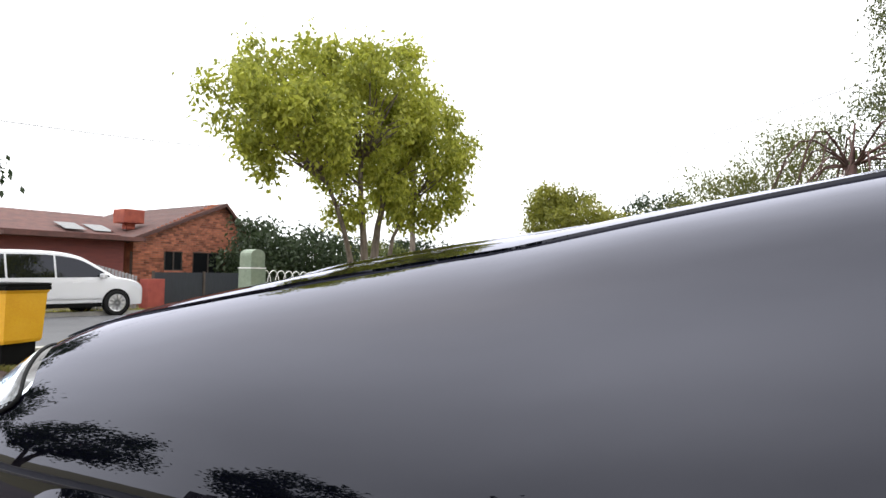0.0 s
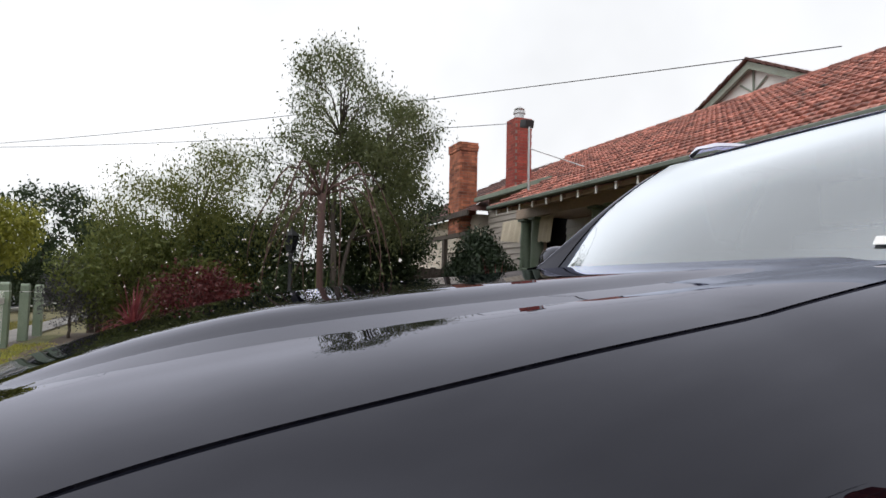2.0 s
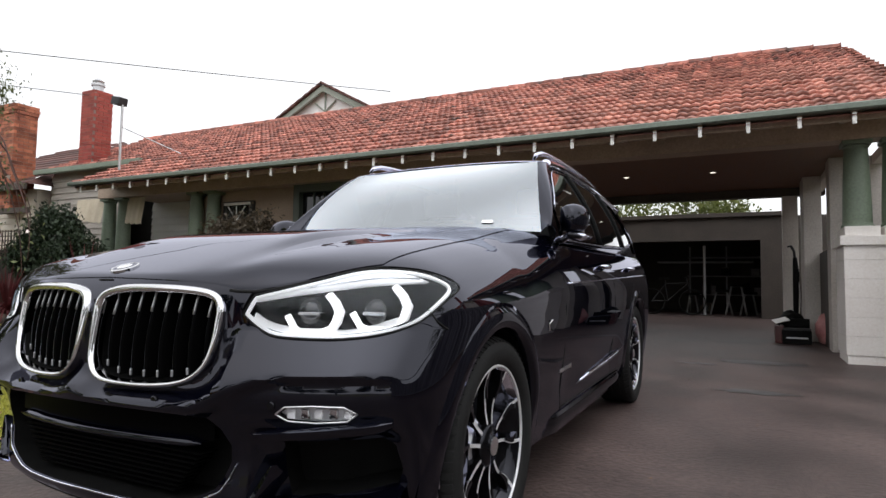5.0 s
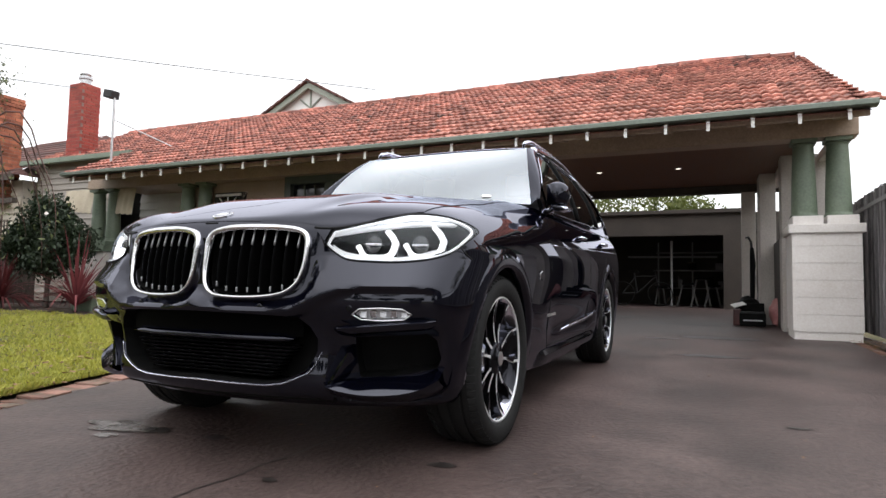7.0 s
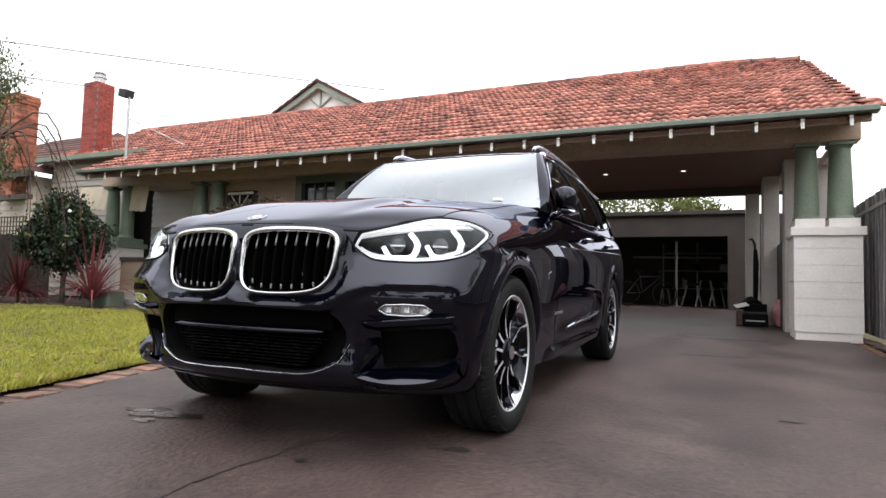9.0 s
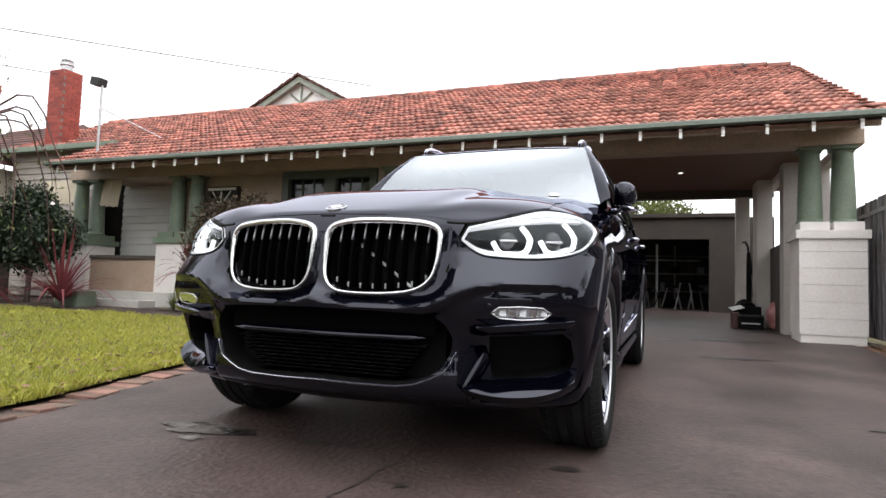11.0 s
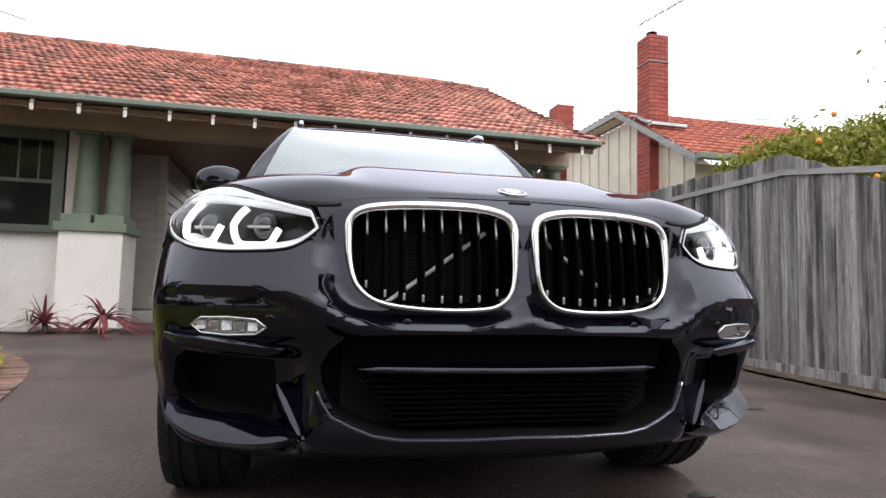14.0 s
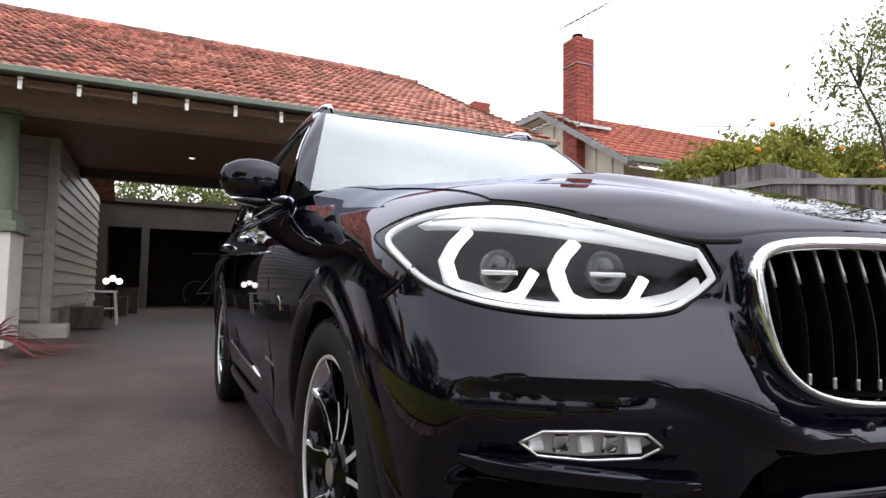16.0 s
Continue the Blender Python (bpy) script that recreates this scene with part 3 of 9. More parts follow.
# small gable on the ridge
gb = part("gable", box(-9.0, -6.95, 11.3, 11.4, 5.0, 5.3), M["cream2"], house, "small cream gable with sage green timber strapping")
bm = bmesh.new()
vs = [bm.verts.new(p) for p in ((-9.2, 11.3, 5.3), (-6.74, 11.3, 5.3), (-7.97, 11.3, 5.98))]
bm.faces.new(vs)
part("gable_panel", bm, M["white"], gb)
for s in (-1, 1):
    bm = bmesh.new()
    q = [(-7.97, 6.06), (-7.97 + s * 1.55, 5.24), (-7.97 + s * 1.55, 5.08), (-7.97, 5.9)]
    a = [bm.verts.new((x, 11.12, z)) for x, z in q]
    b = [bm.verts.new((x, 11.2, z)) for x, z in q]
    bm.faces.new(a if s > 0 else a[::-1])
    bm.faces.new(b[::-1] if s > 0 else b)
    for i in range(4):
        bm.faces.new((a[i], b[i], b[(i + 1) % 4], a[(i + 1) % 4]))
    part("bargeboard", bm, M["sage"], gb)
    bm = bmesh.new()
    for k in range(7):
        f0, f1 = k / 7, (k + 1) / 7 + 0.02
        vs = []
        for yy in (11.05, 15.0):
            for f, dz in ((f0, 0.05), (f1, 0.02)):
                vs.append(bm.verts.new((-7.97 + s * 1.6 * f, yy, 6.10 - 0.86 * f + dz)))
        bm.faces.new((vs[0], vs[1], vs[3], vs[2]))
        lo = [bm.verts.new(v.co - Vector((0, 0, 0.05))) for v in vs]
        bm.faces.new((lo[0], lo[2], lo[3], lo[1]))
        bm.faces.new((vs[0], lo[0], lo[1], vs[1]))
        bm.faces.new((vs[1], lo[1], lo[3], vs[3]))
    part("gable_tiling", bm, M["tile_brown"], gb)["kind"] = "stuff"
    part("strap", tube([(-7.97, 11.27, 5.40), (-7.97 + s * 0.33, 11.27, 5.66)], 0.022, 6), M["sage"], gb)
part("strap", tube([(-7.97, 11.27, 5.3), (-7.97, 11.27, 5.9)], 0.024, 6), M["sage"], gb)

# roof deck under the tiles, rear slope and ridge
bm = bmesh.new()
cols = [-10.1 + 13.5 * i / 18 for i in range(19)]
for off, flip in ((-0.03, False), (-0.09, True)):
    rows = [[bm.verts.new(roof_point(x - (0.30 * v if x > 3.3 else 0), v) + Vector((0, 0, off))) for x in cols] for v in (0.0, 0.5, 1.0)]
    for a, b in zip(rows, rows[1:]):
        for i in range(18):
            f = (a[i], a[i + 1], b[i + 1], b[i])
            bm.faces.new(f[::-1] if flip else f)
roof = part("roof", bm, M["tile_joined"], house, "weathered terracotta tiled gable roof")
for xs, run in (((-14, -10, -6, -2.36), 4.3), ((-2.36, 0, 1.5, 3.1), 1.9)):
    bm = bmesh.new()
    rows = [[bm.verts.new((x, RIDGE_Y + run * k, RIDGE_Z - 0.02 - run * 0.535 * k - 0.13 * max(0, (x - 1.2) / 2) ** 2)) for x in xs] for k in (0, 1)]
    for i in range(3):
        bm.faces.new((rows[0][i], rows[0][i + 1], rows[1][i + 1], rows[1][i]))
    part("rear_slope", bm, M["tile_joined"], roof)
# wing of the roof at the far end
bm = bmesh.new()
q = [roof_point(-13.9, 0.34), roof_point(-10.05, 0.34), roof_point(-10.05, 1.0), roof_point(-13.9, 1.0)]
vs = [bm.verts.new(p + Vector((0, 0, -0.02))) for p in q]
bm.faces.new(vs)
part("wing_slope", bm, M["tile_joined"], roof)
part("wing_wall", box(-13.85, -10.9, 7.95, 8.05, 0.3, 3.52), M["beige"], house)
part("wing_gutter", box(-13.9, -10.0, 7.52, 7.64, 3.50, 3.62, 0.02), M["green"], house)
ww = part("wing_wall", box(-13.7, -11.0, 7.9, 8.05, 0.2, 3.6), M["cream"], house, "cream weatherboard wall of the wing")
boards(ww, -13.7, -11.0, 7.9, 0.4, 3.5, M["cream"], 0.15)
bm = bmesh.new()
for i in range(44):
    x = -13.8 + i * 0.385
    zz = RIDGE_Z + 0.03 - 0.13 * max(0, (x - 1.2) / 2) ** 2
    if x > 3.0:
        break
    add_lathe(bm, [(0.10, 0), (0.115, 0.02), (0.10, 0.36), (0.118, 0.39)], 10, pose(x, RIDGE_Y, zz - 0.03, 0, 0, 0) @ Matrix.Diagonal((1, 1, 0.8, 1)), axis="x")
rc = part("ridge_cap", bm, M["tile_joined"], roof, "rounded terracotta ridge capping")
rc["kind"] = "stuff"

# garage at the end of the drive
gar = thing("garage", "open flat-roofed garage at the end of the carport", "garage")
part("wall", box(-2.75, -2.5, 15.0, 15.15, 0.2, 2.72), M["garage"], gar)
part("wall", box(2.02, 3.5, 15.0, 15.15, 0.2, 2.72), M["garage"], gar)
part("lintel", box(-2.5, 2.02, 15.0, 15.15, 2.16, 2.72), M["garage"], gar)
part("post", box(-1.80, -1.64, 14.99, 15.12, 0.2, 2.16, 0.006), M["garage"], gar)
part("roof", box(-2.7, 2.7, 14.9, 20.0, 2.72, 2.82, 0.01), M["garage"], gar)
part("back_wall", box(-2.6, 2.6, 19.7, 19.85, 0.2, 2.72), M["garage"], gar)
for x in (-2.6, 2.5):
    part("side_wall", box(x, x + 0.1, 15.15, 19.7, 0.2, 2.72), M["garage"], gar)
part("floor", box(-2.6, 2.6, 15.0, 19.7, 0.2, 0.305), M["concrete"], gar)


# ---- the car ----
def lacquer(name, c, ior, rough, flake=0.0):
    """Dark lacquer: a near-black base under a mirror-like clear coat."""
    m = bpy.data.materials.new(name)
    m.use_nodes = True
    n, l = m.node_tree.nodes, m.node_tree.links
    p = n["Principled BSDF"]
    p.inputs["Roughness"].default_value, p.inputs["Specular IOR Level"].default_value = 0.5, 0.0
    p.inputs["Base Color"].default_value = (*c, 1)
    if flake:
        tc, nz, r = n.new("ShaderNodeTexCoord"), n.new("ShaderNodeTexNoise"), n.new("ShaderNodeValToRGB")
        nz.inputs["Scale"].default_value = 900
        l.new(tc.outputs["Object"], nz.inputs["Vector"])
        r.color_ramp.elements[0].color = (*[v * (1 - flake) for v in c], 1)
        r.color_ramp.elements[1].color = (*[v * (1 + flake) for v in c], 1)
        l.new(nz.outputs["Fac"], r.inputs["Fac"])
        l.new(r.outputs["Color"], p.inputs["Base Color"])
    g, f, x = n.new("ShaderNodeBsdfGlossy"), n.new("ShaderNodeFresnel"), n.new("ShaderNodeMixShader")
    g.inputs["Roughness"].default_value, f.inputs["IOR"].default_value = rough, ior
    g.inputs["Color"].default_value = (0.81, 0.82, 0.94, 1)
    l.new(f.outputs["Fac"], x.inputs["Fac"])
    l.new(p.outputs["BSDF"], x.inputs[1])
    l.new(g.outputs["BSDF"], x.inputs[2])
    l.new(x.outputs["Shader"], n["Material Output"].inputs["Surface"])
    return m


M["paint"] = lacquer("black_metallic_paint", (0.0010, 0.0011, 0.0030), 1.52, 0.012, 0.5)
M["gloss"] = lacquer("gloss_black_plastic", (0.003, 0.003, 0.0033), 1.35, 0.06)
M["plastic"] = surf("matt_black_plastic", (0.005, 0.005, 0.005), (0.008, 0.008, 0.008), 0.6, 9, 200, 0.1, spec=0.06)
M["rubber"] = surf("tyre_rubber", (0.005, 0.005, 0.005), (0.010, 0.010, 0.010), 0.75, 10, 150, 0.15, spec=0.3)
M["chrome"] = plain("chrome", (0.64, 0.64, 0.65), 0.03, metal=1.0)
M["satin"] = plain("satin_aluminium", (0.80, 0.80, 0.81), 0.28, metal=1.0)
M["machined"] = plain("machined_aluminium", (0.78, 0.78, 0.79), 0.35, metal=0.45)
M["lamp_silver"] = plain("lamp_reflector", (0.72, 0.73, 0.75), 0.18, metal=0.9)
M["lamp_black"] = surf("lamp_housing_black", (0.005, 0.005, 0.006), (0.007, 0.007, 0.008), 0.4, 6, 30, 0.0, spec=0.08, grain=0.0)
M["fog_silver"] = plain("bright_fog_reflector", (0.72, 0.73, 0.75), 0.38, metal=0.2)
# Pale metal for the highlights modelled onto the black slats.
M["tip"] = plain("slat_highlight_grey", (0.30, 0.30, 0.31), 0.4, metal=0.8)
M["drl"] = plain("daytime_light_guide", (0.95, 0.96, 1.0), 0.25, emit=(1.0, 1.0, 1.0), power=2.0)
# Silver trim, no lamp: faint emission imitates the sky shining on it.
M["brow"] = plain("glowing_silver_trim", (0.86, 0.87, 0.88), 0.22, emit=(1.0, 1.0, 1.0), power=0.3)


def sheet_glass(name, tint, ior, gain=1.0, base=0.0):
    """A thin pane: light passes straight through, the sky is mirrored by the angle."""
    m = bpy.data.materials.new(name)
    m.use_nodes = True
    n, l = m.node_tree.nodes, m.node_tree.links
    n.remove(n["Principled BSDF"])
    t, g, f, x = n.new("ShaderNodeBsdfTransparent"), n.new("ShaderNodeBsdfGlossy"), n.new("ShaderNodeFresnel"), n.new("ShaderNodeMixShader")
    t.inputs["Color"].default_value, g.inputs["Roughness"].default_value = (*tint, 1), 0.0
    g.inputs["Color"].default_value = (0.88, 0.93, 0.98, 1)
    f.inputs["IOR"].default_value = ior
    k = n.new("ShaderNodeMath")
    k.operation, k.use_clamp = "MULTIPLY_ADD", True
    k.inputs[1].default_value, k.inputs[2].default_value = gain, base
    l.new(f.outputs["Fac"], k.inputs[0])
    l.new(k.outputs["Value"], x.inputs["Fac"])
    l.new(t.outputs["BSDF"], x.inputs[1])
    l.new(g.outputs["BSDF"], x.inputs[2])
    l.new(x.outputs["Shader"], n["Material Output"].inputs["Surface"])
    return m


M["clear"] = sheet_glass("clear_lamp_lens", (0.97, 0.97, 0.98), 1.36)
M["screen"] = sheet_glass("windscreen_glass", (0.79, 0.85, 0.86), 1.6, 2.2, 0.15)
M["tint"] = plain("tinted_side_glass", (0.004, 0.0045, 0.005), 0.02, coat=0.6)
M["seat"] = surf("pale_seat_leather", (0.30, 0.28, 0.25), (0.38, 0.36, 0.33), 0.5, 4, 80, 0.1)
M["rail_black"] = lacquer("satin_black_rail", (0.004, 0.004, 0.0045), 1.35, 0.25)
M["slat"] = lacquer("slat_black", (0.002, 0.002, 0.002), 1.07, 0.3)
M["seam"] = plain("panel_gap", (0.001, 0.001, 0.001), 0.9)

ZS = 0.80
nose = smooth_keys([(0.20, 0.24), (0.24, 0.17), (0.275, 0.085), (0.31, 0.052), (0.36, 0.042), (0.45, 0.030), (0.55, 0.006), (0.60, -0.012), (0.64, -0.019), (0.67, -0.014), (0.74, 0.020), (0.80, 0.048)])
blunt = smooth_keys([(0.20, 4.0), (0.62, 4.0), (0.70, 3.6), (0.80, 3.0)])
flank = smooth_keys([(0.20, 0.878), (0.3, 0.913), (0.45, 0.934), (0.6, 0.948), (0.72, 0.955), (0.8, 0.955)])
crest = smooth_keys([(0.0, 0.88), (0.05, 0.913), (0.1, 0.935), (0.2, 0.970), (0.35, 1.017), (0.5, 1.060), (0.62, 1.086), (0.75, 1.103), (0.9, 1.118), (1.1, 1.135), (1.4, 1.160), (1.7, 1.182), (1.85, 1.185), (4.7, 1.185)])
wing_crest = smooth_keys([(0.0, 0.95), (0.10, 0.957), (0.2, 0.985), (0.5, 1.04), (0.76, 1.08), (1.0, 1.112), (1.4, 1.155), (1.7, 1.182), (1.85, 1.185), (4.7, 1.185)])
LC, PA, TAIL, LT = 0.625, 1.7, 4.66, 0.40


crease = smooth_keys([(0.0, 0.585), (0.40, 0.585), (0.47, 0.605), (0.54, 0.655), (0.61, 0.682), (0.75, 0.690), (0.95, 0.68)])


def ease(t):
    t = min(1.0, max(0.0, t))
    return t * t * (3 - 2 * t)


def dent(x, z):
    """The bumper falls back below the crease, round the fog lamps and further in behind the lower blades."""
    x = abs(x)
    side = ease((x - 0.50) / 0.08)
    low = ease((z - 0.33) / 0.14) * (1 - side) + ease((z - 0.25) / 0.04) * side
    return ease((crease(x) - z) / 0.030) * low * ease((0.925 - x) / 0.09) * (0.028 + side * (0.008 + 0.042 * ease((0.56 - z) / 0.06)))


def base_y(x, z):
    """The plain sweep of the nose from side to side."""
    u = min(abs(x) / flank(z), 1.0)
    return nose(z) + LC * (1 - (1 - u ** PA) ** (1 / blunt(z)))


def kidney_y(x, z):
    """The set-back plane of the grilles, nearly upright and swept to the sides."""
    return 0.055 + 0.064 * (abs(x) / 0.45) ** 2 + 0.15 * (z - 0.79)


def front_y(x, z):
    y = base_y(x, z) + dent(x, z)
    r = ((abs(x) - 0.234) / 0.218) ** 4 + ((z - 0.775) / 0.139) ** 4
    return y + max(0.0, kidney_y(x, z) + 0.002 - y) * ease((2.7 - r) / 1.6)


def half_width(y):
    t = (y - nose(ZS)) / LC
    w = flank(ZS)
    if t <= 0:
        return 0.0
    if t < 1:
        return w * (1 - (1 - t) ** blunt(ZS)) ** (1 / PA)
    r = (TAIL - y) / LT
    return w * (1 - (1 - max(r, 0.0)) ** 3) ** (1 / 3) if r < 1 else w


def crown(y, x=0.9):
    c = ease((abs(x) - 0.34) / 0.22)
    u = min(1.0, max(0.0, (y - nose(ZS)) / 0.07))
    r = min(1.0, max(0.0, (TAIL - y) / 0.12))
    return ZS + (crest(y) * (1 - c) + wing_crest(y) * c - ZS) * math.sqrt(1 - (1 - u) ** 2) * math.sqrt(1 - (1 - r) ** 2)


def top_z(x, y):
    w = half_width(y)
    k = min(1.0, abs(x) / w) if w > 1e-6 else 0.0
    n = 5.0 if y < 1.2 else min(9.0, 5 + 4 * (y - 1.2) / 0.8)
    return ZS + (crown(y, x) - ZS) * math.sqrt(max(0.0, 1 - k ** n))


def skin(x, z, lift=0.0):
    """The point of the nose or wing skin at x and z, lifted off it along its normal."""
    def y_at(x, z):
        if z <= ZS:
            return front_y(x, z)
        a, b = front_y(min(abs(x), 0.94), ZS), 1.7
        for _ in range(26):
            m = (a + b) / 2
            if top_z(x, m) >= z:
                b = m
            else:
                a = m
        return b
    y = y_at(x, z)
    p = Vector((x, y, z))
    if lift:
        e = 0.004
        s = 1 if x >= 0 else -1
        dx = Vector((-s * e, y_at(x - s * e, z) - y, 0))
        dz = Vector((0, y_at(x, z - e) - y, -e))
        n = dx.cross(dz).normalized()
        if n.y > 0 or (n.x * s < 0 and abs(n.y) < 0.05):
            n = -n
        p += n * lift
    return p


def flank_x(y, z):
    if z <= ZS:
        w = flank(z)
        return w - 0.016 * math.exp(-((z - 0.46) / 0.10) ** 2) * ease((y - 1.5) / 0.35) * ease((3.2 - y) / 0.35)
    n = 5.0 if y < 1.2 else min(9.0, 5 + 4 * (y - 1.2) / 0.8)
    q = (z - ZS) / (crown(y) - ZS)
    return half_width(y) * max(0.0, 1 - q * q) ** (1 / n)


car = thing("car", "glossy black metallic sport utility car parked on the driveway", "car", at=pose(0, 0, 0, math.degrees(math.atan(0.02)), 0, 0))

# body shell: rings up to the waist, then a crowned deck; closed below
us = [math.sin(math.pi / 2 * i / 64) for i in range(65)]
ys = [0.68 + 0.045 * i for i in range(1, 80)]
ys = [y for y in ys if y < TAIL - LT]
zs = [0.24 + 0.56 * (i / 60) for i in range(61)]
half = []
for z in zs:
    w = flank(z)
    row = [(w * u, front_y(w * u, z)) for u in us]
    row += [(flank_x(y, z), y + 0 * z) for y in ys if y > nose(z) + LC + 0.01 or True]
    row += [(w * (1 - (i / 16) ** 3) ** (1 / 3), TAIL - LT * (1 - i / 16)) for i in range(0, 17)]
    half.append(row)
# decks follow the waist ring
ring = half[-1]
levels = [1 - (1 - (j / 26)) ** 2 for j in range(27)]
verts, idx = [], {}


def vert(p):
    key = (round(p[0], 6), round(p[1], 6), round(p[2], 6))
    if key not in idx:
        idx[key] = len(verts)
        verts.append(p)
    return idx[key]


grid = []
for sgn in (1, -1):
    g = [[vert((sgn * x, y, z)) for x, y in row] for z, row in zip(zs, half)]
    for j in range(1, 27):
        k = 1 - (j / 26) ** 2
        g.append([vert((sgn * x * k, y, top_z(x * k * 0.99999, y) if x > 1e-5 else ZS + (crown(y) - ZS) * (j > 26))) for x, y in ring])
    grid.append(g)
faces = []
for s, g in enumerate(grid):
    for a, b in zip(g, g[1:]):
        for i in range(len(a) - 1):
            f = []
            for v in ((a[i], a[i + 1], b[i + 1], b[i]) if s == 0 else (a[i], b[i], b[i + 1], a[i + 1])):
                if v not in f:
                    f.append(v)
            if len(f) > 2:
                faces.append(f)
bottom = grid[0][0] + [v for v in reversed(grid[1][0]) if v not in grid[0][0]]
faces.append(bottom)
shell = pydata("body", verts, faces, M["paint"], True)
shell.data.materials.append(M["plastic"])


def prism(bm, outline, a, b):
    """A closed prism between two images of an outline."""
    p, q = [bm.verts.new(a(o)) for o in outline], [bm.verts.new(b(o)) for o in outline]
    n = len(outline)
    fs = [bm.faces.new(p), bm.faces.new(q[::-1])]
    for i in range(n):
        fs.append(bm.faces.new((p[i], q[i], q[(i + 1) % n], p[(i + 1) % n])))
    for f in fs:
        f.material_index = 1


def round_loop(keys, n):
    """A closed smooth loop through a few corner points, n points long."""
    k = len(keys)
    out = []
    for i in range(n):
        t = i / n * k
        j = int(t)
        f = t - j
        p = [Vector(keys[(j + d) % k]) for d in (-1, 0, 1, 2)]
        out.append(0.5 * ((2 * p[1]) + (p[2] - p[0]) * f + (2 * p[0] - 5 * p[1] + 4 * p[2] - p[3]) * f * f + (3 * p[1] - p[0] - 3 * p[2] + p[3]) * f ** 3))
    return out


def shrink(loop, d):
    """A loop moved inwards by d, for loops that run either way round."""
    n = len(loop)
    area = sum(loop[i][0] * loop[(i + 1) % n][1] - loop[(i + 1) % n][0] * loop[i][1] for i in range(n))
    out = []
    for i in range(n):
        e = loop[(i + 1) % n] - loop[i - 1]
        nrm = Vector((-e[1], e[0])).normalized() * (1 if area > 0 else -1)
        out.append(loop[i] + nrm * d)
    return out


KIDNEY = round_loop([(0.018, 0.80), (0.02, 0.86), (0.048, 0.893), (0.12, 0.909), (0.22, 0.912), (0.34, 0.908), (0.415, 0.895), (0.448, 0.862), (0.450, 0.81), (0.442, 0.745), (0.420, 0.69), (0.368, 0.653), (0.27, 0.638), (0.14, 0.638), (0.07, 0.652), (0.03, 0.70)], 80)
LAMP = round_loop([(0.510, 0.836), (0.515, 0.850), (0.530, 0.882), (0.540, 0.887), (0.60, 0.903), (0.675, 0.926), (0.745, 0.952), (0.80, 0.957), (0.857, 0.948), (0.904, 0.922), (0.925, 0.89), (0.920, 0.85), (0.894, 0.812), (0.838, 0.785), (0.76, 0.774), (0.68, 0.774), (0.60, 0.780), (0.555, 0.797), (0.516, 0.828)], 95)
FOG_EDGE = [Vector(p) for p in ((0.627, 0.589), (0.653, 0.608), (0.72, 0.6115), (0.787, 0.608), (0.812, 0.589), (0.787, 0.570), (0.72, 0.5665), (0.653, 0.571))]
FOG = [a.lerp(b, k / 5) for a, b in zip(FOG_EDGE, FOG_EDGE[1:] + FOG_EDGE[:1]) for k in range(5)]
INTAKE_HALF = [(0.0, 0.594), (0.25, 0.590), (0.40, 0.585), (0.452, 0.578), (0.492, 0.545), (0.515, 0.50), (0.508, 0.45), (0.490, 0.41), (0.468, 0.378), (0.416, 0.353), (0.366, 0.334), (0.30, 0.325), (0.15, 0.325), (0.0, 0.329)]
INTAKE = [Vector(p) for p in INTAKE_HALF] + [Vector((-x, z)) for x, z in INTAKE_HALF[-2:0:-1]]
DUCT = [Vector(p) for p in ((0.612, 0.520), (0.72, 0.526), (0.84, 0.532), (0.872, 0.50), (0.876, 0.43), (0.855, 0.392), (0.70, 0.362), (0.610, 0.360), (0.602, 0.44))]

bm = bmesh.new()
for s in (1, -1):
    for y in (0.87, 3.734):
        ms = add_lathe(bm, [(0.402, 0.0), (0.402, 0.5)], 72, pose(0.58 if s > 0 else -0.58, y, 0.365, 0, 0, 0 if s > 0 else 180), axis="x")
        for v in ms:
            for f in v.link_faces:
                f.material_index = 1
    prism(bm, [Vector((s * p[0], p[1])) for p in shrink(KIDNEY, 0.004)], lambda o: (o[0], -0.2, o[1]), lambda o: (o[0] * 0.96, 0.24, 0.775 + (o[1] - 0.775) * 0.94))
    prism(bm, [Vector((s * p[0], p[1])) for p in LAMP], lambda o: skin(o[0], o[1]) + Vector((0.055 * (1 if o[0] > 0 else -1), -0.10, 0.035)), lambda o: skin(o[0], o[1]) * 1.0 + Vector((-0.055 * (1 if o[0] > 0 else -1), 0.075, -0.004)))
    prism(bm, [Vector((s * p[0], p[1])) for p in FOG], lambda o: skin(o[0], o[1], 0.02), lambda o: skin(o[0], o[1]) + Vector((-0.01 * (1 if o[0] > 0 else -1), 0.03, 0)))
    prism(bm, [Vector((s * p[0], p[1])) for p in DUCT], lambda o: skin(o[0], o[1], 0.03), lambda o: skin(o[0], o[1]) + Vector((-0.04 * (1 if o[0] > 0 else -1), 0.10, 0)))
prism(bm, INTAKE, lambda o: (o[0], -0.2, o[1]), lambda o: (o[0] * 0.95, 0.26, 0.455 + (o[1] - 0.455) * 0.92))
bmesh.ops.recalc_face_normals(bm, faces=bm.faces)
cutter = finish("cutter", bm, [M["paint"], M["plastic"]])
cut = shell.modifiers.new("openings", "BOOLEAN")
cut.object, cut.operation, cut.solver = cutter, "DIFFERENCE", "EXACT"
carved = bpy.data.meshes.new_from_object(shell.evaluated_get(bpy.context.evaluated_depsgraph_get()))
shell.modifiers.clear()
shell.data = carved
bpy.data.objects.remove(cutter)
carved.set_sharp_from_angle(angle=radians(38))
shell.parent = car
shell["label"] = "black metallic body shell with wheel arches"


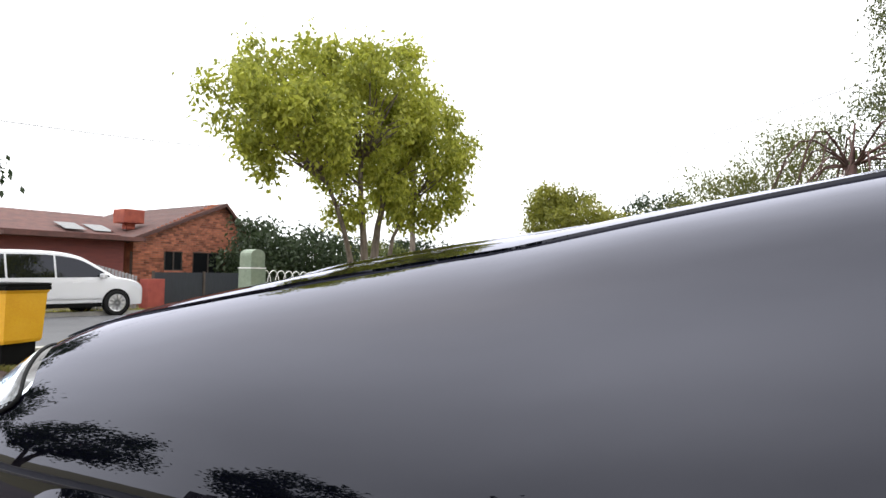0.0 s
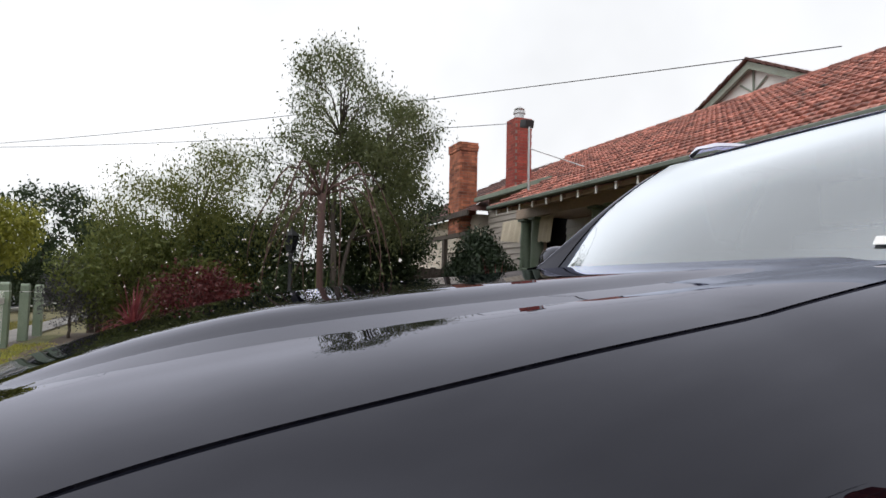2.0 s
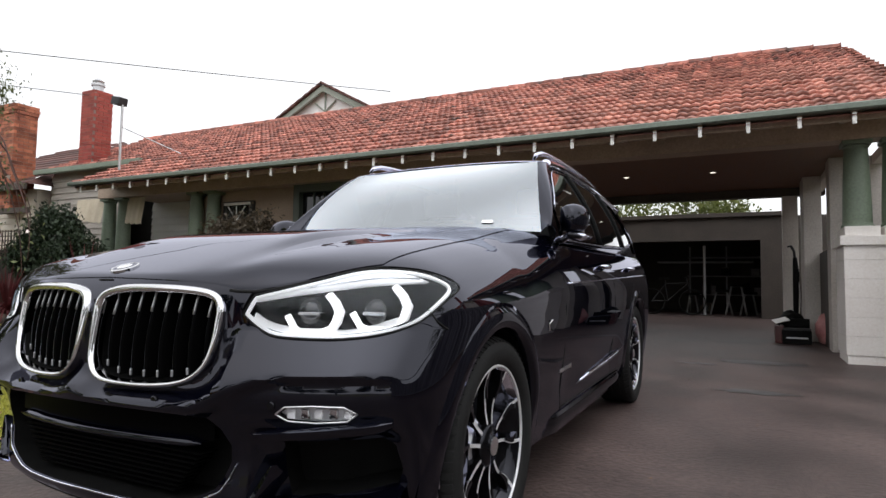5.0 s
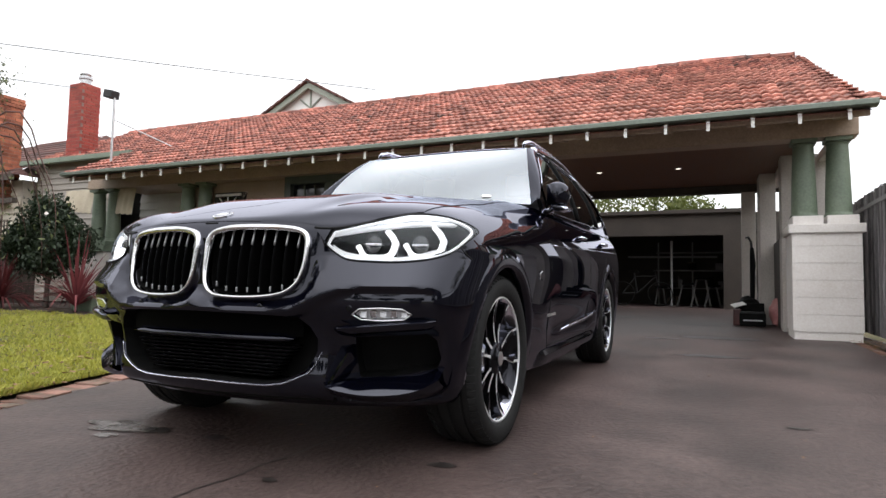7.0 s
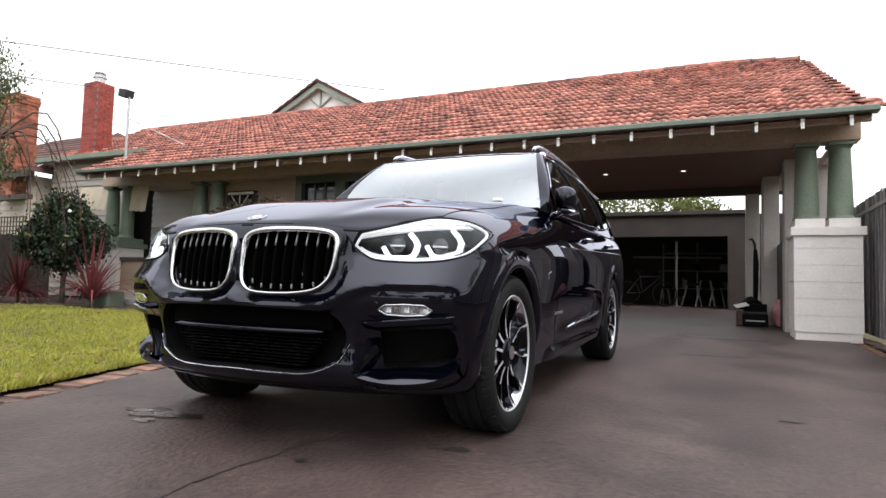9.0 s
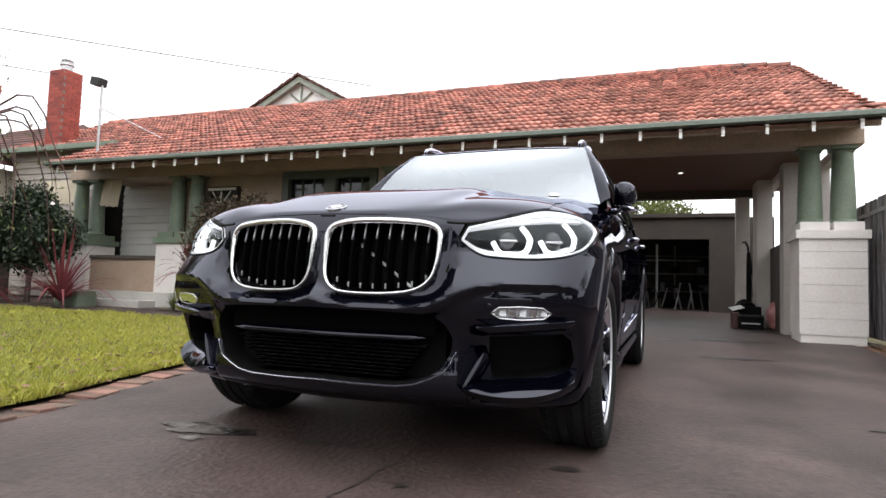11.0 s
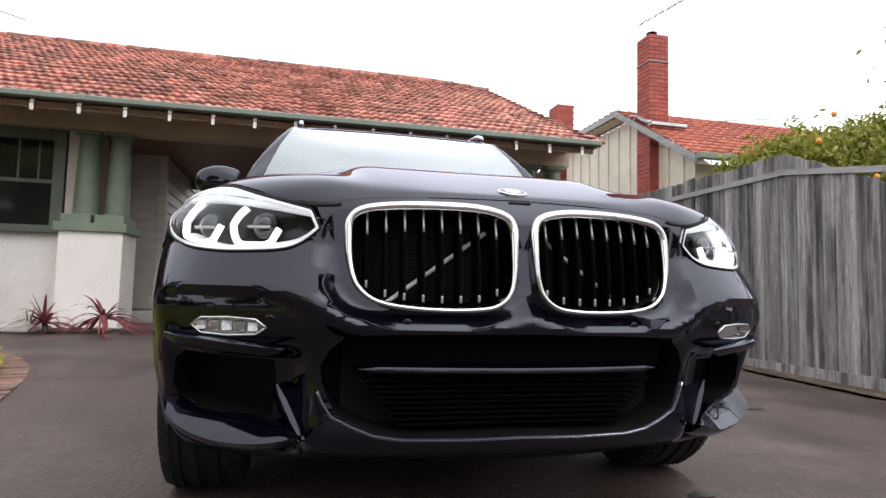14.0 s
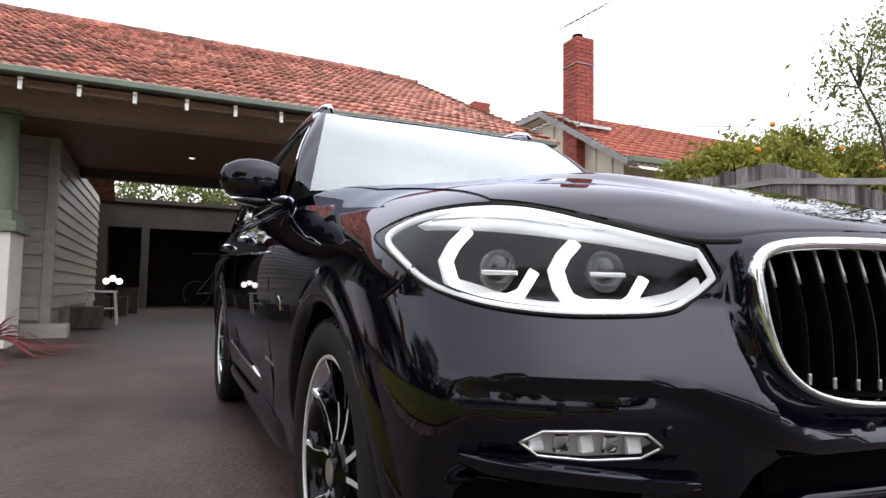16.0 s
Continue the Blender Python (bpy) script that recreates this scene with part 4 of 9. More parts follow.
def strip(pts, r=0.0022, material=None, parent=car, name="panel_gap", n=6):
    return part(name, tube(pts, r, n), material or M["seam"], parent, smooth=True)


# bonnet
hood_edge = smooth_keys([(0, 0.928), (0.25, 0.922), (0.40, 0.914), (0.48, 0.902), (0.56, 0.905), (0.66, 0.932), (0.735, 0.962), (0.77, 0.972)])


def hood_point(u, v, lift=0.003):
    x0 = 0.765 * u
    y0 = skin(x0, hood_edge(abs(x0))).y
    x1, y1 = 0.672 * u, 1.66 + 0.10 * u * u
    y = y0 + (y1 - y0) * v ** 1.6
    f = ((y - y0) / (y1 - y0))
    x = x0 + (x1 - x0) * f
    c = 0.36 + 0.13 * f
    dome = 0.006 / (1 + math.exp((abs(x) - c) / 0.016)) * min(1.0, max(0.0, (y - y0) / 0.35))
    dip = -0.005 * math.exp(-((abs(x) - c - 0.06) / 0.05) ** 2) * min(1.0, max(0.0, (y - y0) / 0.35))
    return Vector((x, y, top_z(x, y) + lift + dome + dip))


NU, NV = 72, 46
hv = [hood_point(-1 + 2 * i / NU, j / NV) for j in range(NV + 1) for i in range(NU + 1)]
rim_ids = [i for i in range(NU + 1)] + [j * (NU + 1) + NU for j in range(1, NV + 1)] + [NV * (NU + 1) + i for i in range(NU - 1, -1, -1)] + [j * (NU + 1) for j in range(NV - 1, 0, -1)]
hf = [(j * (NU + 1) + i, j * (NU + 1) + i + 1, (j + 1) * (NU + 1) + i + 1, (j + 1) * (NU + 1) + i) for j in range(NV) for i in range(NU)]
base = len(hv)
hv += [hv[i] - Vector((0, 0, 0.012)) for i in rim_ids]
nr = len(rim_ids)
hf += [(rim_ids[(k + 1) % nr], rim_ids[k], base + k, base + (k + 1) % nr) for k in range(nr)]
hood = pydata("bonnet", hv, hf, M["paint"], True)
hood.data.set_sharp_from_angle(angle=radians(40))
hood.parent = car
strip([hood_point(1.010, j / 40, -0.007) for j in range(41)], 0.0016)
strip([hood_point(-1.010, j / 40, -0.007) for j in range(41)], 0.0016)
for s in (1, -1):
    strip([hood_point(s * (0.60 + 0.41 * i / 24), 0.0, -0.002) + Vector((0, -0.002, -0.004)) for i in range(25)], 0.005)
strip([skin(-0.03 + 0.06 * i / 8, 0.922, 0.001) for i in range(9)], 0.003)
# badge
bm = bmesh.new()
nrm = Vector((0, -(top_z(0, 0.17) - top_z(0, 0.13)) / 0.04, 1)).normalized()
mb = Matrix.Translation(Vector((0, 0.15, top_z(0, 0.15) + 0.0045))) @ nrm.to_track_quat("Z", "Y").to_matrix().to_4x4()
add_lathe(bm, [(0.041, -0.006), (0.041, 0.004), (0.037, 0.006), (0.036, 0.004)], 40, mb)
badge = part("badge", bm, M["chrome"], car, "round silver badge", smooth=False)
for r0, z, mt in ((0.0345, 0.0052, M["gloss"]), (0.022, 0.0062, M["satin"])):
    bm = bmesh.new()
    add_lathe(bm, [(r0, 0.003), (r0, z)], 32, mb)
    part("badge_disc", bm, mt, badge)

# kidney grilles
M["mesh_dark"] = plain("radiator_mesh", (0.004, 0.004, 0.004), 0.7)
for s in (1, -1):
    outer = [Vector((s * p[0], p[1])) for p in KIDNEY]
    prof = ((0.0, -0.004), (0.0, 0.016), (0.004, 0.022), (0.011, 0.024), (0.018, 0.020), (0.021, 0.010), (0.021, -0.012))
    bm = bmesh.new()
    rings = []
    for d, l in prof:
        k = [Vector((s * a[0], a[1])).lerp(Vector((s * b[0], b[1])), ease((a[1] - 0.66) / 0.22)) for a, b in zip(shrink(KIDNEY, d * 0.62), shrink(KIDNEY, d * 1.12))]
        rings.append([bm.verts.new(Vector((p[0], kidney_y(o[0], o[1]) - l, p[1]))) for p, o in zip(k, outer)])
    n = len(outer)
    for a, b in zip(rings, rings[1:]):
        for i in range(n):
            bm.faces.new((a[i], a[(i + 1) % n], b[(i + 1) % n], b[i]))
    bmesh.ops.recalc_face_normals(bm, faces=bm.faces)
    g = part("kidney_grille", bm, M["chrome"], car, "chrome-framed kidney grille with black vertical slats", smooth=True)
    inner = shrink(KIDNEY, 0.018)
    for k in range(8):
        x = 0.068 + 0.0465 * k
        zz = []
        for i in range(n):
            a, b = inner[i], inner[(i + 1) % n]
            if (a[0] - x) * (b[0] - x) <= 0 and a[0] != b[0]:
                zz.append(a[1] + (b[1] - a[1]) * (x - a[0]) / (b[0] - a[0]))
        if len(zz) < 2:
            continue
        z0, z1 = min(zz), max(zz)
        bm = bmesh.new()
        rows = []
        for j in range(15):
            z = z0 + (z1 - z0) * j / 14
            q = kidney_y(x, z)
            bulge = 0.012 * math.sin(math.pi * j / 14)
            yb = q + 0.020 - bulge
            rows.append([bm.verts.new((s * (x + dx), yb + dy, z)) for dx, dy in ((-0.0065, 0.055), (-0.005, 0.006), (-0.002, 0.0), (0.002, 0.0), (0.005, 0.006), (0.0065, 0.055))])
        for a, b in zip(rows, rows[1:]):
            for i in range(5):
                f = bm.faces.new((a[i], a[i + 1], b[i + 1], b[i]) if s > 0 else (b[i], b[i + 1], a[i + 1], a[i]))
        sl = part("slat", bm, M["slat"], g, smooth=True)
        # highlights at the slat's ends, put in as pale metal pieces
        for za, zb in ((z1 - 0.058, z1 - 0.004), (z0 + 0.004, z0 + 0.022)):
            bm = bmesh.new()
            pts = []
            for j in range(5):
                z = za + (zb - za) * j / 4
                f = (z - z0) / (z1 - z0)
                q = kidney_y(x, z) + 0.018 - 0.012 * math.sin(math.pi * f)
                pts.append((s * x, q, z))
            add_tube(bm, pts, 0.0036, 6)
            part("slat_tip", bm, M["tip"], sl, smooth=True)
    bm = bmesh.new()
    add_box(bm, s * 0.23 - 0.21, s * 0.23 + 0.21, 0.195, 0.21, 0.645, 0.905)
    part("backing", bm, M["plastic"], g)
    bm = bmesh.new()
    for k in range(24):
        add_box(bm, s * 0.20 - 0.12, s * 0.20 + 0.12, 0.182, 0.19, 0.66 + 0.0085 * k, 0.664 + 0.0085 * k)
    part("radiator_fin", bm, M["mesh_dark"], g)["kind"] = "stuff"
    part("strut", tube([(s * 0.075, 0.15, 0.845), (s * 0.335, 0.15, 0.655)], 0.0055, 8), M["white"], g, "pale diagonal strut")

# headlights
for s in (1, -1):
    def on_lamp(x, z, d):
        p = skin(s * x, z)
        return p + Vector((-s * 0.055, 0.075, -0.004)).normalized() * d
    hl = part("headlight", bmesh.new(), M["lamp_black"], car, "clear headlight with glowing hexagonal daytime light hooks")
    inner = shrink(LAMP, 0.006)

    def patch(shape, d, lift=False):
        """A patch of the lamp between the outline and its middle, on or under the skin."""
        n = len(shape)
        c = sum((Vector(p) for p in shape), Vector((0, 0))) / n
        bm = bmesh.new()
        rings = []
        for k in range(11):
            f = 1 - k / 11
            ring = []
            for p in shape:
                q = c + (p - c) * f
                ring.append(bm.verts.new(skin(s * q[0], q[1], d) if lift else on_lamp(q[0], q[1], d)))
            rings.append(ring)
        mid = bm.verts.new(skin(s * c[0], c[1], d) if lift else on_lamp(c[0], c[1], d))
        for a, b in zip(rings, rings[1:]):
            for i in range(n):
                f = (a[i], a[(i + 1) % n], b[(i + 1) % n], b[i])
                bm.faces.new(f if s > 0 else f[::-1])
        for i in range(n):
            f = (rings[-1][i], rings[-1][(i + 1) % n], mid)
            bm.faces.new(f if s > 0 else f[::-1])
        return bm
    part("housing", patch(inner, 0.062), M["lamp_black"], hl, smooth=True)
    bm = patch(LAMP, 0.0035, True)
    bmesh.ops.recalc_face_normals(bm, faces=bm.faces)
    lens = part("lens", bm, M["clear"], hl, smooth=True)
    lens.visible_shadow = False
    bm = bmesh.new()
    add_tube(bm, [skin(s * p[0], p[1], 0.002) for p in LAMP], 0.003, 6, True)
    part("lens_seal", bm, M["seam"], hl, smooth=True)
    bm = bmesh.new()
    add_tube(bm, [on_lamp(p[0], p[1], 0.004) for p in shrink(LAMP, 0.006)], 0.0065, 6, True)
    part("bright_edge", bm, M["brow"], hl, "silver edge inside the lens, brightened by faint emission", smooth=True)
    # silver brow along the top, its shine put in as emission
    bm = bmesh.new()
    rows = []
    for k in range(29):
        f = k / 28
        x = 0.535 + 0.345 * f
        zt = smooth_keys([(0.53, 0.876), (0.60, 0.896), (0.675, 0.919), (0.745, 0.944), (0.80, 0.949), (0.85, 0.938), (0.885, 0.92)])(x)
        zb = smooth_keys([(0.53, 0.868), (0.62, 0.884), (0.71, 0.898), (0.81, 0.913), (0.885, 0.922)])(x)
        zb = zt - 0.92 * (zt - zb)
        rows.append([bm.verts.new(on_lamp(x, zt, 0.006)), bm.verts.new(on_lamp(x, (zt + zb) / 2, 0.010)), bm.verts.new(on_lamp(x, zb, 0.014)), bm.verts.new(on_lamp(x, zb - 0.003, 0.05))])
    for a, b in zip(rows, rows[1:]):
        for i in range(3):
            f = (a[i], b[i], b[i + 1], a[i + 1])
            bm.faces.new(f if s < 0 else f[::-1])
    part("brow", bm, M["brow"], hl, "silver brow strip, whitened by faint emission", smooth=True)
    part("brow_line", tube([on_lamp(0.56 + 0.30 * k / 16, smooth_keys([(0.56, 0.876), (0.70, 0.903), (0.80, 0.921), (0.86, 0.918)])(0.56 + 0.30 * k / 16) + 0.014, 0.007) for k in range(17)], 0.003, 8), M["lamp_silver"], hl, smooth=True)
    # silver trim along the foot, brightened by the same emission
    bm = bmesh.new()
    rows = []
    for k in range(21):
        x = 0.535 + 0.33 * k / 20
        zb = smooth_keys([(0.53, 0.828), (0.57, 0.802), (0.62, 0.789), (0.70, 0.781), (0.78, 0.782), (0.865, 0.812)])(x)
        rows.append([bm.verts.new(on_lamp(x, zb, 0.006)), bm.verts.new(on_lamp(x, zb + 0.012, 0.022)), bm.verts.new(on_lamp(x, zb + 0.016, 0.05))])
    for a, b in zip(rows, rows[1:]):
        for i in range(2):
            f = (a[i], b[i], b[i + 1], a[i + 1])
            bm.faces.new(f if s > 0 else f[::-1])
    part("foot_trim", bm, M["brow"], hl, smooth=True)
    for hook in (((0.832, 0.910), (0.856, 0.884), (0.871, 0.856), (0.869, 0.826), (0.860, 0.803), (0.845, 0.796), (0.805, 0.797), (0.787, 0.806), (0.768, 0.842)),
                 ((0.705, 0.888), (0.724, 0.867), (0.736, 0.844), (0.732, 0.818), (0.723, 0.800), (0.707, 0.791), (0.655, 0.791), (0.637, 0.801), (0.619, 0.834))):
        bm = bmesh.new()
        add_tube(bm, [on_lamp(x, z, 0.016) for x, z in hook], 0.009, 8)
        part("light_hook", bm, M["drl"], hl, "glowing white light guide", smooth=True)
        c = Vector(((hook[2][0] + hook[8][0]) / 2, 0.84))
        bm = bmesh.new()
        add_tube(bm, [on_lamp(c[0] + (x - c[0]) * 1.16, c[1] + (z - c[1]) * 1.06, 0.030) for x, z in hook[:6]], 0.0085, 8)
        # the bezel shares the trim's painted glow
        part("ribbed_bezel", bm, M["brow"], hl, smooth=True)
        p = on_lamp(c[0] - 0.006, c[1] + 0.004, 0.045)
        bm = bmesh.new()
        axis = Vector((s * 0.30, -1, 0.0)).normalized().to_track_quat("Z", "Y").to_matrix().to_4x4()
        add_lathe(bm, [(0.036, -0.02), (0.036, 0.0), (0.031, 0.012), (0.020, 0.021), (0.004, 0.025)], 24, Matrix.Translation(p) @ axis)
        pj = part("projector", bm, M["tint"], hl, "dark glass projector lens", smooth=True)
        bm = bmesh.new()
        add_box(bm, -0.03, 0.03, -0.004, 0.004, 0.0, 0.028, 0.002, Matrix.Translation(p + Vector((s * 0.008, 0, -0.004))) @ axis)
        part("shutter", bm, M["lamp_silver"], pj)

# fog lamps
for s in (1, -1):
    c = sum(FOG, Vector((0, 0))) / len(FOG)
    bm = bmesh.new()
    add_tube(bm, [skin(s * p[0], p[1], 0.001) for p in FOG], 0.0024, 6, True)
    fg = part("fog_lamp", bm, M["satin"], car, "slim clear fog lamp with five small lights", smooth=True)
    bm = bmesh.new()
    f = [bm.verts.new(skin(s * p[0], p[1]) + Vector((0, 0.022, 0))) for p in FOG]
    bm.faces.new(f)
    part("reflector", bm, M["fog_silver"], fg)
    for k in range(5):
        x = 0.66 + 0.032 * k
        p = skin(s * x, 0.589)
        bm = bmesh.new()
        add_box(bm, -0.012, 0.012, -0.004, 0.006, -0.013, 0.013, 0.004, Matrix.Translation(p + Vector((0, 0.012, 0))) @ pose(0, 0, 0, 14 if k % 2 else -12, 0, s * (8 - 7 * (k % 3))))
        part("light_cell", bm, M["chrome"] if k % 2 else M["fog_silver"], fg)
    bm = bmesh.new()
    vs = [bm.verts.new(skin(s * p[0], p[1], 0.002)) for p in FOG]
    m0 = bm.verts.new(skin(s * c[0], c[1], 0.003))
    for i in range(len(FOG)):
        bm.faces.new((vs[i], vs[(i + 1) % len(FOG)], m0))
    bmesh.ops.recalc_face_normals(bm, faces=bm.faces)
    ln = part("lens", bm, M["clear"], fg)
    ln.visible_shadow = False
    # shelf under the lamp: a thin ledge that runs out to a point beside the intake
    bm = bmesh.new()
    rows = []
    for k in range(23):
        x = 0.585 + 0.30 * k / 22
        z = smooth_keys([(0.585, 0.541), (0.65, 0.548), (0.75, 0.556), (0.885, 0.566)])(x)
        d = 0.042 * ease((x - 0.58) / 0.05) * ease((0.90 - x) / 0.05)
        y = base_y(x, z)
        rows.append([bm.verts.new((s * x, y + dy * d / 0.042, z + dz * (0.25 + 0.75 * d / 0.042))) for dy, dz in ((0.046, 0.006), (0.006, 0.001), (0.0, -0.003), (0.002, -0.012), (0.012, -0.024), (0.050, -0.032))])
    for a, b in zip(rows, rows[1:]):
        for i in range(5):
            f = (a[i], b[i], b[i + 1], a[i + 1])
            bm.faces.new(f if s < 0 else f[::-1])
    part("fog_lamp_ledge", bm, M["paint"], car, "thin glossy ledge under the fog lamp", smooth=True).data.set_sharp_from_angle(angle=radians(35))
    # glossy blade across the lower corner
    bm = bmesh.new()
    rows = []
    for k in range(25):
        x = 0.545 + 0.335 * k / 24
        zl = smooth_keys([(0.545, 0.336), (0.60, 0.318), (0.667, 0.306), (0.76, 0.306), (0.83, 0.322), (0.88, 0.352)])(x)
        zu = smooth_keys([(0.545, 0.339), (0.60, 0.353), (0.667, 0.360), (0.77, 0.362), (0.83, 0.374), (0.88, 0.394)])(x)
        yl = base_y(x, zl) - 0.038 + 0.10 * (x - 0.545) * ease((0.93 - x) / 0.15)
        w = 0.014 + 0.058 * ease((x - 0.54) / 0.10)
        rows.append([bm.verts.new((s * x, yl + w + 0.05, zu - 0.004)), bm.verts.new((s * x, yl + w, zu)), bm.verts.new((s * x, yl + 0.45 * w, zl + 0.60 * (zu - zl))), bm.verts.new((s * x, yl, zl)), bm.verts.new((s * x, yl + 0.004, zl - 0.006)), bm.verts.new((s * x, yl + 0.045, zl - 0.030)), bm.verts.new((s * x, yl + 0.12, zl - 0.045))])
    for a, b in zip(rows, rows[1:]):
        for i in range(6):
            f = (a[i], b[i], b[i + 1], a[i + 1])
            bm.faces.new(f if s < 0 else f[::-1])
    part("bumper_blade", bm, M["paint"], car, "glossy lower bumper blade", smooth=True).data.set_sharp_from_angle(angle=radians(32))
    # upright fin between the corner duct and the centre intake
    bm = bmesh.new()
    rows = []
    for k in range(9):
        f = k / 8
        x, z = 0.598 - 0.058 * f, 0.450 - 0.116 * f
        y = base_y(x, z) - 0.012 + 0.036 * (1 - f)
        t = 0.25 + 0.75 * ease(f / 0.3) * ease((1.15 - f) / 0.4)
        rows.append([bm.verts.new((s * (x + dx * t), y + dy * t, z + dz * t)) for dx, dy, dz in ((0.030, 0.060, 0.0), (0.013, 0.006, 0.002), (0.008, 0.0, 0.002), (-0.008, 0.001, -0.002), (-0.013, 0.007, -0.002), (-0.026, 0.060, 0.0))])
    for a, b in zip(rows, rows[1:]):
        for i in range(5):
            f = (a[i], b[i], b[i + 1], a[i + 1])
            bm.faces.new(f if s < 0 else f[::-1])
    part("bumper_fin", bm, M["paint"], car, smooth=True).data.set_sharp_from_angle(angle=radians(30))

# centre intake
bm = bmesh.new()
rows = []
for k in range(41):
    x = -0.405 + 0.81 * k / 40
    y = base_y(x, 0.5) + 0.028
    t = 0.15 + 0.85 * ease((0.41 - abs(x)) / 0.05)
    rows.append([bm.verts.new((x, y + dy, 0.494 + dz * t)) for dy, dz in ((0.07, 0.020), (0.022, 0.017), (0.006, 0.008), (0.0, -0.004), (0.003, -0.010), (0.06, -0.016))])
for a, b in zip(rows, rows[1:]):
    for i in range(5):
        bm.faces.new((a[i], a[i + 1], b[i + 1], b[i]))
part("intake_bar", bm, M["paint"], car, "glossy black bar across the lower intake", smooth=True)
bm = bmesh.new()
rows = [[bm.verts.new((-0.43 + 0.86 * k / 30, front_y(-0.43 + 0.86 * k / 30, 0.55) + 0.035, z)) for k in range(31)] for z in (0.500, 0.60)]
for i in range(30):
    bm.faces.new((rows[0][i], rows[0][i + 1], rows[1][i + 1], rows[1][i]))
part("plate_panel", bm, M["slat"], car)
for k in range(9):
    z = 0.352 + 0.0135 * k
    w = 0.30 + 0.012 * k
    bm = box(-w, w, 0.10, 0.16, z, z + 0.005)
    part("intake_slat", bm, M["slat"], car)
part("intake_backing", box(-0.44, 0.44, 0.20, 0.215, 0.34, 0.58), M["plastic"], car)
lip = [Vector((p[0], p[1])) for p in INTAKE[6:21]]
strip([Vector((a.lerp(b, t)[0], front_y(a.lerp(b, t)[0], a.lerp(b, t)[1]) - 0.002, a.lerp(b, t)[1] - 0.001)) for a, b in zip(lip, lip[1:]) for t in (0, 0.34, 0.67)], 0.003, M["paint"], car, "intake_lip", 8)
for x in (-0.30, 0.30, -0.62, 0.62):
    bm = bmesh.new()
    add_lathe(bm, [(0.011, -0.004), (0.011, 0.002), (0.008, 0.004)], 16, Matrix.Translation(skin(x, 0.61)) @ Vector((0.3 * x, -1, 0)).to_track_quat("Z", "Y").to_matrix().to_4x4())
    part("parking_sensor", bm, M["gloss"], car)
part("undertray", box(-0.60, 0.60, 0.55, 4.3, 0.215, 0.26, 0.02), M["plastic"], car)
bm = bmesh.new()
rows = []
for k in range(37):
    x = -0.80 + 1.6 * k / 36
    y = front_y(x, 0.285)
    rows.append([bm.verts.new((x, y + 0.03, 0.300)), bm.verts.new((x, y - 0.003, 0.290)), bm.verts.new((x, y + 0.012, 0.272)), bm.verts.new((x, y + 0.10, 0.266)), bm.verts.new((x, y + 0.24, 0.262))])
for a, b in zip(rows, rows[1:]):
    for i in range(4):
        bm.faces.new((a[i], a[i + 1], b[i + 1], b[i]))
part("chin_spoiler", bm, M["plastic"], car, smooth=True)

# greenhouse
roof_z = smooth_keys([(2.30, 1.640), (2.47, 1.679), (2.6, 1.695), (3.0, 1.705), (3.6, 1.69), (4.2, 1.635), (4.45, 1.59)])


def pane(bm, rows, thick):
    """A curved pane with thickness from rows of points."""
    n, k = len(rows), len(rows[0])
    nrm = (rows[-1][k // 2] - rows[0][k // 2]).cross(rows[n // 2][-1] - rows[n // 2][0]).normalized() * thick
    a = [[bm.verts.new(p) for p in r] for r in rows]
    b = [[bm.verts.new(p + nrm) for p in r] for r in rows]
    for j in range(n - 1):
        for i in range(k - 1):
            bm.faces.new((a[j][i], a[j][i + 1], a[j + 1][i + 1], a[j + 1][i]))
            bm.faces.new((b[j][i], b[j + 1][i], b[j + 1][i + 1], b[j][i + 1]))
    for j in range(n - 1):
        bm.faces.new((a[j][0], a[j + 1][0], b[j + 1][0], b[j][0]))
        bm.faces.new((a[j][-1], b[j][-1], b[j + 1][-1], a[j + 1][-1]))
    for i in range(k - 1):
        bm.faces.new((a[0][i], b[0][i], b[0][i + 1], a[0][i + 1]))
        bm.faces.new((a[-1][i], a[-1][i + 1], b[-1][i + 1], b[-1][i]))
    bmesh.ops.recalc_face_normals(bm, faces=bm.faces)


def screen_point(u, v):
    a = Vector((0.795 * u, 1.66 + 0.19 * u * u, 1.178 - 0.012 * u * u))
    b = Vector((0.632 * u, 2.425 - 0.14 * u * u, 1.650 - 0.044 * u * u))
    p = a.lerp(b, v)
    return p + Vector((0, -0.03, 0.045)) * math.sin(math.pi * v) * (1 - 0.3 * u * u)


bm = bmesh.new()
rows = [[bm.verts.new(screen_point(-0.99 + 1.98 * i / 28, v / 14)) for i in range(29)] for v in range(15)]
for a, b in zip(rows, rows[1:]):
    for i in range(28):
        bm.faces.new((a[i], a[i + 1], b[i + 1], b[i]))
ws = part("windscreen", bm, M["screen"], car, "raked windscreen reflecting the pale sky", smooth=True)
ws.visible_shadow = False
bm = bmesh.new()
pane(bm, [[screen_point(-0.985 + 1.97 * i / 24, v) + Vector((0, 0.004, -0.007)) for i in range(25)] for v in (0.0, 0.04, 0.07)], 0.002)
part("cowl_band", bm, M["plastic"], ws)
bm = bmesh.new()
add_box(bm, -0.055, 0.055, -0.02, 0.02, 0.0, 0.10, 0.01, Matrix.Translation(screen_point(0, 0.86) + Vector((0, 0.08, -0.14))))
part("sensor_pod", bm, M["plastic"], ws)
bm = bmesh.new()
a, b = screen_point(0.63, 0.06), screen_point(0.70, 0.06)
c, d = screen_point(0.63, 0.09), screen_point(0.70, 0.09)
off = Vector((0, -0.003, 0.006))
bm.faces.new([bm.verts.new(p + off) for p in (a, b, d, c)])
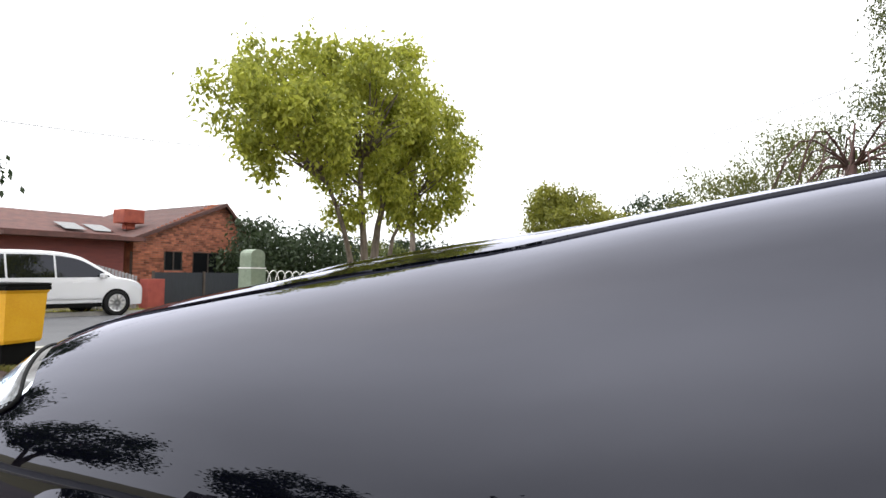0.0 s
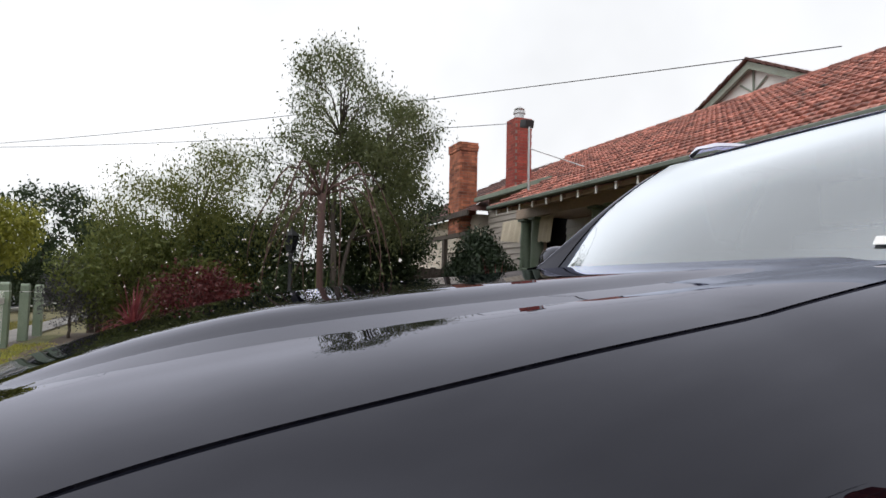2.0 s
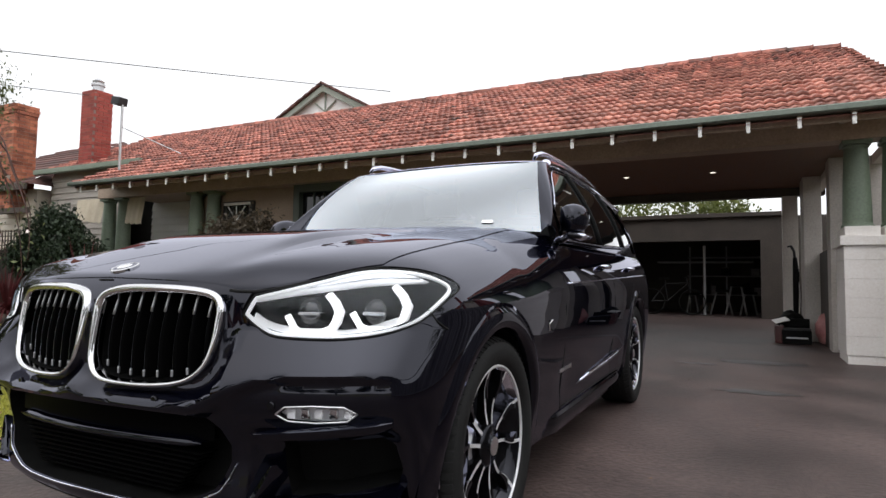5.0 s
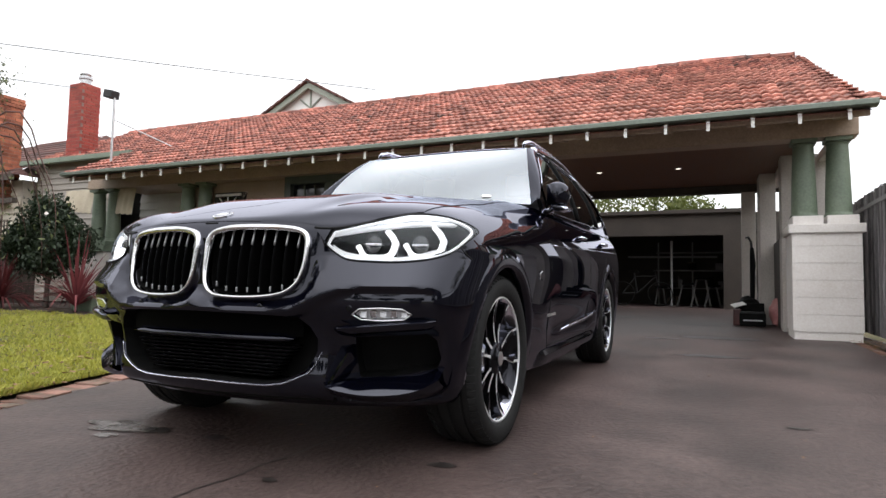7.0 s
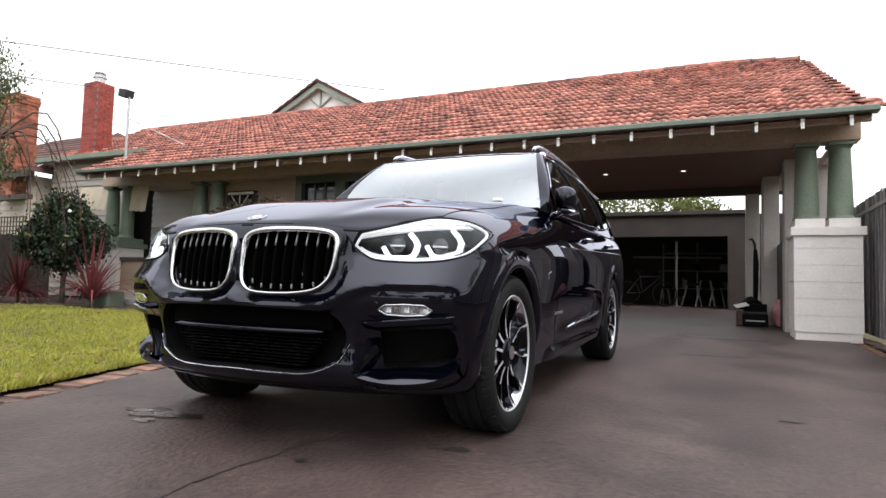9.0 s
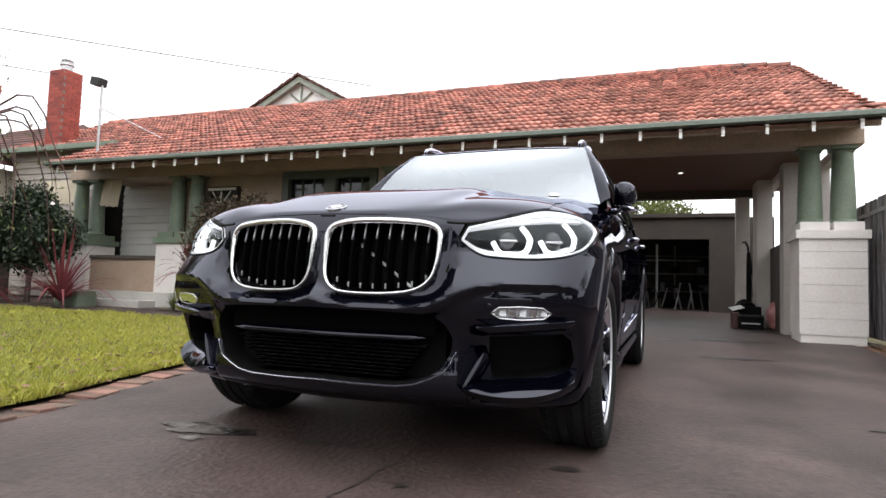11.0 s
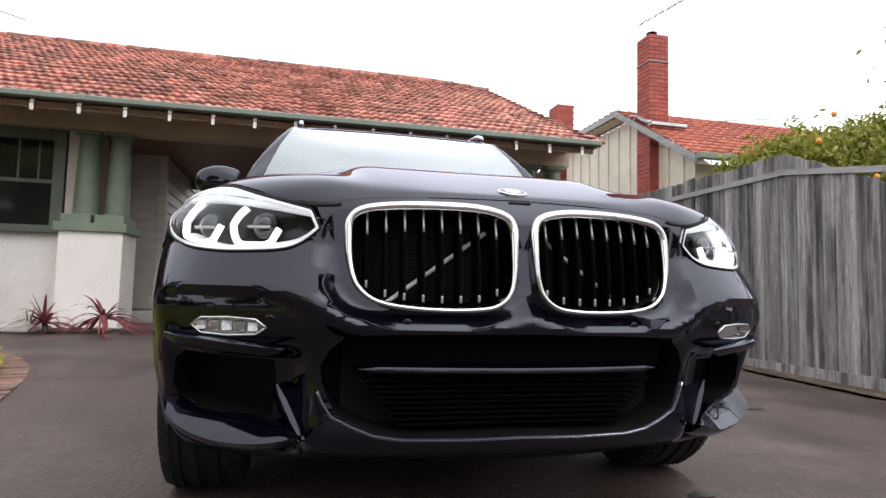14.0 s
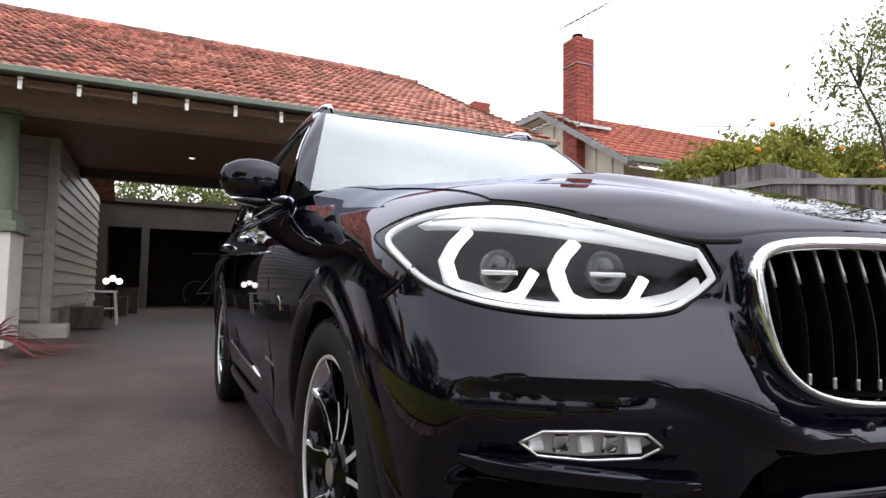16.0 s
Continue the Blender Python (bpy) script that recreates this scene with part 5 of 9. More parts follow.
part("screen_sticker", bm, M["white"], ws, "small white windscreen sticker")
part("cowl_panel", box(-0.66, 0.66, 1.64, 1.80, 1.12, 1.155, 0.01), M["plastic"], car)
for x0, x1 in ((-0.55, 0.05), (0.10, 0.62)):
    part("wiper", tube([(x0, 1.70, 1.160), ((x0 + x1) / 2, 1.685, 1.163), (x1, 1.71, 1.161)], 0.008, 6), M["plastic"], car)
# roof
roof_rise = smooth_keys([(0.0, 1.652), (0.04, 1.666), (0.12, 1.684), (0.26, 1.698), (0.55, 1.705), (1.2, 1.69), (1.8, 1.635), (2.1, 1.585)])
bm = bmesh.new()
rows = []
for j in range(25):
    row = []
    for i in range(21):
        u = -1 + i / 10
        y0 = 2.418 - 0.14 * u * u
        y = y0 + (4.43 - y0) * (j / 24) ** 1.6
        w = 0.640 - 0.06 * max(0, (y - 3.4) / 1.0)
        row.append(bm.verts.new((w * u, y, roof_rise(y - y0) - 0.044 * u * u - 0.012 * abs(u) ** 8)))
    rows.append(row)
for a, b in zip(rows, rows[1:]):
    for i in range(20):
        bm.faces.new((a[i], a[i + 1], b[i + 1], b[i]))
bmesh.ops.solidify(bm, geom=bm.faces[:], thickness=0.02)
part("roof_panel", bm, M["paint"], car, smooth=True)
glass_top = smooth_keys([(1.80, 1.18), (2.05, 1.375), (2.35, 1.555), (2.6, 1.605), (3.2, 1.62), (3.8, 1.585), (4.25, 1.50)])
belt = smooth_keys([(1.75, 1.13), (2.4, 1.135), (3.2, 1.15), (3.9, 1.18), (4.3, 1.25)])


def side_point(s, y, z):
    """A point of the tumbled-home side glass plane."""
    f = (z - 1.12) / 0.50
    return Vector((s * (0.865 - 0.235 * f + 0.035 * math.sin(math.pi * min(1, max(0, f)))) * (1 - 0.02 * max(0, y - 3.4)), y, z))


for s in (1, -1):
    for name, y0, y1 in (("front_side_window", 1.98, 2.80), ("rear_side_window", 2.90, 3.66), ("quarter_window", 3.73, 4.12)):
        bm = bmesh.new()
        rows = []
        for k in range(17):
            y = y0 + (y1 - y0) * k / 16
            zt = glass_top(y) - 0.02
            zb = belt(y) + 0.012
            if name == "quarter_window":
                zt = zb + (zt - zb) * (1 - (k / 16) ** 2.2 * 0.9)
            rows.append([bm.verts.new(side_point(s, y, zb + (zt - zb) * j / 6)) for j in range(7)])
        for a, b in zip(rows, rows[1:]):
            for i in range(6):
                bm.faces.new((a[i], a[i + 1], b[i + 1], b[i]) if s < 0 else (b[i], b[i + 1], a[i + 1], a[i]))
        part(name, bm, M["tint"], car, "dark tinted side glass", smooth=True)
    # side frame behind the glass: pillars and cant rail in one pressing
    bm = bmesh.new()
    rows = []
    for k in range(50):
        y = 1.76 + 2.66 * k / 49
        zb, zt = top_z(0.80, y) - 0.03, (glass_top(y) + 0.012)
        zt = max(zt, zb + 0.02)
        rows.append([bm.verts.new(side_point(s, y, zb + (zt - zb) * j / 8) - Vector((s * 0.008, 0, 0))) for j in range(9)])
    for a, b in zip(rows, rows[1:]):
        for i in range(8):
            bm.faces.new((a[i], a[i + 1], b[i + 1], b[i]) if s < 0 else (b[i], b[i + 1], a[i + 1], a[i]))
    part("side_frame", bm, M["gloss"], car, smooth=True)
    # A-pillar: a broad rounded band between the windscreen and the side glass
    bm = bmesh.new()
    rows = []
    for k in range(21):
        v = k / 20
        p0 = screen_point(s * 0.985, v)
        y = 1.79 + 0.67 * v
        p1 = side_point(s, y, glass_top(y) + 0.004)
        out = Vector((s * 0.6, -0.35, 0.7)).normalized()
        rows.append([bm.verts.new(p0.lerp(p1, i / 7) + out * (0.003 + 0.020 * math.sin(math.pi * i / 7) ** 0.7)) for i in range(8)])
    for a, b in zip(rows, rows[1:]):
        for i in range(7):
            bm.faces.new((a[i], a[i + 1], b[i + 1], b[i]) if s > 0 else (b[i], b[i + 1], a[i + 1], a[i]))
    part("windscreen_pillar", bm, M["paint"], car, smooth=True)
    pts = []
    for k in range(30):
        y = 2.40 + 2.0 * k / 29
        pts.append(side_point(s, y, glass_top(y) + 0.018) + Vector((-s * 0.022, 0, 0.012)))
    bm = bmesh.new()
    add_tube(bm, pts, [0.030] + [0.036] * 29, 12)
    part("roof_pillar", bm, M["paint"], car, smooth=True)
    strip([side_point(s, y, glass_top(y) - 0.012) + Vector((s * 0.006, 0, 0)) for y in [1.95 + 0.06 * i for i in range(39)]], 0.004, M["gloss"], car, "window_trim")
    strip([side_point(s, y, belt(y)) + Vector((s * 0.008, 0, 0)) for y in [1.90 + 0.06 * i for i in range(39)]], 0.005, M["gloss"], car, "window_trim", 8)
    for y in (2.85, 3.70):
        bm = bmesh.new()
        add_tube(bm, [side_point(s, y + 0.02 * (1 - j / 6), belt(y) + (glass_top(y) - belt(y)) * j / 6) for j in range(7)], 0.018, 8)
        part("door_pillar", bm, M["plastic"], car, smooth=True)
    # D-pillar and tail
    bm = bmesh.new()
    rows = []
    for k in range(12):
        f = k / 11
        y0 = 4.02 + 0.30 * (1 - f)
        zz = 1.15 + 0.47 * f
        rows.append([bm.verts.new(side_point(s, y0, zz) + Vector((s * 0.004, 0, 0))), bm.verts.new(side_point(s, y0 + 0.12, zz) + Vector((-s * 0.005, 0, 0))), bm.verts.new(Vector((s * 0.55, 4.60 - 0.18 * f, zz)))])
    for a, b in zip(rows, rows[1:]):
        for i in range(2):
            bm.faces.new((a[i], a[i + 1], b[i + 1], b[i]) if s > 0 else (b[i], b[i + 1], a[i + 1], a[i]))
    part("rear_pillar", bm, M["paint"], car, smooth=True)
    # roof rail
    pts = [(s * 0.578, 2.36, 1.640), (s * 0.580, 2.40, 1.672), (s * 0.582, 2.50, 1.697)] + [(s * 0.582, 2.6 + 0.15 * i, roof_z(2.6 + 0.15 * i) + 0.010) for i in range(11)] + [(s * 0.575, 4.22, 1.61)]
    part("roof_rail", tube(pts, [0.009, 0.013, 0.015] + [0.015] * 11 + [0.008], 8), M["rail_black"], car, "black roof rail", smooth=True)
    # side lamps of detail: seams, handles, sill
    def side(y, z, l=0.0):
        return Vector((s * (flank_x(y, z) + l), y, z))
    strip([side(1.80, 1.10), side(1.76, 1.03), side(1.70, 0.93), side(1.685, 0.8), side(1.68, 0.6), side(1.68, 0.42), side(1.70, 0.33)], 0.0022)
    strip([side(2.86, z) for z in (1.11, 1.0, 0.9, 0.8, 0.7, 0.55, 0.42, 0.33)], 0.0022)
    strip([side(y, z) for y, z in ((3.72, 1.13), (3.70, 1.0), (3.60, 0.88), (3.40, 0.76), (3.30, 0.62), (3.27, 0.45), (3.24, 0.33))], 0.0022)
    strip([side(y, 0.34) for y in [1.70 + 0.12 * i for i in range(13)]], 0.0035)
    # skin crease catching light
    strip([side(y, 0.905 + 0.02 * (y - 1.5)) + Vector((s * 0.001, 0, 0)) for y in [1.75 + 0.1 * i for i in range(26)]], 0.005, M["paint"], car, "crease", 6)
    for y in (2.62, 3.52):
        bm = bmesh.new()
        p = side(y, 1.0)
        add_tube(bm, [p + Vector((s * 0.002, -0.10, 0)), p + Vector((s * 0.03, -0.075, 0.002)), p + Vector((s * 0.034, 0.0, 0.004)), p + Vector((s * 0.03, 0.075, 0.006)), p + Vector((s * 0.002, 0.10, 0.006))], [0.010, 0.014, 0.014, 0.014, 0.010], 8)
        part("door_handle", bm, M["paint"], car, smooth=True)
    bm = bmesh.new()
    rows = []
    for k in range(31):
        y = 1.36 + 1.95 * k / 30
        e = 0.06 * (1 - ease(min(k, 30 - k) / 4))
        rows.append([bm.verts.new((s * (flank(0.33) + 0.003 - e * 0.5), y, 0.325)), bm.verts.new((s * (0.935 - e), y, 0.295)), bm.verts.new((s * (0.925 - e), y, 0.245)), bm.verts.new((s * (0.85 - e), y, 0.215))])
    for a, b in zip(rows, rows[1:]):
        for i in range(3):
            bm.faces.new((a[i], a[i + 1], b[i + 1], b[i]) if s > 0 else (b[i], b[i + 1], a[i + 1], a[i]))
    part("side_sill", bm, M["gloss"], car, "gloss black side sill", smooth=True)
    # sculpted lower door blade
    bm = bmesh.new()
    add_tube(bm, [side(2.0, 0.40, -0.004), side(2.3, 0.418, 0.003), side(2.7, 0.43, 0.006), side(3.0, 0.45, 0.004), side(3.2, 0.48, -0.004)], [0.004, 0.012, 0.016, 0.014, 0.004], 10)
    part("door_blade", bm, M["paint"], car, smooth=True)
    # wing vent
    bm = bmesh.new()
    add_box(bm, -0.004, 0.003, -0.032, 0.032, -0.016, 0.016, 0.002, Matrix.Translation(side(1.44, 0.735)) @ pose(0, 0, 0, -18, 0, 0))
    wv = part("wing_vent", bm, M["gloss"], car)
    part("vent_trim", tube([side(1.41, 0.715, 0.003), side(1.405, 0.745, 0.003), side(1.455, 0.758, 0.003)], 0.0025, 6), M["satin"], wv)
    for k, (w, h) in enumerate(((0.010, 0.014), (0.013, 0.018), (0.008, 0.014), (0.004, 0.018), (0.010, 0.014), (0.012, 0.014), (0.012, 0.018), (0.012, 0.018))):
        bm = bmesh.new()
        add_box(bm, -0.001, 0.003, -w, w, -h / 2, h / 2, 0.001, Matrix.Translation(side(1.645 + 0.029 * k, 0.515)))
        part("lettering_bar", bm, M["satin"], car)
    # bumper seam to the arch
    strip([skin(s * 0.905, 0.85, 0.0005), skin(s * 0.925, 0.812, 0.0005), skin(s * 0.9395, 0.79, 0.0005)], 0.003)
    # arch flares
    for y in (0.87, 3.734):
        # raised flare round the arch
        bm = bmesh.new()
        rows = []
        for k in range(41):
            a = math.pi * (-0.04 + 1.08 * k / 40)
            e = ease(min(k, 40 - k) / 5)
            row = []
            for r, lift in ((0.398, -0.030), (0.400, 0.004), (0.408, 0.010 * e), (0.432, 0.013 * e), (0.456, 0.009 * e), (0.474, 0.002 * e), (0.486, -0.004)):
                yy, zz = y - r * math.cos(a), 0.365 + r * math.sin(a)
                zc = max(0.245, min(zz, 0.80))
                fx = flank_x(yy, zc) if yy > 0.68 else min(flank_x(0.7, zc), flank(zc) * (1 - (max(0, 1 - (yy - nose(zc)) / LC)) ** blunt(zc)) ** (1 / PA))
                row.append(bm.verts.new((s * (fx + lift), yy, zz)))
            rows.append(row)
        for a, b in zip(rows, rows[1:]):
            for i in range(6):
                f = (a[i], b[i], b[i + 1], a[i + 1])
                bm.faces.new(f if s > 0 else f[::-1])
        bmesh.ops.recalc_face_normals(bm, faces=bm.faces)
        part("arch_flare", bm, M["paint"], car, "raised glossy wheel arch flare", smooth=True)
    # door mirror: spread on one side of the car, folded back on the other
    fold = 62 if s > 0 else 0
    at = (Matrix.Translation((0.885, 1.90, 1.232)) if s > 0 else Matrix.Translation((-0.885, 1.98, 1.205))) @ pose(0, 0, 0, 0, 0, fold)
    bm = bmesh.new()
    prof = []
    for i in range(15):
        f = i / 14
        k = math.sin(math.pi * min(1.0, 0.16 + 0.84 * f)) ** 0.38 if f < 1 else 0.12
        hw, d = (0.080 if s > 0 else 0.088) * max(k, 0.10), 0.070 * max(k, 0.10)
        prof.append([bm.verts.new(at @ Vector((s * (0.195 if s > 0 else 0.230) * f, 0.03 * f + d * math.cos(a) * (0.5 if math.cos(a) > 0 else 1.0), 0.008 * f + hw * (abs(math.sin(a)) ** 0.7) * (1 if math.sin(a) >= 0 else -0.92)))) for a in [2 * math.pi * j / 24 for j in range(24)]])
    for a, b in zip(prof, prof[1:]):
        for i in range(24):
            bm.faces.new((a[i], a[(i + 1) % 24], b[(i + 1) % 24], b[i]))
    bm.faces.new(prof[0])
    bm.faces.new(prof[-1][::-1])
    bmesh.ops.recalc_face_normals(bm, faces=bm.faces)
    mir = part("door_mirror", bm, M["paint"], car, "black body-coloured door mirror" + (" folded back" if s > 0 else ""), smooth=True)
    part("mirror_arm", tube([Vector((s * 0.83, 1.93, 1.125)), Vector((s * 0.87, 1.92, 1.128)), at @ Vector((s * 0.06, 0.0, -0.075))], [0.024, 0.020, 0.016], 8), M["gloss"], mir, smooth=True)
    part("mirror_base", tube([at @ Vector((s * 0.01, -0.015, -0.080)), at @ Vector((s * 0.09, -0.025, -0.088)), at @ Vector((s * 0.18, -0.01, -0.080))], [0.018, 0.022, 0.014], 10), M["gloss"], mir, smooth=True)
    bm = bmesh.new()
    add_box(bm, -0.09, 0.09, -0.002, 0.002, -0.065, 0.065, 0.0015, at @ Matrix.Translation((s * 0.115, 0.048, 0.002)))
    part("mirror_glass", bm, M["chrome"], mir)
# tail
bm = bmesh.new()
add_box(bm, -0.56, 0.56, 4.40, 4.44, 1.15, 1.58, 0.01)
part("rear_window", bm, M["tint"], car)
part("roof_spoiler", box(-0.55, 0.55, 4.30, 4.52, 1.575, 1.60, 0.01), M["paint"], car)
# cabin
part("dashboard", box(-0.70, 0.70, 1.95, 2.25, 1.00, 1.13, 0.05), M["plastic"], car)
for x in (-0.37, 0.37):
    st = part("front_seat", box(x - 0.25, x + 0.25, 2.95, 3.12, 0.75, 1.36, 0.06), M["seat"], car, "pale leather front seat")
    part("headrest", box(x - 0.13, x + 0.13, 2.98, 3.08, 1.38, 1.56, 0.04), M["seat"], st)
part("rear_bench", box(-0.62, 0.62, 3.85, 4.05, 0.8, 1.38, 0.06), M["plastic"], car)
wheel_ring = bmesh.new()
add_tube(wheel_ring, [(0.37 + 0.185 * math.cos(a), 2.42 - 0.07 * math.sin(a), 1.08 + 0.17 * math.sin(a)) for a in [2 * math.pi * i / 28 for i in range(28)]], 0.015, 8, True)
part("steering_wheel", wheel_ring, M["plastic"], car, smooth=True)


# ---- wheels: built once facing +x ----
def make_wheel():
    w = part("wheel", bmesh.new(), M["rubber"], car, "wide tyre on a two-tone ten-spoke alloy wheel")
    bm = bmesh.new()
    half_p = [(0.273, 0.100), (0.279, 0.112), (0.293, 0.120), (0.318, 0.124), (0.339, 0.121), (0.353, 0.110), (0.360, 0.098)]
    grooves = [(0.362, 0.090), (0.3645, 0.062), (0.3645, 0.060), (0.357, 0.058), (0.357, 0.050), (0.3652, 0.048), (0.366, 0.012), (0.358, 0.010)]
    pr = [(r, x) for r, x in half_p] + grooves
    full = [(r, x) for r, x in pr] + [(r, -x) for r, x in reversed(pr)]
    n = 96
    rings = []
    for r, x in full:
        rings.append([bm.verts.new((x, r * math.cos(2 * math.pi * i / n), r * math.sin(2 * math.pi * i / n))) for i in range(n)])
    for a, b in zip(rings, rings[1:]):
        for i in range(n):
            bm.faces.new((a[i], b[i], b[(i + 1) % n], a[(i + 1) % n]))
    part("tyre", bm, M["rubber"], w, smooth=True).data.set_sharp_from_angle(angle=radians(35))
    # shoulder blocks of the tread
    bm = bmesh.new()
    for i in range(72):
        a = 2 * math.pi * i / 72
        for sx in (1, -1):
            add_box(bm, -0.017, 0.017, -0.0095, 0.0095, -0.003, 0.0025, 0, Matrix.Rotation(a, 4, "X") @ pose(sx * 0.099, 0, 0.3595, 0, sx * 24, 0))
    tb = part("tread_block", bm, M["rubber"], w)
    tb["kind"] = "stuff"
    bm = bmesh.new()
    add_lathe(bm, [(0.245, -0.11), (0.252, -0.09), (0.235, -0.05), (0.228, 0.02), (0.242, 0.07), (0.262, 0.098), (0.275, 0.104), (0.275, 0.098), (0.20, 0.02), (0.02, 0.015)], 64, axis="x")
    bm.faces.ensure_lookup_table()
    part("rim_barrel", bm, M["gloss"], w, smooth=True)
    bm = bmesh.new()
    add_tube(bm, [(0.102, 0.268 * math.cos(a), 0.268 * math.sin(a)) for a in [2 * math.pi * i / 72 for i in range(72)]], 0.0055, 8, True)
    part("rim_edge", bm, M["machined"], w, "machined silver rim edge", smooth=True)
    for i in range(10):
        pair, side_ = i // 2, (1 if i % 2 else -1)
        a0 = 2 * math.pi * pair / 5 + 0.15
        lateral = smooth_keys([(0.045, 0.014), (0.10, 0.027), (0.165, 0.046), (0.190, 0.060), (0.215, 0.073), (0.266, 0.082)])
        bm = bmesh.new()
        rows = []
        for k in range(15):
            f = k / 14
            r = 0.045 + 0.221 * f
            ang = a0 + side_ * math.atan(lateral(r) / r)
            wd = 0.0062 + 0.0020 * ease((0.15 - f) / 0.15)
            dish = 0.086 + 0.015 * f - 0.020 * math.sin(math.pi * f)
            c, sn = math.cos(ang), math.sin(ang)
            rows.append([bm.verts.new((x, r * c - t * sn, r * sn + t * c)) for t, x in ((-wd * 1.9, dish - 0.05), (-wd * 1.15, dish - 0.006), (-wd, dish), (wd, dish), (wd * 1.15, dish - 0.006), (wd * 1.9, dish - 0.05))])
        for a, b in zip(rows, rows[1:]):
            for j in range(5):
                f = bm.faces.new((a[j], a[j + 1], b[j + 1], b[j]))
                f.material_index = 0 if j == 2 else 1
        sp = part("spoke", bm, [M["machined"], M["gloss"]], w, "black spoke with a machined silver face")
        # inner blade of the spoke, broadening into a foot at the rim
        bm = bmesh.new()
        rows = []
        for k in range(7):
            f = k / 6
            r = 0.160 + 0.106 * f
            out = lateral(r) + 0.002
            inn = out - 0.012 - 0.026 * ease((f - 0.25) / 0.75)
            x = 0.080 + 0.014 * f
            ring = []
            for lt, dx in ((out, -0.03), (out, 0.0), (inn, 0.0), (inn, -0.03)):
                ang = a0 + side_ * math.atan(lt / r)
                ring.append(bm.verts.new((x + dx, r * math.cos(ang), r * math.sin(ang))))
            rows.append(ring)
        for a, b in zip(rows, rows[1:]):
            for j in range(3):
                bm.faces.new((a[j], a[j + 1], b[j + 1], b[j]))
        bmesh.ops.recalc_face_normals(bm, faces=bm.faces)
        part("spoke_foot", bm, M["gloss"], sp)
    bm = bmesh.new()
    add_lathe(bm, [(0.072, 0.04), (0.072, 0.082), (0.064, 0.090), (0.036, 0.092), (0.034, 0.098), (0.028, 0.100)], 40, axis="x")
    hb = part("hub", bm, M["gloss"], w, smooth=True)
    bm = bmesh.new()
    add_lathe(bm, [(0.031, 0.098), (0.031, 0.1025), (0.026, 0.104)], 32, axis="x")
    part("hub_cap", bm, M["satin"], hb)
    for i in range(5):
        a = 2 * math.pi * i / 5 + 0.15
        bm = bmesh.new()
        add_lathe(bm, [(0.008, 0.06), (0.008, 0.086), (0.004, 0.09)], 8, Matrix.Translation((0, 0.053 * math.cos(a), 0.053 * math.sin(a))), axis="x")
        part("wheel_bolt", bm, M["satin"], hb)
    bm = bmesh.new()
    add_lathe(bm, [(0.175, 0.005), (0.175, 0.03), (0.10, 0.032), (0.08, 0.05)], 48, axis="x")
    part("brake_disc", bm, M["metal"], w, smooth=False)
    bm = bmesh.new()
    add_box(bm, -0.02, 0.055, -0.19, -0.10, -0.08, 0.08, 0.02)
    part("brake_caliper", bm, M["gloss"], w)
    return w


first = make_wheel()
first.matrix_basis = pose(0.823, 0.87, 0.366)
for x, y, rz, spin in ((0.823, 3.734, 0, 24), (-0.823, 0.87, 180, 9), (-0.823, 3.734, 180, 40)):
    copy_thing(first, pose(x, y, 0.366, 0, 0, rz) @ pose(0, 0, 0, spin, 0, 0))


# ---- side fence of grey palings ----
def fence_top(y):
    return 2.0 if y > 3.05 else max(1.12, 2.0 - 0.44 * (3.05 - y))


side_fence = thing("side_fence", "weathered grey hardwood paling fence stepping down to the street", "fence")
rng = random.Random(5)
y = 15.6
i = 0
while y > -2.4:
    w = 0.098 + rng.uniform(-0.006, 0.006)
    t0, t1 = fence_top(y) + rng.uniform(-0.018, 0.018), fence_top(y - w) + rng.uniform(-0.018, 0.018)
    x = 3.60 + (0.014 if i % 2 else 0.0)
    g = rise(3.6, y) + 0.06
    vs = [(x, y, g), (x, y - w - 0.012, g), (x, y - w - 0.012, t1), (x, y, t0), (x + 0.013, y, g), (x + 0.013, y - w - 0.012, g), (x + 0.013, y - w - 0.012, t1), (x + 0.013, y, t0)]
    ob = pydata("paling", vs, [(0, 3, 2, 1), (4, 5, 6, 7), (0, 4, 7, 3), (1, 2, 6, 5), (3, 7, 6, 2), (0, 1, 5, 4)], M["paling"])
    ob.parent = side_fence
    y -= w
    i += 1
for za, zb in ((0.14, 0.19),):
    for a, b in ((15.6, 3.05), (3.05, -2.4)):
        bm = bmesh.new()
        q = [(3.585, a, fence_top(a) - zb), (3.585, b, fence_top(b) - zb), (3.585, b, fence_top(b) - za), (3.585, a, fence_top(a) - za)]
        f = [bm.verts.new(p) for p in q]
        r = [bm.verts.new((p[0] + 0.03, p[1], p[2])) for p in q]
        bm.faces.new(f)
        bm.faces.new(r[::-1])
        for k in range(4):
            bm.faces.new((f[k], r[k], r[(k + 1) % 4], f[(k + 1) % 4]))
        part("capping_rail", bm, M["rail"], side_fence)
part("kick_board", box(3.59, 3.62, -2.4, 15.6, -0.05, 0.15), M["paling"], side_fence)


# ---- planting ----
def quick_mesh(name, verts, quads, material):
    me = bpy.data.meshes.new(name)
    verts, quads = np.asarray(verts, dtype=np.float32), np.asarray(quads, dtype=np.int32)
    me.vertices.add(len(verts))
    me.vertices.foreach_set("co", verts.ravel())
    k = quads.shape[1]
    me.loops.add(quads.size)
    me.loops.foreach_set("vertex_index", quads.ravel())
    me.polygons.add(len(quads))
    me.polygons.foreach_set("loop_start", np.arange(0, quads.size, k, dtype=np.int32))
    me.update(calc_edges=True)
    me.materials.append(material)
    return new(name, me)


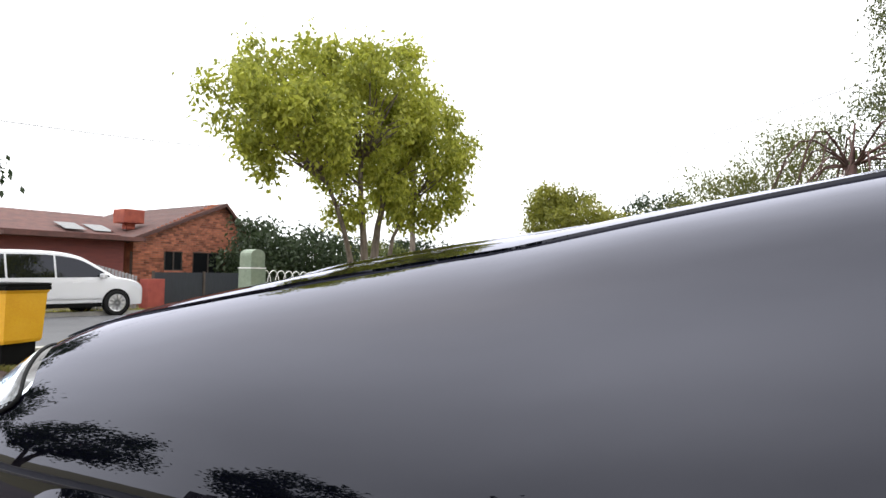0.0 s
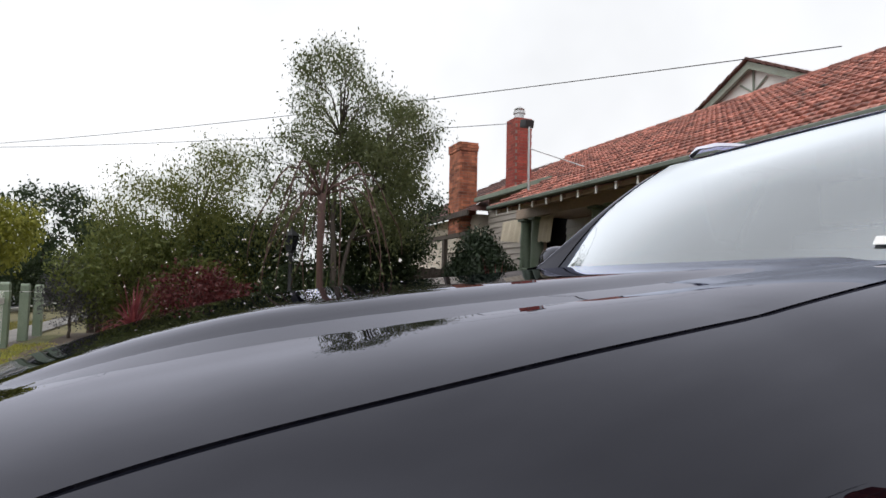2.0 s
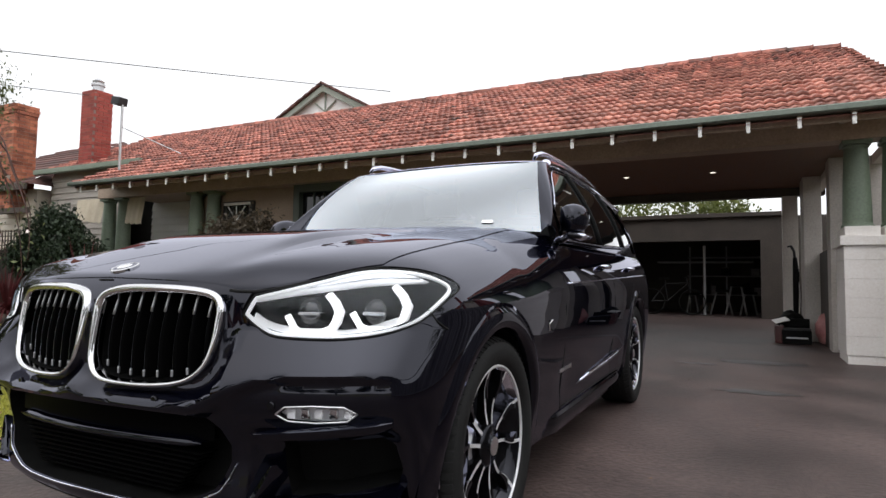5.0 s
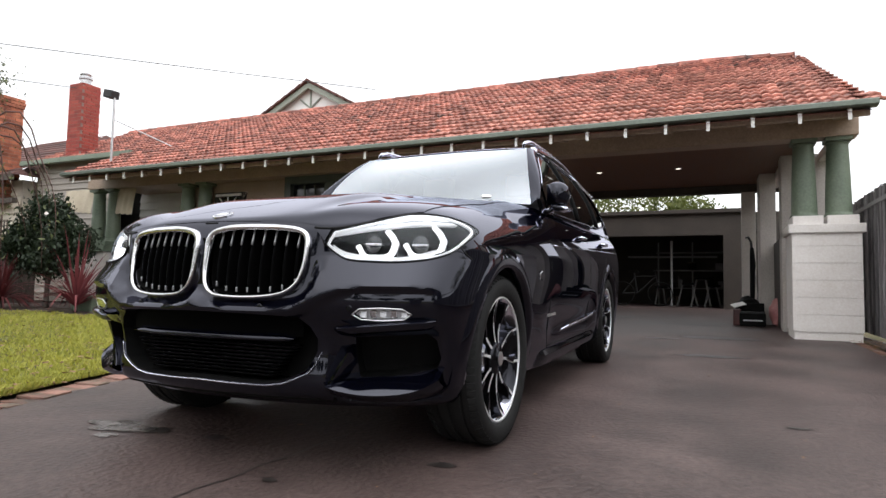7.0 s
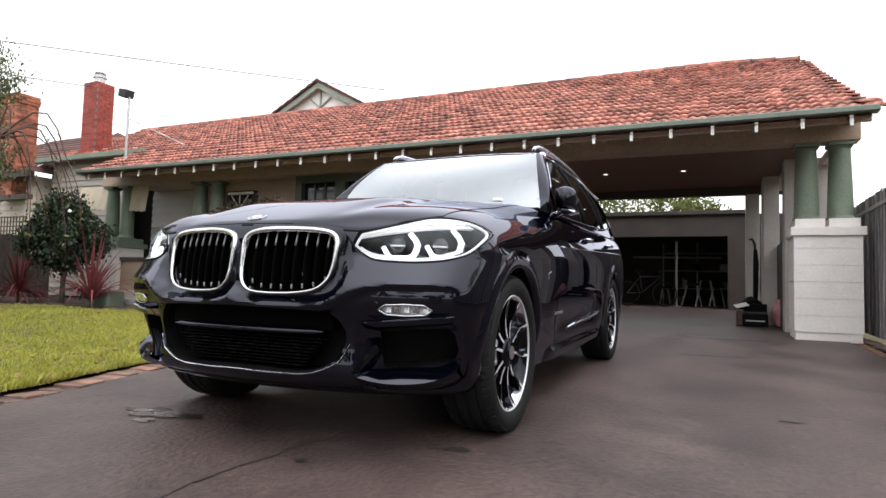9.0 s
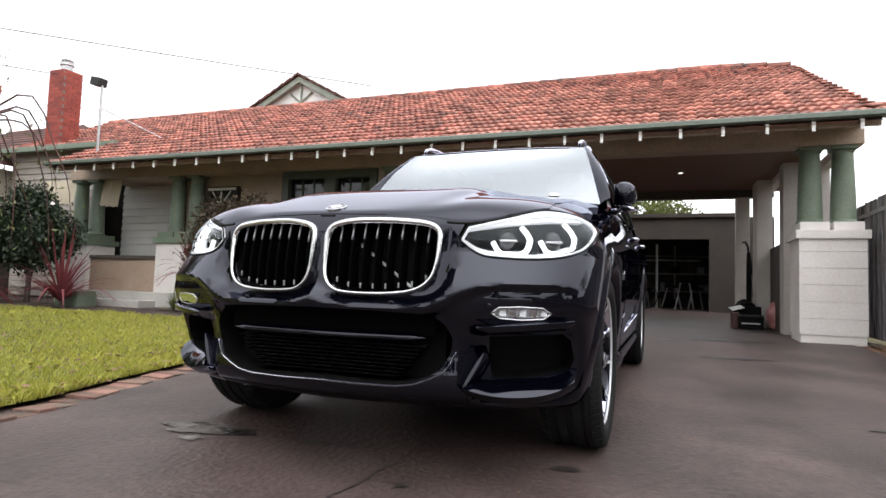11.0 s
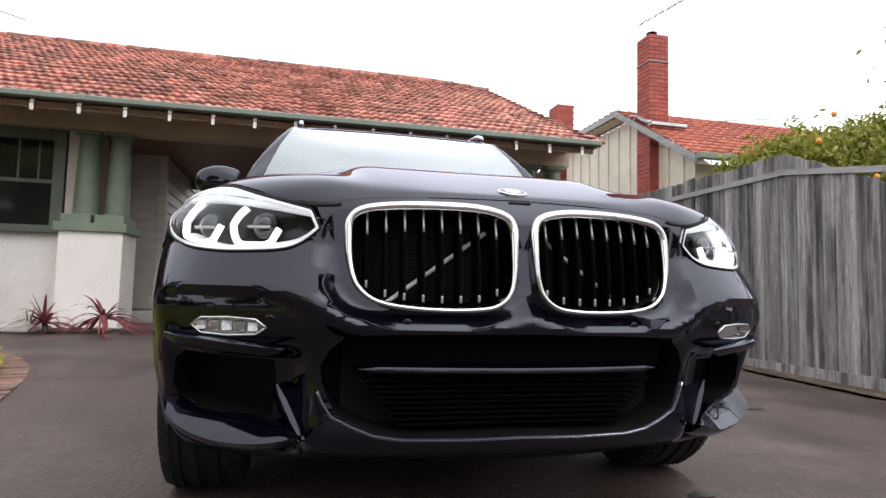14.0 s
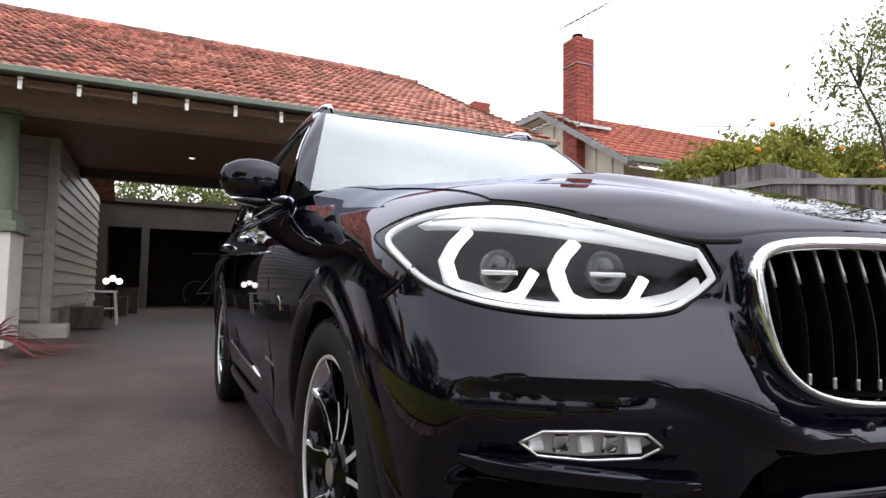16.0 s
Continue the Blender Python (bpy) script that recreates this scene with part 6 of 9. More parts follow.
def leaf_cloud(rng, centres, spread, n, size, droop=0.25, slim=0.45):
    """n folded leaves scattered round clump centres; returns vertices and quads."""
    c = centres[rng.integers(0, len(centres), n)]
    p = c + rng.normal(0, 1, (n, 3)) * spread
    d = rng.normal(0, 1, (n, 3))
    d[:, 2] -= droop * 2
    d /= np.linalg.norm(d, axis=1, keepdims=True)
    s = np.cross(d, rng.normal(0, 1, (n, 3)))
    s /= np.linalg.norm(s, axis=1, keepdims=True) + 1e-6
    ln = size * rng.uniform(0.6, 1.3, (n, 1))
    w = ln * slim
    up = np.cross(d, s) * w * 0.35
    v = np.stack([p, p + d * ln * 0.5 + s * w * 0.5 + up, p + d * ln, p + d * ln * 0.5 - s * w * 0.5 + up], axis=1).reshape(-1, 3)
    q = np.arange(4 * n).reshape(-1, 4)
    return v, q


def clumps(rng, lobes, n, shell=0.55):
    """Clump centres inside a set of ellipsoid lobes, thicker towards the outside."""
    vol = np.array([l[3] * l[4] * l[5] for l in lobes])
    pick = rng.choice(len(lobes), n, p=vol / vol.sum())
    d = rng.normal(0, 1, (n, 3))
    d /= np.linalg.norm(d, axis=1, keepdims=True)
    r = rng.uniform(0, 1, (n, 1)) ** (1 / 3) * (1 - shell) + shell * rng.uniform(0.75, 1.08, (n, 1))
    L = np.array(lobes)[pick]
    return L[:, :3] + d * r * L[:, 3:6]


def plant(name, label, category, base, stems, lobes, n_clump, n_leaf, size, spread, leaf, bark, seed, droop=0.25, slim=0.45, twigs=30, group=""):
    """A woody plant: tapered stems, limbs to the clumps, and a crown of single leaves."""
    rng = np.random.default_rng(seed)
    pr = random.Random(seed)
    root = thing(name, label, category, group, at=pose(*base))
    cs = clumps(rng, lobes, n_clump)
    bm = bmesh.new()
    tips = []
    for (tx, ty, tz), r0, r1 in stems:
        k = 7
        pts = [(tx * (i / k) ** 1.3 + 0.04 * pr.uniform(-1, 1) * tz * (0 < i < k) * 0.5, ty * (i / k) ** 1.3 + 0.04 * pr.uniform(-1, 1) * tz * (0 < i < k) * 0.5, tz * i / k - (0.05 if i == 0 else 0)) for i in range(k + 1)]
        add_tube(bm, pts, [r0 * (1.25 if i == 0 else 1) + (r1 - r0) * i / k for i in range(k + 1)], 10)
        tips += [Vector(p) for p in pts[3:]]
    for i in range(min(twigs, n_clump)):
        c = Vector(cs[i])
        t = min(tips, key=lambda p: (p - c).length + 0.6 * max(0, p.z - c.z + 0.2))
        m = t.lerp(c, 0.5) + Vector((pr.uniform(-1, 1), pr.uniform(-1, 1), pr.uniform(0.1, 1))) * 0.12 * (c - t).length
        r = stems[0][2] * 0.55
        add_tube(bm, [t, m, c], [r, r * 0.6, r * 0.2], 6)
    part("trunk", bm, bark, root, smooth=True)
    v, q = leaf_cloud(rng, cs, spread, n_leaf, size, droop, slim)
    ob = quick_mesh("crown", v, q, leaf)
    ob.parent = root
    return root


L = {}
L["lime"] = leafy("yellow_green_leaves", (0.10, 0.14, 0.016), (0.66, 0.66, 0.10), trans=0.5)
L["autumn"] = leafy("turning_leaves", (0.11, 0.135, 0.018), (0.36, 0.34, 0.05))
L["dark"] = leafy("dark_green_leaves", (0.018, 0.035, 0.014), (0.06, 0.085, 0.032))
L["camellia"] = leafy("glossy_dark_leaves", (0.007, 0.016, 0.006), (0.030, 0.050, 0.020), trans=0.10)
L["mid"] = leafy("mid_green_leaves", (0.06, 0.085, 0.02), (0.21, 0.23, 0.06))
L["grey"] = leafy("grey_green_leaves", (0.055, 0.072, 0.028), (0.20, 0.22, 0.085), trans=0.35)
L["olive"] = leafy("olive_leaves", (0.07, 0.088, 0.022), (0.26, 0.27, 0.075), trans=0.5)
L["red"] = leafy("dark_red_leaves", (0.055, 0.012, 0.014), (0.17, 0.035, 0.035))
L["cordyline"] = leafy("red_strap_leaves", (0.10, 0.022, 0.03), (0.34, 0.09, 0.095))
L["citrus"] = leafy("citrus_leaves", (0.08, 0.10, 0.012), (0.36, 0.35, 0.05))
L["strap"] = leafy("green_strap_leaves", (0.05, 0.08, 0.018), (0.19, 0.22, 0.06))
L["bloom"] = plain("pale_blossom", (0.75, 0.66, 0.64), 0.6)

plant("street_tree", "yellow-green broad street tree on the grass verge", "tree", (-8.9, -7.0, -0.12),
      [((-0.5, 0.0, 3.2), 0.13, 0.05), ((1.4, 0.1, 3.0), 0.09, 0.035), ((0.5, 0.2, 3.6), 0.11, 0.045), ((-1.5, 0.0, 2.9), 0.08, 0.03)],
      [(0.26, 0.0, 4.6, 1.72, 1.6, 1.45), (2.25, 0.2, 3.8, 1.2, 1.2, 1.0), (-1.65, 0.0, 4.1, 1.38, 1.5, 1.7), (1.22, 0, 5.3, 0.86, 1.0, 0.75), (-0.78, 0, 5.6, 1.03, 1.0, 0.85), (-2.3, 0, 4.3, 0.6, 0.9, 1.0), (3.15, 0.1, 4.1, 0.95, 0.95, 0.85), (2.2, 0.0, 4.85, 1.1, 1.0, 0.85), (0.17, 0, 2.9, 1.12, 1.0, 0.7), (-1.9, 0.1, 2.9, 1.3, 1.0, 0.5)],
      270, 46000, 0.125, 0.15, L["lime"], M["bark"], 11, 0.6, 0.5, twigs=90)
plant("street_tree", "turning yellow street tree farther along the verge", "tree", (-20.8, -6.6, -0.4),
      [((0.2, 0.1, 2.6), 0.14, 0.05), ((-0.8, 0.1, 2.4), 0.09, 0.04), ((0.3, 0.9, 2.2), 0.09, 0.04)],
      [(0, -0.4, 3.4, 1.5, 1.7, 1.3), (0, 1.5, 2.9, 1.2, 1.0, 1.0), (0, -0.9, 4.3, 0.9, 0.9, 0.7), (0, 1.6, 4.0, 0.35, 0.35, 0.9)], 130, 15000, 0.15, 0.18, L["autumn"], M["bark"], 12, 0.5, 0.5, twigs=30)
for i, (x, y, h, w, mt) in enumerate(((-33, -6.5, 6.2, 2.6, "dark"), (-34, -3.2, 4.8, 2.2, "dark"), (-33, -16.8, 3.6, 2.4, "mid"), (-27, -18.5, 3.6, 2.6, "dark"), (-40, -10, 4.6, 3.0, "dark"), (-30, 1.5, 4.2, 2.4, "mid"), (-24, -19.2, 3.2, 2.0, "mid"), (-19.5, -18.8, 3.5, 2.2, "dark"), (-16.8, -19.5, 3.8, 1.8, "dark"))):
    plant("far_tree", "dense dark green tree beyond the street", "tree", (x, y, rise(x, y) - 0.1), [((0, 0, h * 0.5), 0.14, 0.06)],
          [(0, 0, h * 0.58, w * 0.9, w, h * 0.42), (0.3, w * 0.5, h * 0.4, w * 0.6, w * 0.6, h * 0.35), (-0.2, -w * 0.5, h * 0.42, w * 0.6, w * 0.6, h * 0.36), (0, 0.3, h * 0.22, w * 0.8, w * 0.9, h * 0.2)],
          130, 11000, 0.21, 0.25, L[mt], M["bark_dark"], 30 + i, 0.3, 0.5, twigs=10, group="far street trees")
# Trees out of view, added so the paint mirrors something dark.
for i, (x, y, h) in enumerate(((-3.0, -18.0, 6.5), (3.5, -18.5, 7.5), (9.5, -17.8, 6.8), (15.5, -14.0, 7.0), (12.0, -4.0, 5.0))):
    plant("street_tree", "unseen dark leafy tree added to darken the car paint's reflections", "tree", (x, y, rise(x, y) - 0.1), [((0.3, 0, h * 0.55), 0.17, 0.07), ((-0.7, 0.2, h * 0.5), 0.11, 0.05)],
          [(0, 0, h * 0.62, 2.6, 2.3, h * 0.30), (1.6, 0, h * 0.5, 1.6, 1.5, 1.3), (-1.7, 0, h * 0.52, 1.6, 1.5, 1.3)], 130, 6500, 0.24, 0.28, L["dark"], M["bark_dark"], 50 + i, 0.3, 0.5, twigs=30)

# the airy weeping tree and shrubs beside the lawn
plant("garden_tree", "tall airy grey-green tree in the front garden", "tree", (-11.0, 3.0, 0.0),
      [((0.1, 0.1, 4.2), 0.085, 0.03), ((0.1, 0.9, 3.6), 0.06, 0.02), ((0, -0.4, 3.4), 0.05, 0.02)],
      [(0, 0.0, 4.9, 0.85, 0.85, 1.35), (0, 1.1, 4.3, 0.9, 1.0, 1.0), (0, -0.8, 3.3, 0.8, 0.75, 1.1), (0, 1.9, 4.6, 0.5, 0.55, 0.5), (0, 0.7, 3.2, 1.0, 1.2, 1.2), (0.2, 1.5, 2.8, 0.5, 0.5, 1.0)],
      300, 35000, 0.075, 0.16, L["grey"], M["bark_dark"], 21, 0.7, 0.4, twigs=150)
def weeping_tree(base, height, spread, n, seed):
    """A bare grafted standard: a straight stem with thin twigs that arch over and hang down."""
    rng = random.Random(seed)
    nr = np.random.default_rng(seed)
    root = thing("weeping_tree", "small bare weeping tree with pale blossoms on the lawn", "tree", at=pose(*base))
    bark = surf("red_brown_bark", (0.055, 0.028, 0.024), (0.11, 0.055, 0.045), 0.8, 6, 40, 0.5, stretch=(3, 3, 0.6))
    part("trunk", tube([(0, 0, -0.05), (0.01, 0.012, height * 0.35), (-0.012, 0.0, height * 0.7), (0.0, 0.0, height)], [0.040, 0.034, 0.032, 0.045], 10), bark, root, smooth=True)
    bm = bmesh.new()
    ends = []
    for i in range(n):
        a = 2 * math.pi * (i + rng.uniform(-0.4, 0.4)) / n
        r, drop, up = spread * rng.uniform(0.3, 1.0), height * rng.uniform(0.12, 0.62), rng.uniform(0.02, 0.34)
        pts, bend, lean = [], rng.uniform(1.2, 2.4), rng.uniform(-0.25, 0.25)
        for k in range(11):
            f = k / 10
            d = r * (1 - (1 - f) ** bend)
            z = height - 0.02 + up * math.sin(math.pi * min(1, f * 1.9)) - drop * max(0.0, f - 0.25) ** 1.5 / 0.65
            w = 0.03 * math.sin(5 * f + i) + lean * f * f
            pts.append(Vector((d * math.cos(a) - w * math.sin(a), d * math.sin(a) + w * math.cos(a), z)))
        add_tube(bm, pts, [0.011 - 0.0085 * k / 10 for k in range(11)], 5)
        ends += pts[4:]
    tw = part("twig_mass", bm, bark, root, smooth=True)
    tw["kind"] = "stuff"
    v, q = leaf_cloud(nr, np.array([tuple(p) for p in ends]), 0.05, 260, 0.05, 0.8, 0.4)
    lf = quick_mesh("leaves", v, q, L["grey"])
    lf.parent = root
    v, q = leaf_cloud(nr, np.array([tuple(p) for p in ends]), 0.02, 16, 0.05, 0.2, 0.9)
    bl = quick_mesh("blossom", v, q, L["bloom"])
    bl.parent = root
    bl["label"] = "scattered pale blossoms"
    return root


weeping_tree((-4.7, 1.62, 0.04), 2.0, 0.9, 19, 22)
plant("shrub", "pale green feathery shrub", "shrub", (-12.6, 0.4, 0.0), [((0, 0, 2.4), 0.06, 0.03)],
      [(0, -0.8, 2.1, 1.2, 1.1, 1.3), (0, 0.3, 3.1, 1.0, 0.9, 1.1), (0, 0.8, 1.8, 1.1, 1.0, 1.2)], 190, 26000, 0.08, 0.2, L["olive"], M["bark_dark"], 23, 0.6, 0.35, twigs=40)
plant("shrub", "mid-green rounded garden shrub", "shrub", (-12.2, -0.6, 0.0), [((0, 0, 1.2), 0.05, 0.03)],
      [(0, -0.2, 1.3, 1.0, 1.2, 0.9), (0, 0.9, 1.1, 0.8, 0.9, 0.8)], 100, 14000, 0.095, 0.15, L["mid"], M["bark_dark"], 24, 0.4, 0.4, twigs=10)
plant("shrub", "dark evergreen shrub mass behind the garden tree", "shrub", (-12.6, 3.4, 0.0), [((0, 0, 1.6), 0.06, 0.03)],
      [(0, 0, 1.6, 0.8, 1.9, 1.6), (0, 0.9, 1.8, 0.8, 1.0, 1.5), (0, -2.2, 1.2, 0.8, 1.6, 1.2), (1.3, -0.8, 0.7, 0.6, 1.5, 0.7), (0.2, 1.55, 2.75, 0.7, 1.05, 0.95)], 250, 48000, 0.10, 0.18, L["dark"], M["bark_dark"], 25, 0.4, 0.4, twigs=10)
plant("red_shrub", "dark red leaved shrub with small pale flowers", "shrub", (-9.6, 0.5, 0.0), [((0, 0, 0.8), 0.03, 0.02)],
      [(0, -0.05, 0.95, 0.5, 0.55, 0.40), (0, 0.5, 0.7, 0.5, 0.55, 0.42)], 90, 5200, 0.07, 0.12, L["red"], M["bark_dark"], 26, 0.3, 0.5, twigs=25)
plant("round_bush", "clipped grey-purple round bush", "bush", (-12.0, -1.7, 0.0), [((0, 0, 0.6), 0.03, 0.02)], [(0, 0, 0.85, 0.5, 0.5, 0.62)], 60, 4000, 0.045, 0.09,
      leafy("grey_purple_leaves", (0.05, 0.05, 0.055), (0.12, 0.11, 0.12)), M["bark_dark"], 27, 0.2, 0.5, twigs=8)
rngb = np.random.default_rng(77)
cs = clumps(rngb, [(-10.6, 0.6, 1.1, 1.2, 1.6, 0.9), (-10.3, 2.6, 1.4, 0.8, 1.0, 1.0)], 160)
v, q = leaf_cloud(rngb, cs, 0.03, 150, 0.045, 0.0, 0.9)
tagged(quick_mesh("blossom", v, q, L["bloom"]), "scattered small pale blossoms on the shrubs", "flowers", kind="stuff")
plant("camellia", "dense dark glossy shrub beside the porch", "shrub", (-9.95, 5.85, 0.1), [((0.1, 0, 1.2), 0.05, 0.03), ((-0.2, 0.1, 1.1), 0.04, 0.02)],
      [(-0.1, 0, 1.62, 0.60, 0.45, 0.52), (0.35, 0, 1.30, 0.55, 0.45, 0.48), (-0.4, 0, 1.25, 0.55, 0.45, 0.48)], 150, 13500, 0.085, 0.10, L["camellia"], M["bark_dark"], 28, 0.5, 0.5, twigs=12)
plant("window_shrub", "open rounded shrub with dull brown-green leaves below the window", "shrub", (-5.58, 6.30, 0.12), [((0.05, 0, 1.0), 0.03, 0.018), ((-0.3, 0.05, 0.95), 0.022, 0.012), ((0.3, 0, 0.9), 0.022, 0.012)],
      [(0, 0, 1.20, 0.85, 0.6, 0.50), (-0.1, 0, 1.60, 0.60, 0.45, 0.32), (0.35, 0, 0.95, 0.55, 0.45, 0.40), (-0.45, 0, 0.95, 0.45, 0.4, 0.35)], 190, 19000, 0.072, 0.10,
      leafy("dull_leaves", (0.028, 0.026, 0.016), (0.115, 0.08, 0.05)), M["bark_dark"], 29, 0.4, 0.5, twigs=60)


def strappy(name, label, base, n, length, width, leaf, seed, lean=1.0, trunk=0.0):
    """A rosette of long arching strap leaves."""
    rng = random.Random(seed)
    root = thing(name, label, "plant", at=pose(*base))
    if trunk:
        part("trunk", tube([(0, 0, 0), (0.02, 0, trunk * 0.5), (0, 0.02, trunk)], [0.035, 0.03, 0.028], 8), M["bark_dark"], root, smooth=True)
    vs, qs = [], []
    for i in range(n):
        a = rng.uniform(0, 2 * math.pi)
        ln = length * rng.uniform(0.65, 1.15)
        out = rng.uniform(0.15, 1.0) * lean
        w = width * rng.uniform(0.7, 1.2)
        d = Vector((math.cos(a), math.sin(a), 0))
        sd = Vector((-math.sin(a), math.cos(a), 0))
        k0 = len(vs)
        for k in range(6):
            f = k / 5
            p = d * (ln * out * f * 0.9) + Vector((0, 0, max(0.012 + 0.02 * (i % 5), trunk + ln * (f * (1.1 - 0.55 * out) - 0.75 * out * f * f))))
            hw = w * (0.6 + 0.8 * f - 1.35 * f * f)
            vs += [p - sd * hw, p + sd * hw + Vector((0, 0, hw * 0.3))]
        qs += [(k0 + 2 * k, k0 + 2 * k + 1, k0 + 2 * k + 3, k0 + 2 * k + 2) for k in range(5)]
    ob = quick_mesh("leaves", vs, qs, leaf)
    ob.parent = root
    return root


strappy("cordyline", "red-purple cordyline with arching strap leaves", (-6.25, 6.05, 0.12), 72, 1.15, 0.022, L["cordyline"], 1, 1.05, 0.55)
strappy("cordyline", "red-purple cordyline with arching strap leaves", (-4.68, 6.12, 0.12), 84, 1.30, 0.023, L["cordyline"], 2, 0.95, 0.15)
strappy("cordyline", "red-purple cordyline beside the porch step", (-8.95, 5.75, 0.12), 96, 1.60, 0.026, L["cordyline"], 3, 0.95, 0.10)
strappy("cordyline", "dark red cordyline near the fence", (-10.35, 5.25, 0.1), 110, 1.15, 0.026, L["red"], 4, 1.1, 0.2)
strappy("cordyline", "dark red cordyline in the shrub bed", (-9.4, -0.40, 0.0), 110, 0.95, 0.026, L["cordyline"], 5, 1.1, 0.3)
strappy("fallen_frond", "fallen heap of dry reddish strap leaves beside the pier", (-2.75, 6.40, 0.12), 52, 0.60, 0.030, L["cordyline"], 6, 1.9, 0.18)
strappy("fallen_frond", "fallen heap of dry reddish strap leaves beside the pier", (-3.35, 6.35, 0.12), 40, 0.55, 0.028, L["cordyline"], 16, 1.9, 0.12)
strappy("strap_plant", "tuft of green strap leaves", (-4.15, 6.55, 0.12), 40, 0.42, 0.015, L["strap"], 7, 0.9)
strappy("strap_plant", "tuft of green strap leaves", (-3.6, 6.6, 0.12), 26, 0.36, 0.014, L["strap"], 8, 1.1)
strappy("strap_plant", "tall clump of green strap leaves under the garden tree", (-9.9, 2.6, 0.02), 130, 1.45, 0.026, L["strap"], 9, 0.85)
strappy("strap_plant", "clump of green strap leaves near the window shrub", (-5.15, 6.3, 0.12), 50, 0.5, 0.012, L["strap"], 10, 0.8)
strappy("strap_plant", "clump of green strap leaves near the window shrub", (-6.9, 6.3, 0.12), 50, 0.45, 0.012, L["strap"], 15, 0.9)

# citrus over the side fence and a light branch above it
orange_tree = plant("orange_tree", "bushy orange tree with ripe fruit beyond the side fence", "tree", (7.45, 6.0, -0.12), [((0.1, 0, 1.9), 0.09, 0.05), ((-0.9, 0.1, 2.0), 0.06, 0.03), ((1.0, 0, 2.0), 0.06, 0.03)],
      [(-0.2, 0, 2.65, 1.3, 1.1, 0.75), (-1.3, 0, 2.45, 0.85, 0.9, 0.72), (1.3, 0, 2.65, 1.2, 1.0, 0.85), (0.9, 0, 3.2, 0.8, 0.7, 0.45), (2.4, 0, 2.35, 0.8, 0.8, 0.7)], 230, 40000, 0.105, 0.12, L["citrus"], M["bark_dark"], 61, 0.4, 0.45, twigs=25)
M["orange"] = surf("orange_peel", (0.72, 0.22, 0.015), (0.80, 0.30, 0.025), 0.45, 10, 150, 0.3)
po = random.Random(8)
for i in range(18):
    bm = bmesh.new()
    bmesh.ops.create_icosphere(bm, subdivisions=2, radius=0.037)
    f = part("orange", bm, M["orange"], orange_tree, smooth=True)
    f.location = (po.uniform(-1.9, 2.6), po.uniform(-1.25, -0.85), po.uniform(2.15, 3.25))
plant("side_tree", "thin-leaved tree reaching above the side fence", "tree", (9.4, 4.6, 0.0), [((-0.6, 0.1, 3.8), 0.08, 0.03), ((-1.5, 0.2, 3.9), 0.05, 0.015)],
      [(-0.9, 0.2, 4.5, 0.8, 0.7, 0.7), (-1.8, 0.3, 4.2, 0.5, 0.5, 0.45), (0.2, 0, 4.9, 1.0, 0.9, 0.9)], 70, 2600, 0.09, 0.15, L["mid"], M["bark_dark"], 62, 0.4, 0.45, twigs=50)
plant("side_tree", "sparse small-leaved tree far beyond the side fence", "tree", (21.0, 12.0, 0.0), [((0, 0, 5.5), 0.1, 0.03), ((-0.8, 0, 5.2), 0.06, 0.02)],
      [(0, 0, 6.5, 1.5, 1.2, 1.3), (0.8, 0, 5.6, 1.3, 1.0, 1.2)], 60, 2200, 0.16, 0.22, L["grey"], M["bark_dark"], 63, 0.4, 0.4, twigs=50)
plant("far_tree", "leafy tree behind the garage", "tree", (-1.2, 26.0, 0.3), [((0, 0, 2.6), 0.12, 0.05)], [(0, 0, 3.9, 2.4, 1.6, 1.2), (2.0, 0, 3.5, 1.4, 1.2, 0.9)], 80, 5000, 0.2, 0.25, L["mid"], M["bark_dark"], 64, 0.3, 0.5, twigs=10)
plant("shrub", "low green shrub growing behind the garage", "shrub", (2.2, 18.5 + 5.0, 0.3), [((0, 0, 1.0), 0.04, 0.02)], [(0, 0, 1.5, 0.9, 0.8, 1.2)], 30, 1500, 0.12, 0.18, L["mid"], M["bark_dark"], 65, 0.3, 0.5, twigs=6)


# ---- front fence ----
def post_z(x):
    return 1.285 + 0.025 * (x + 2.03)


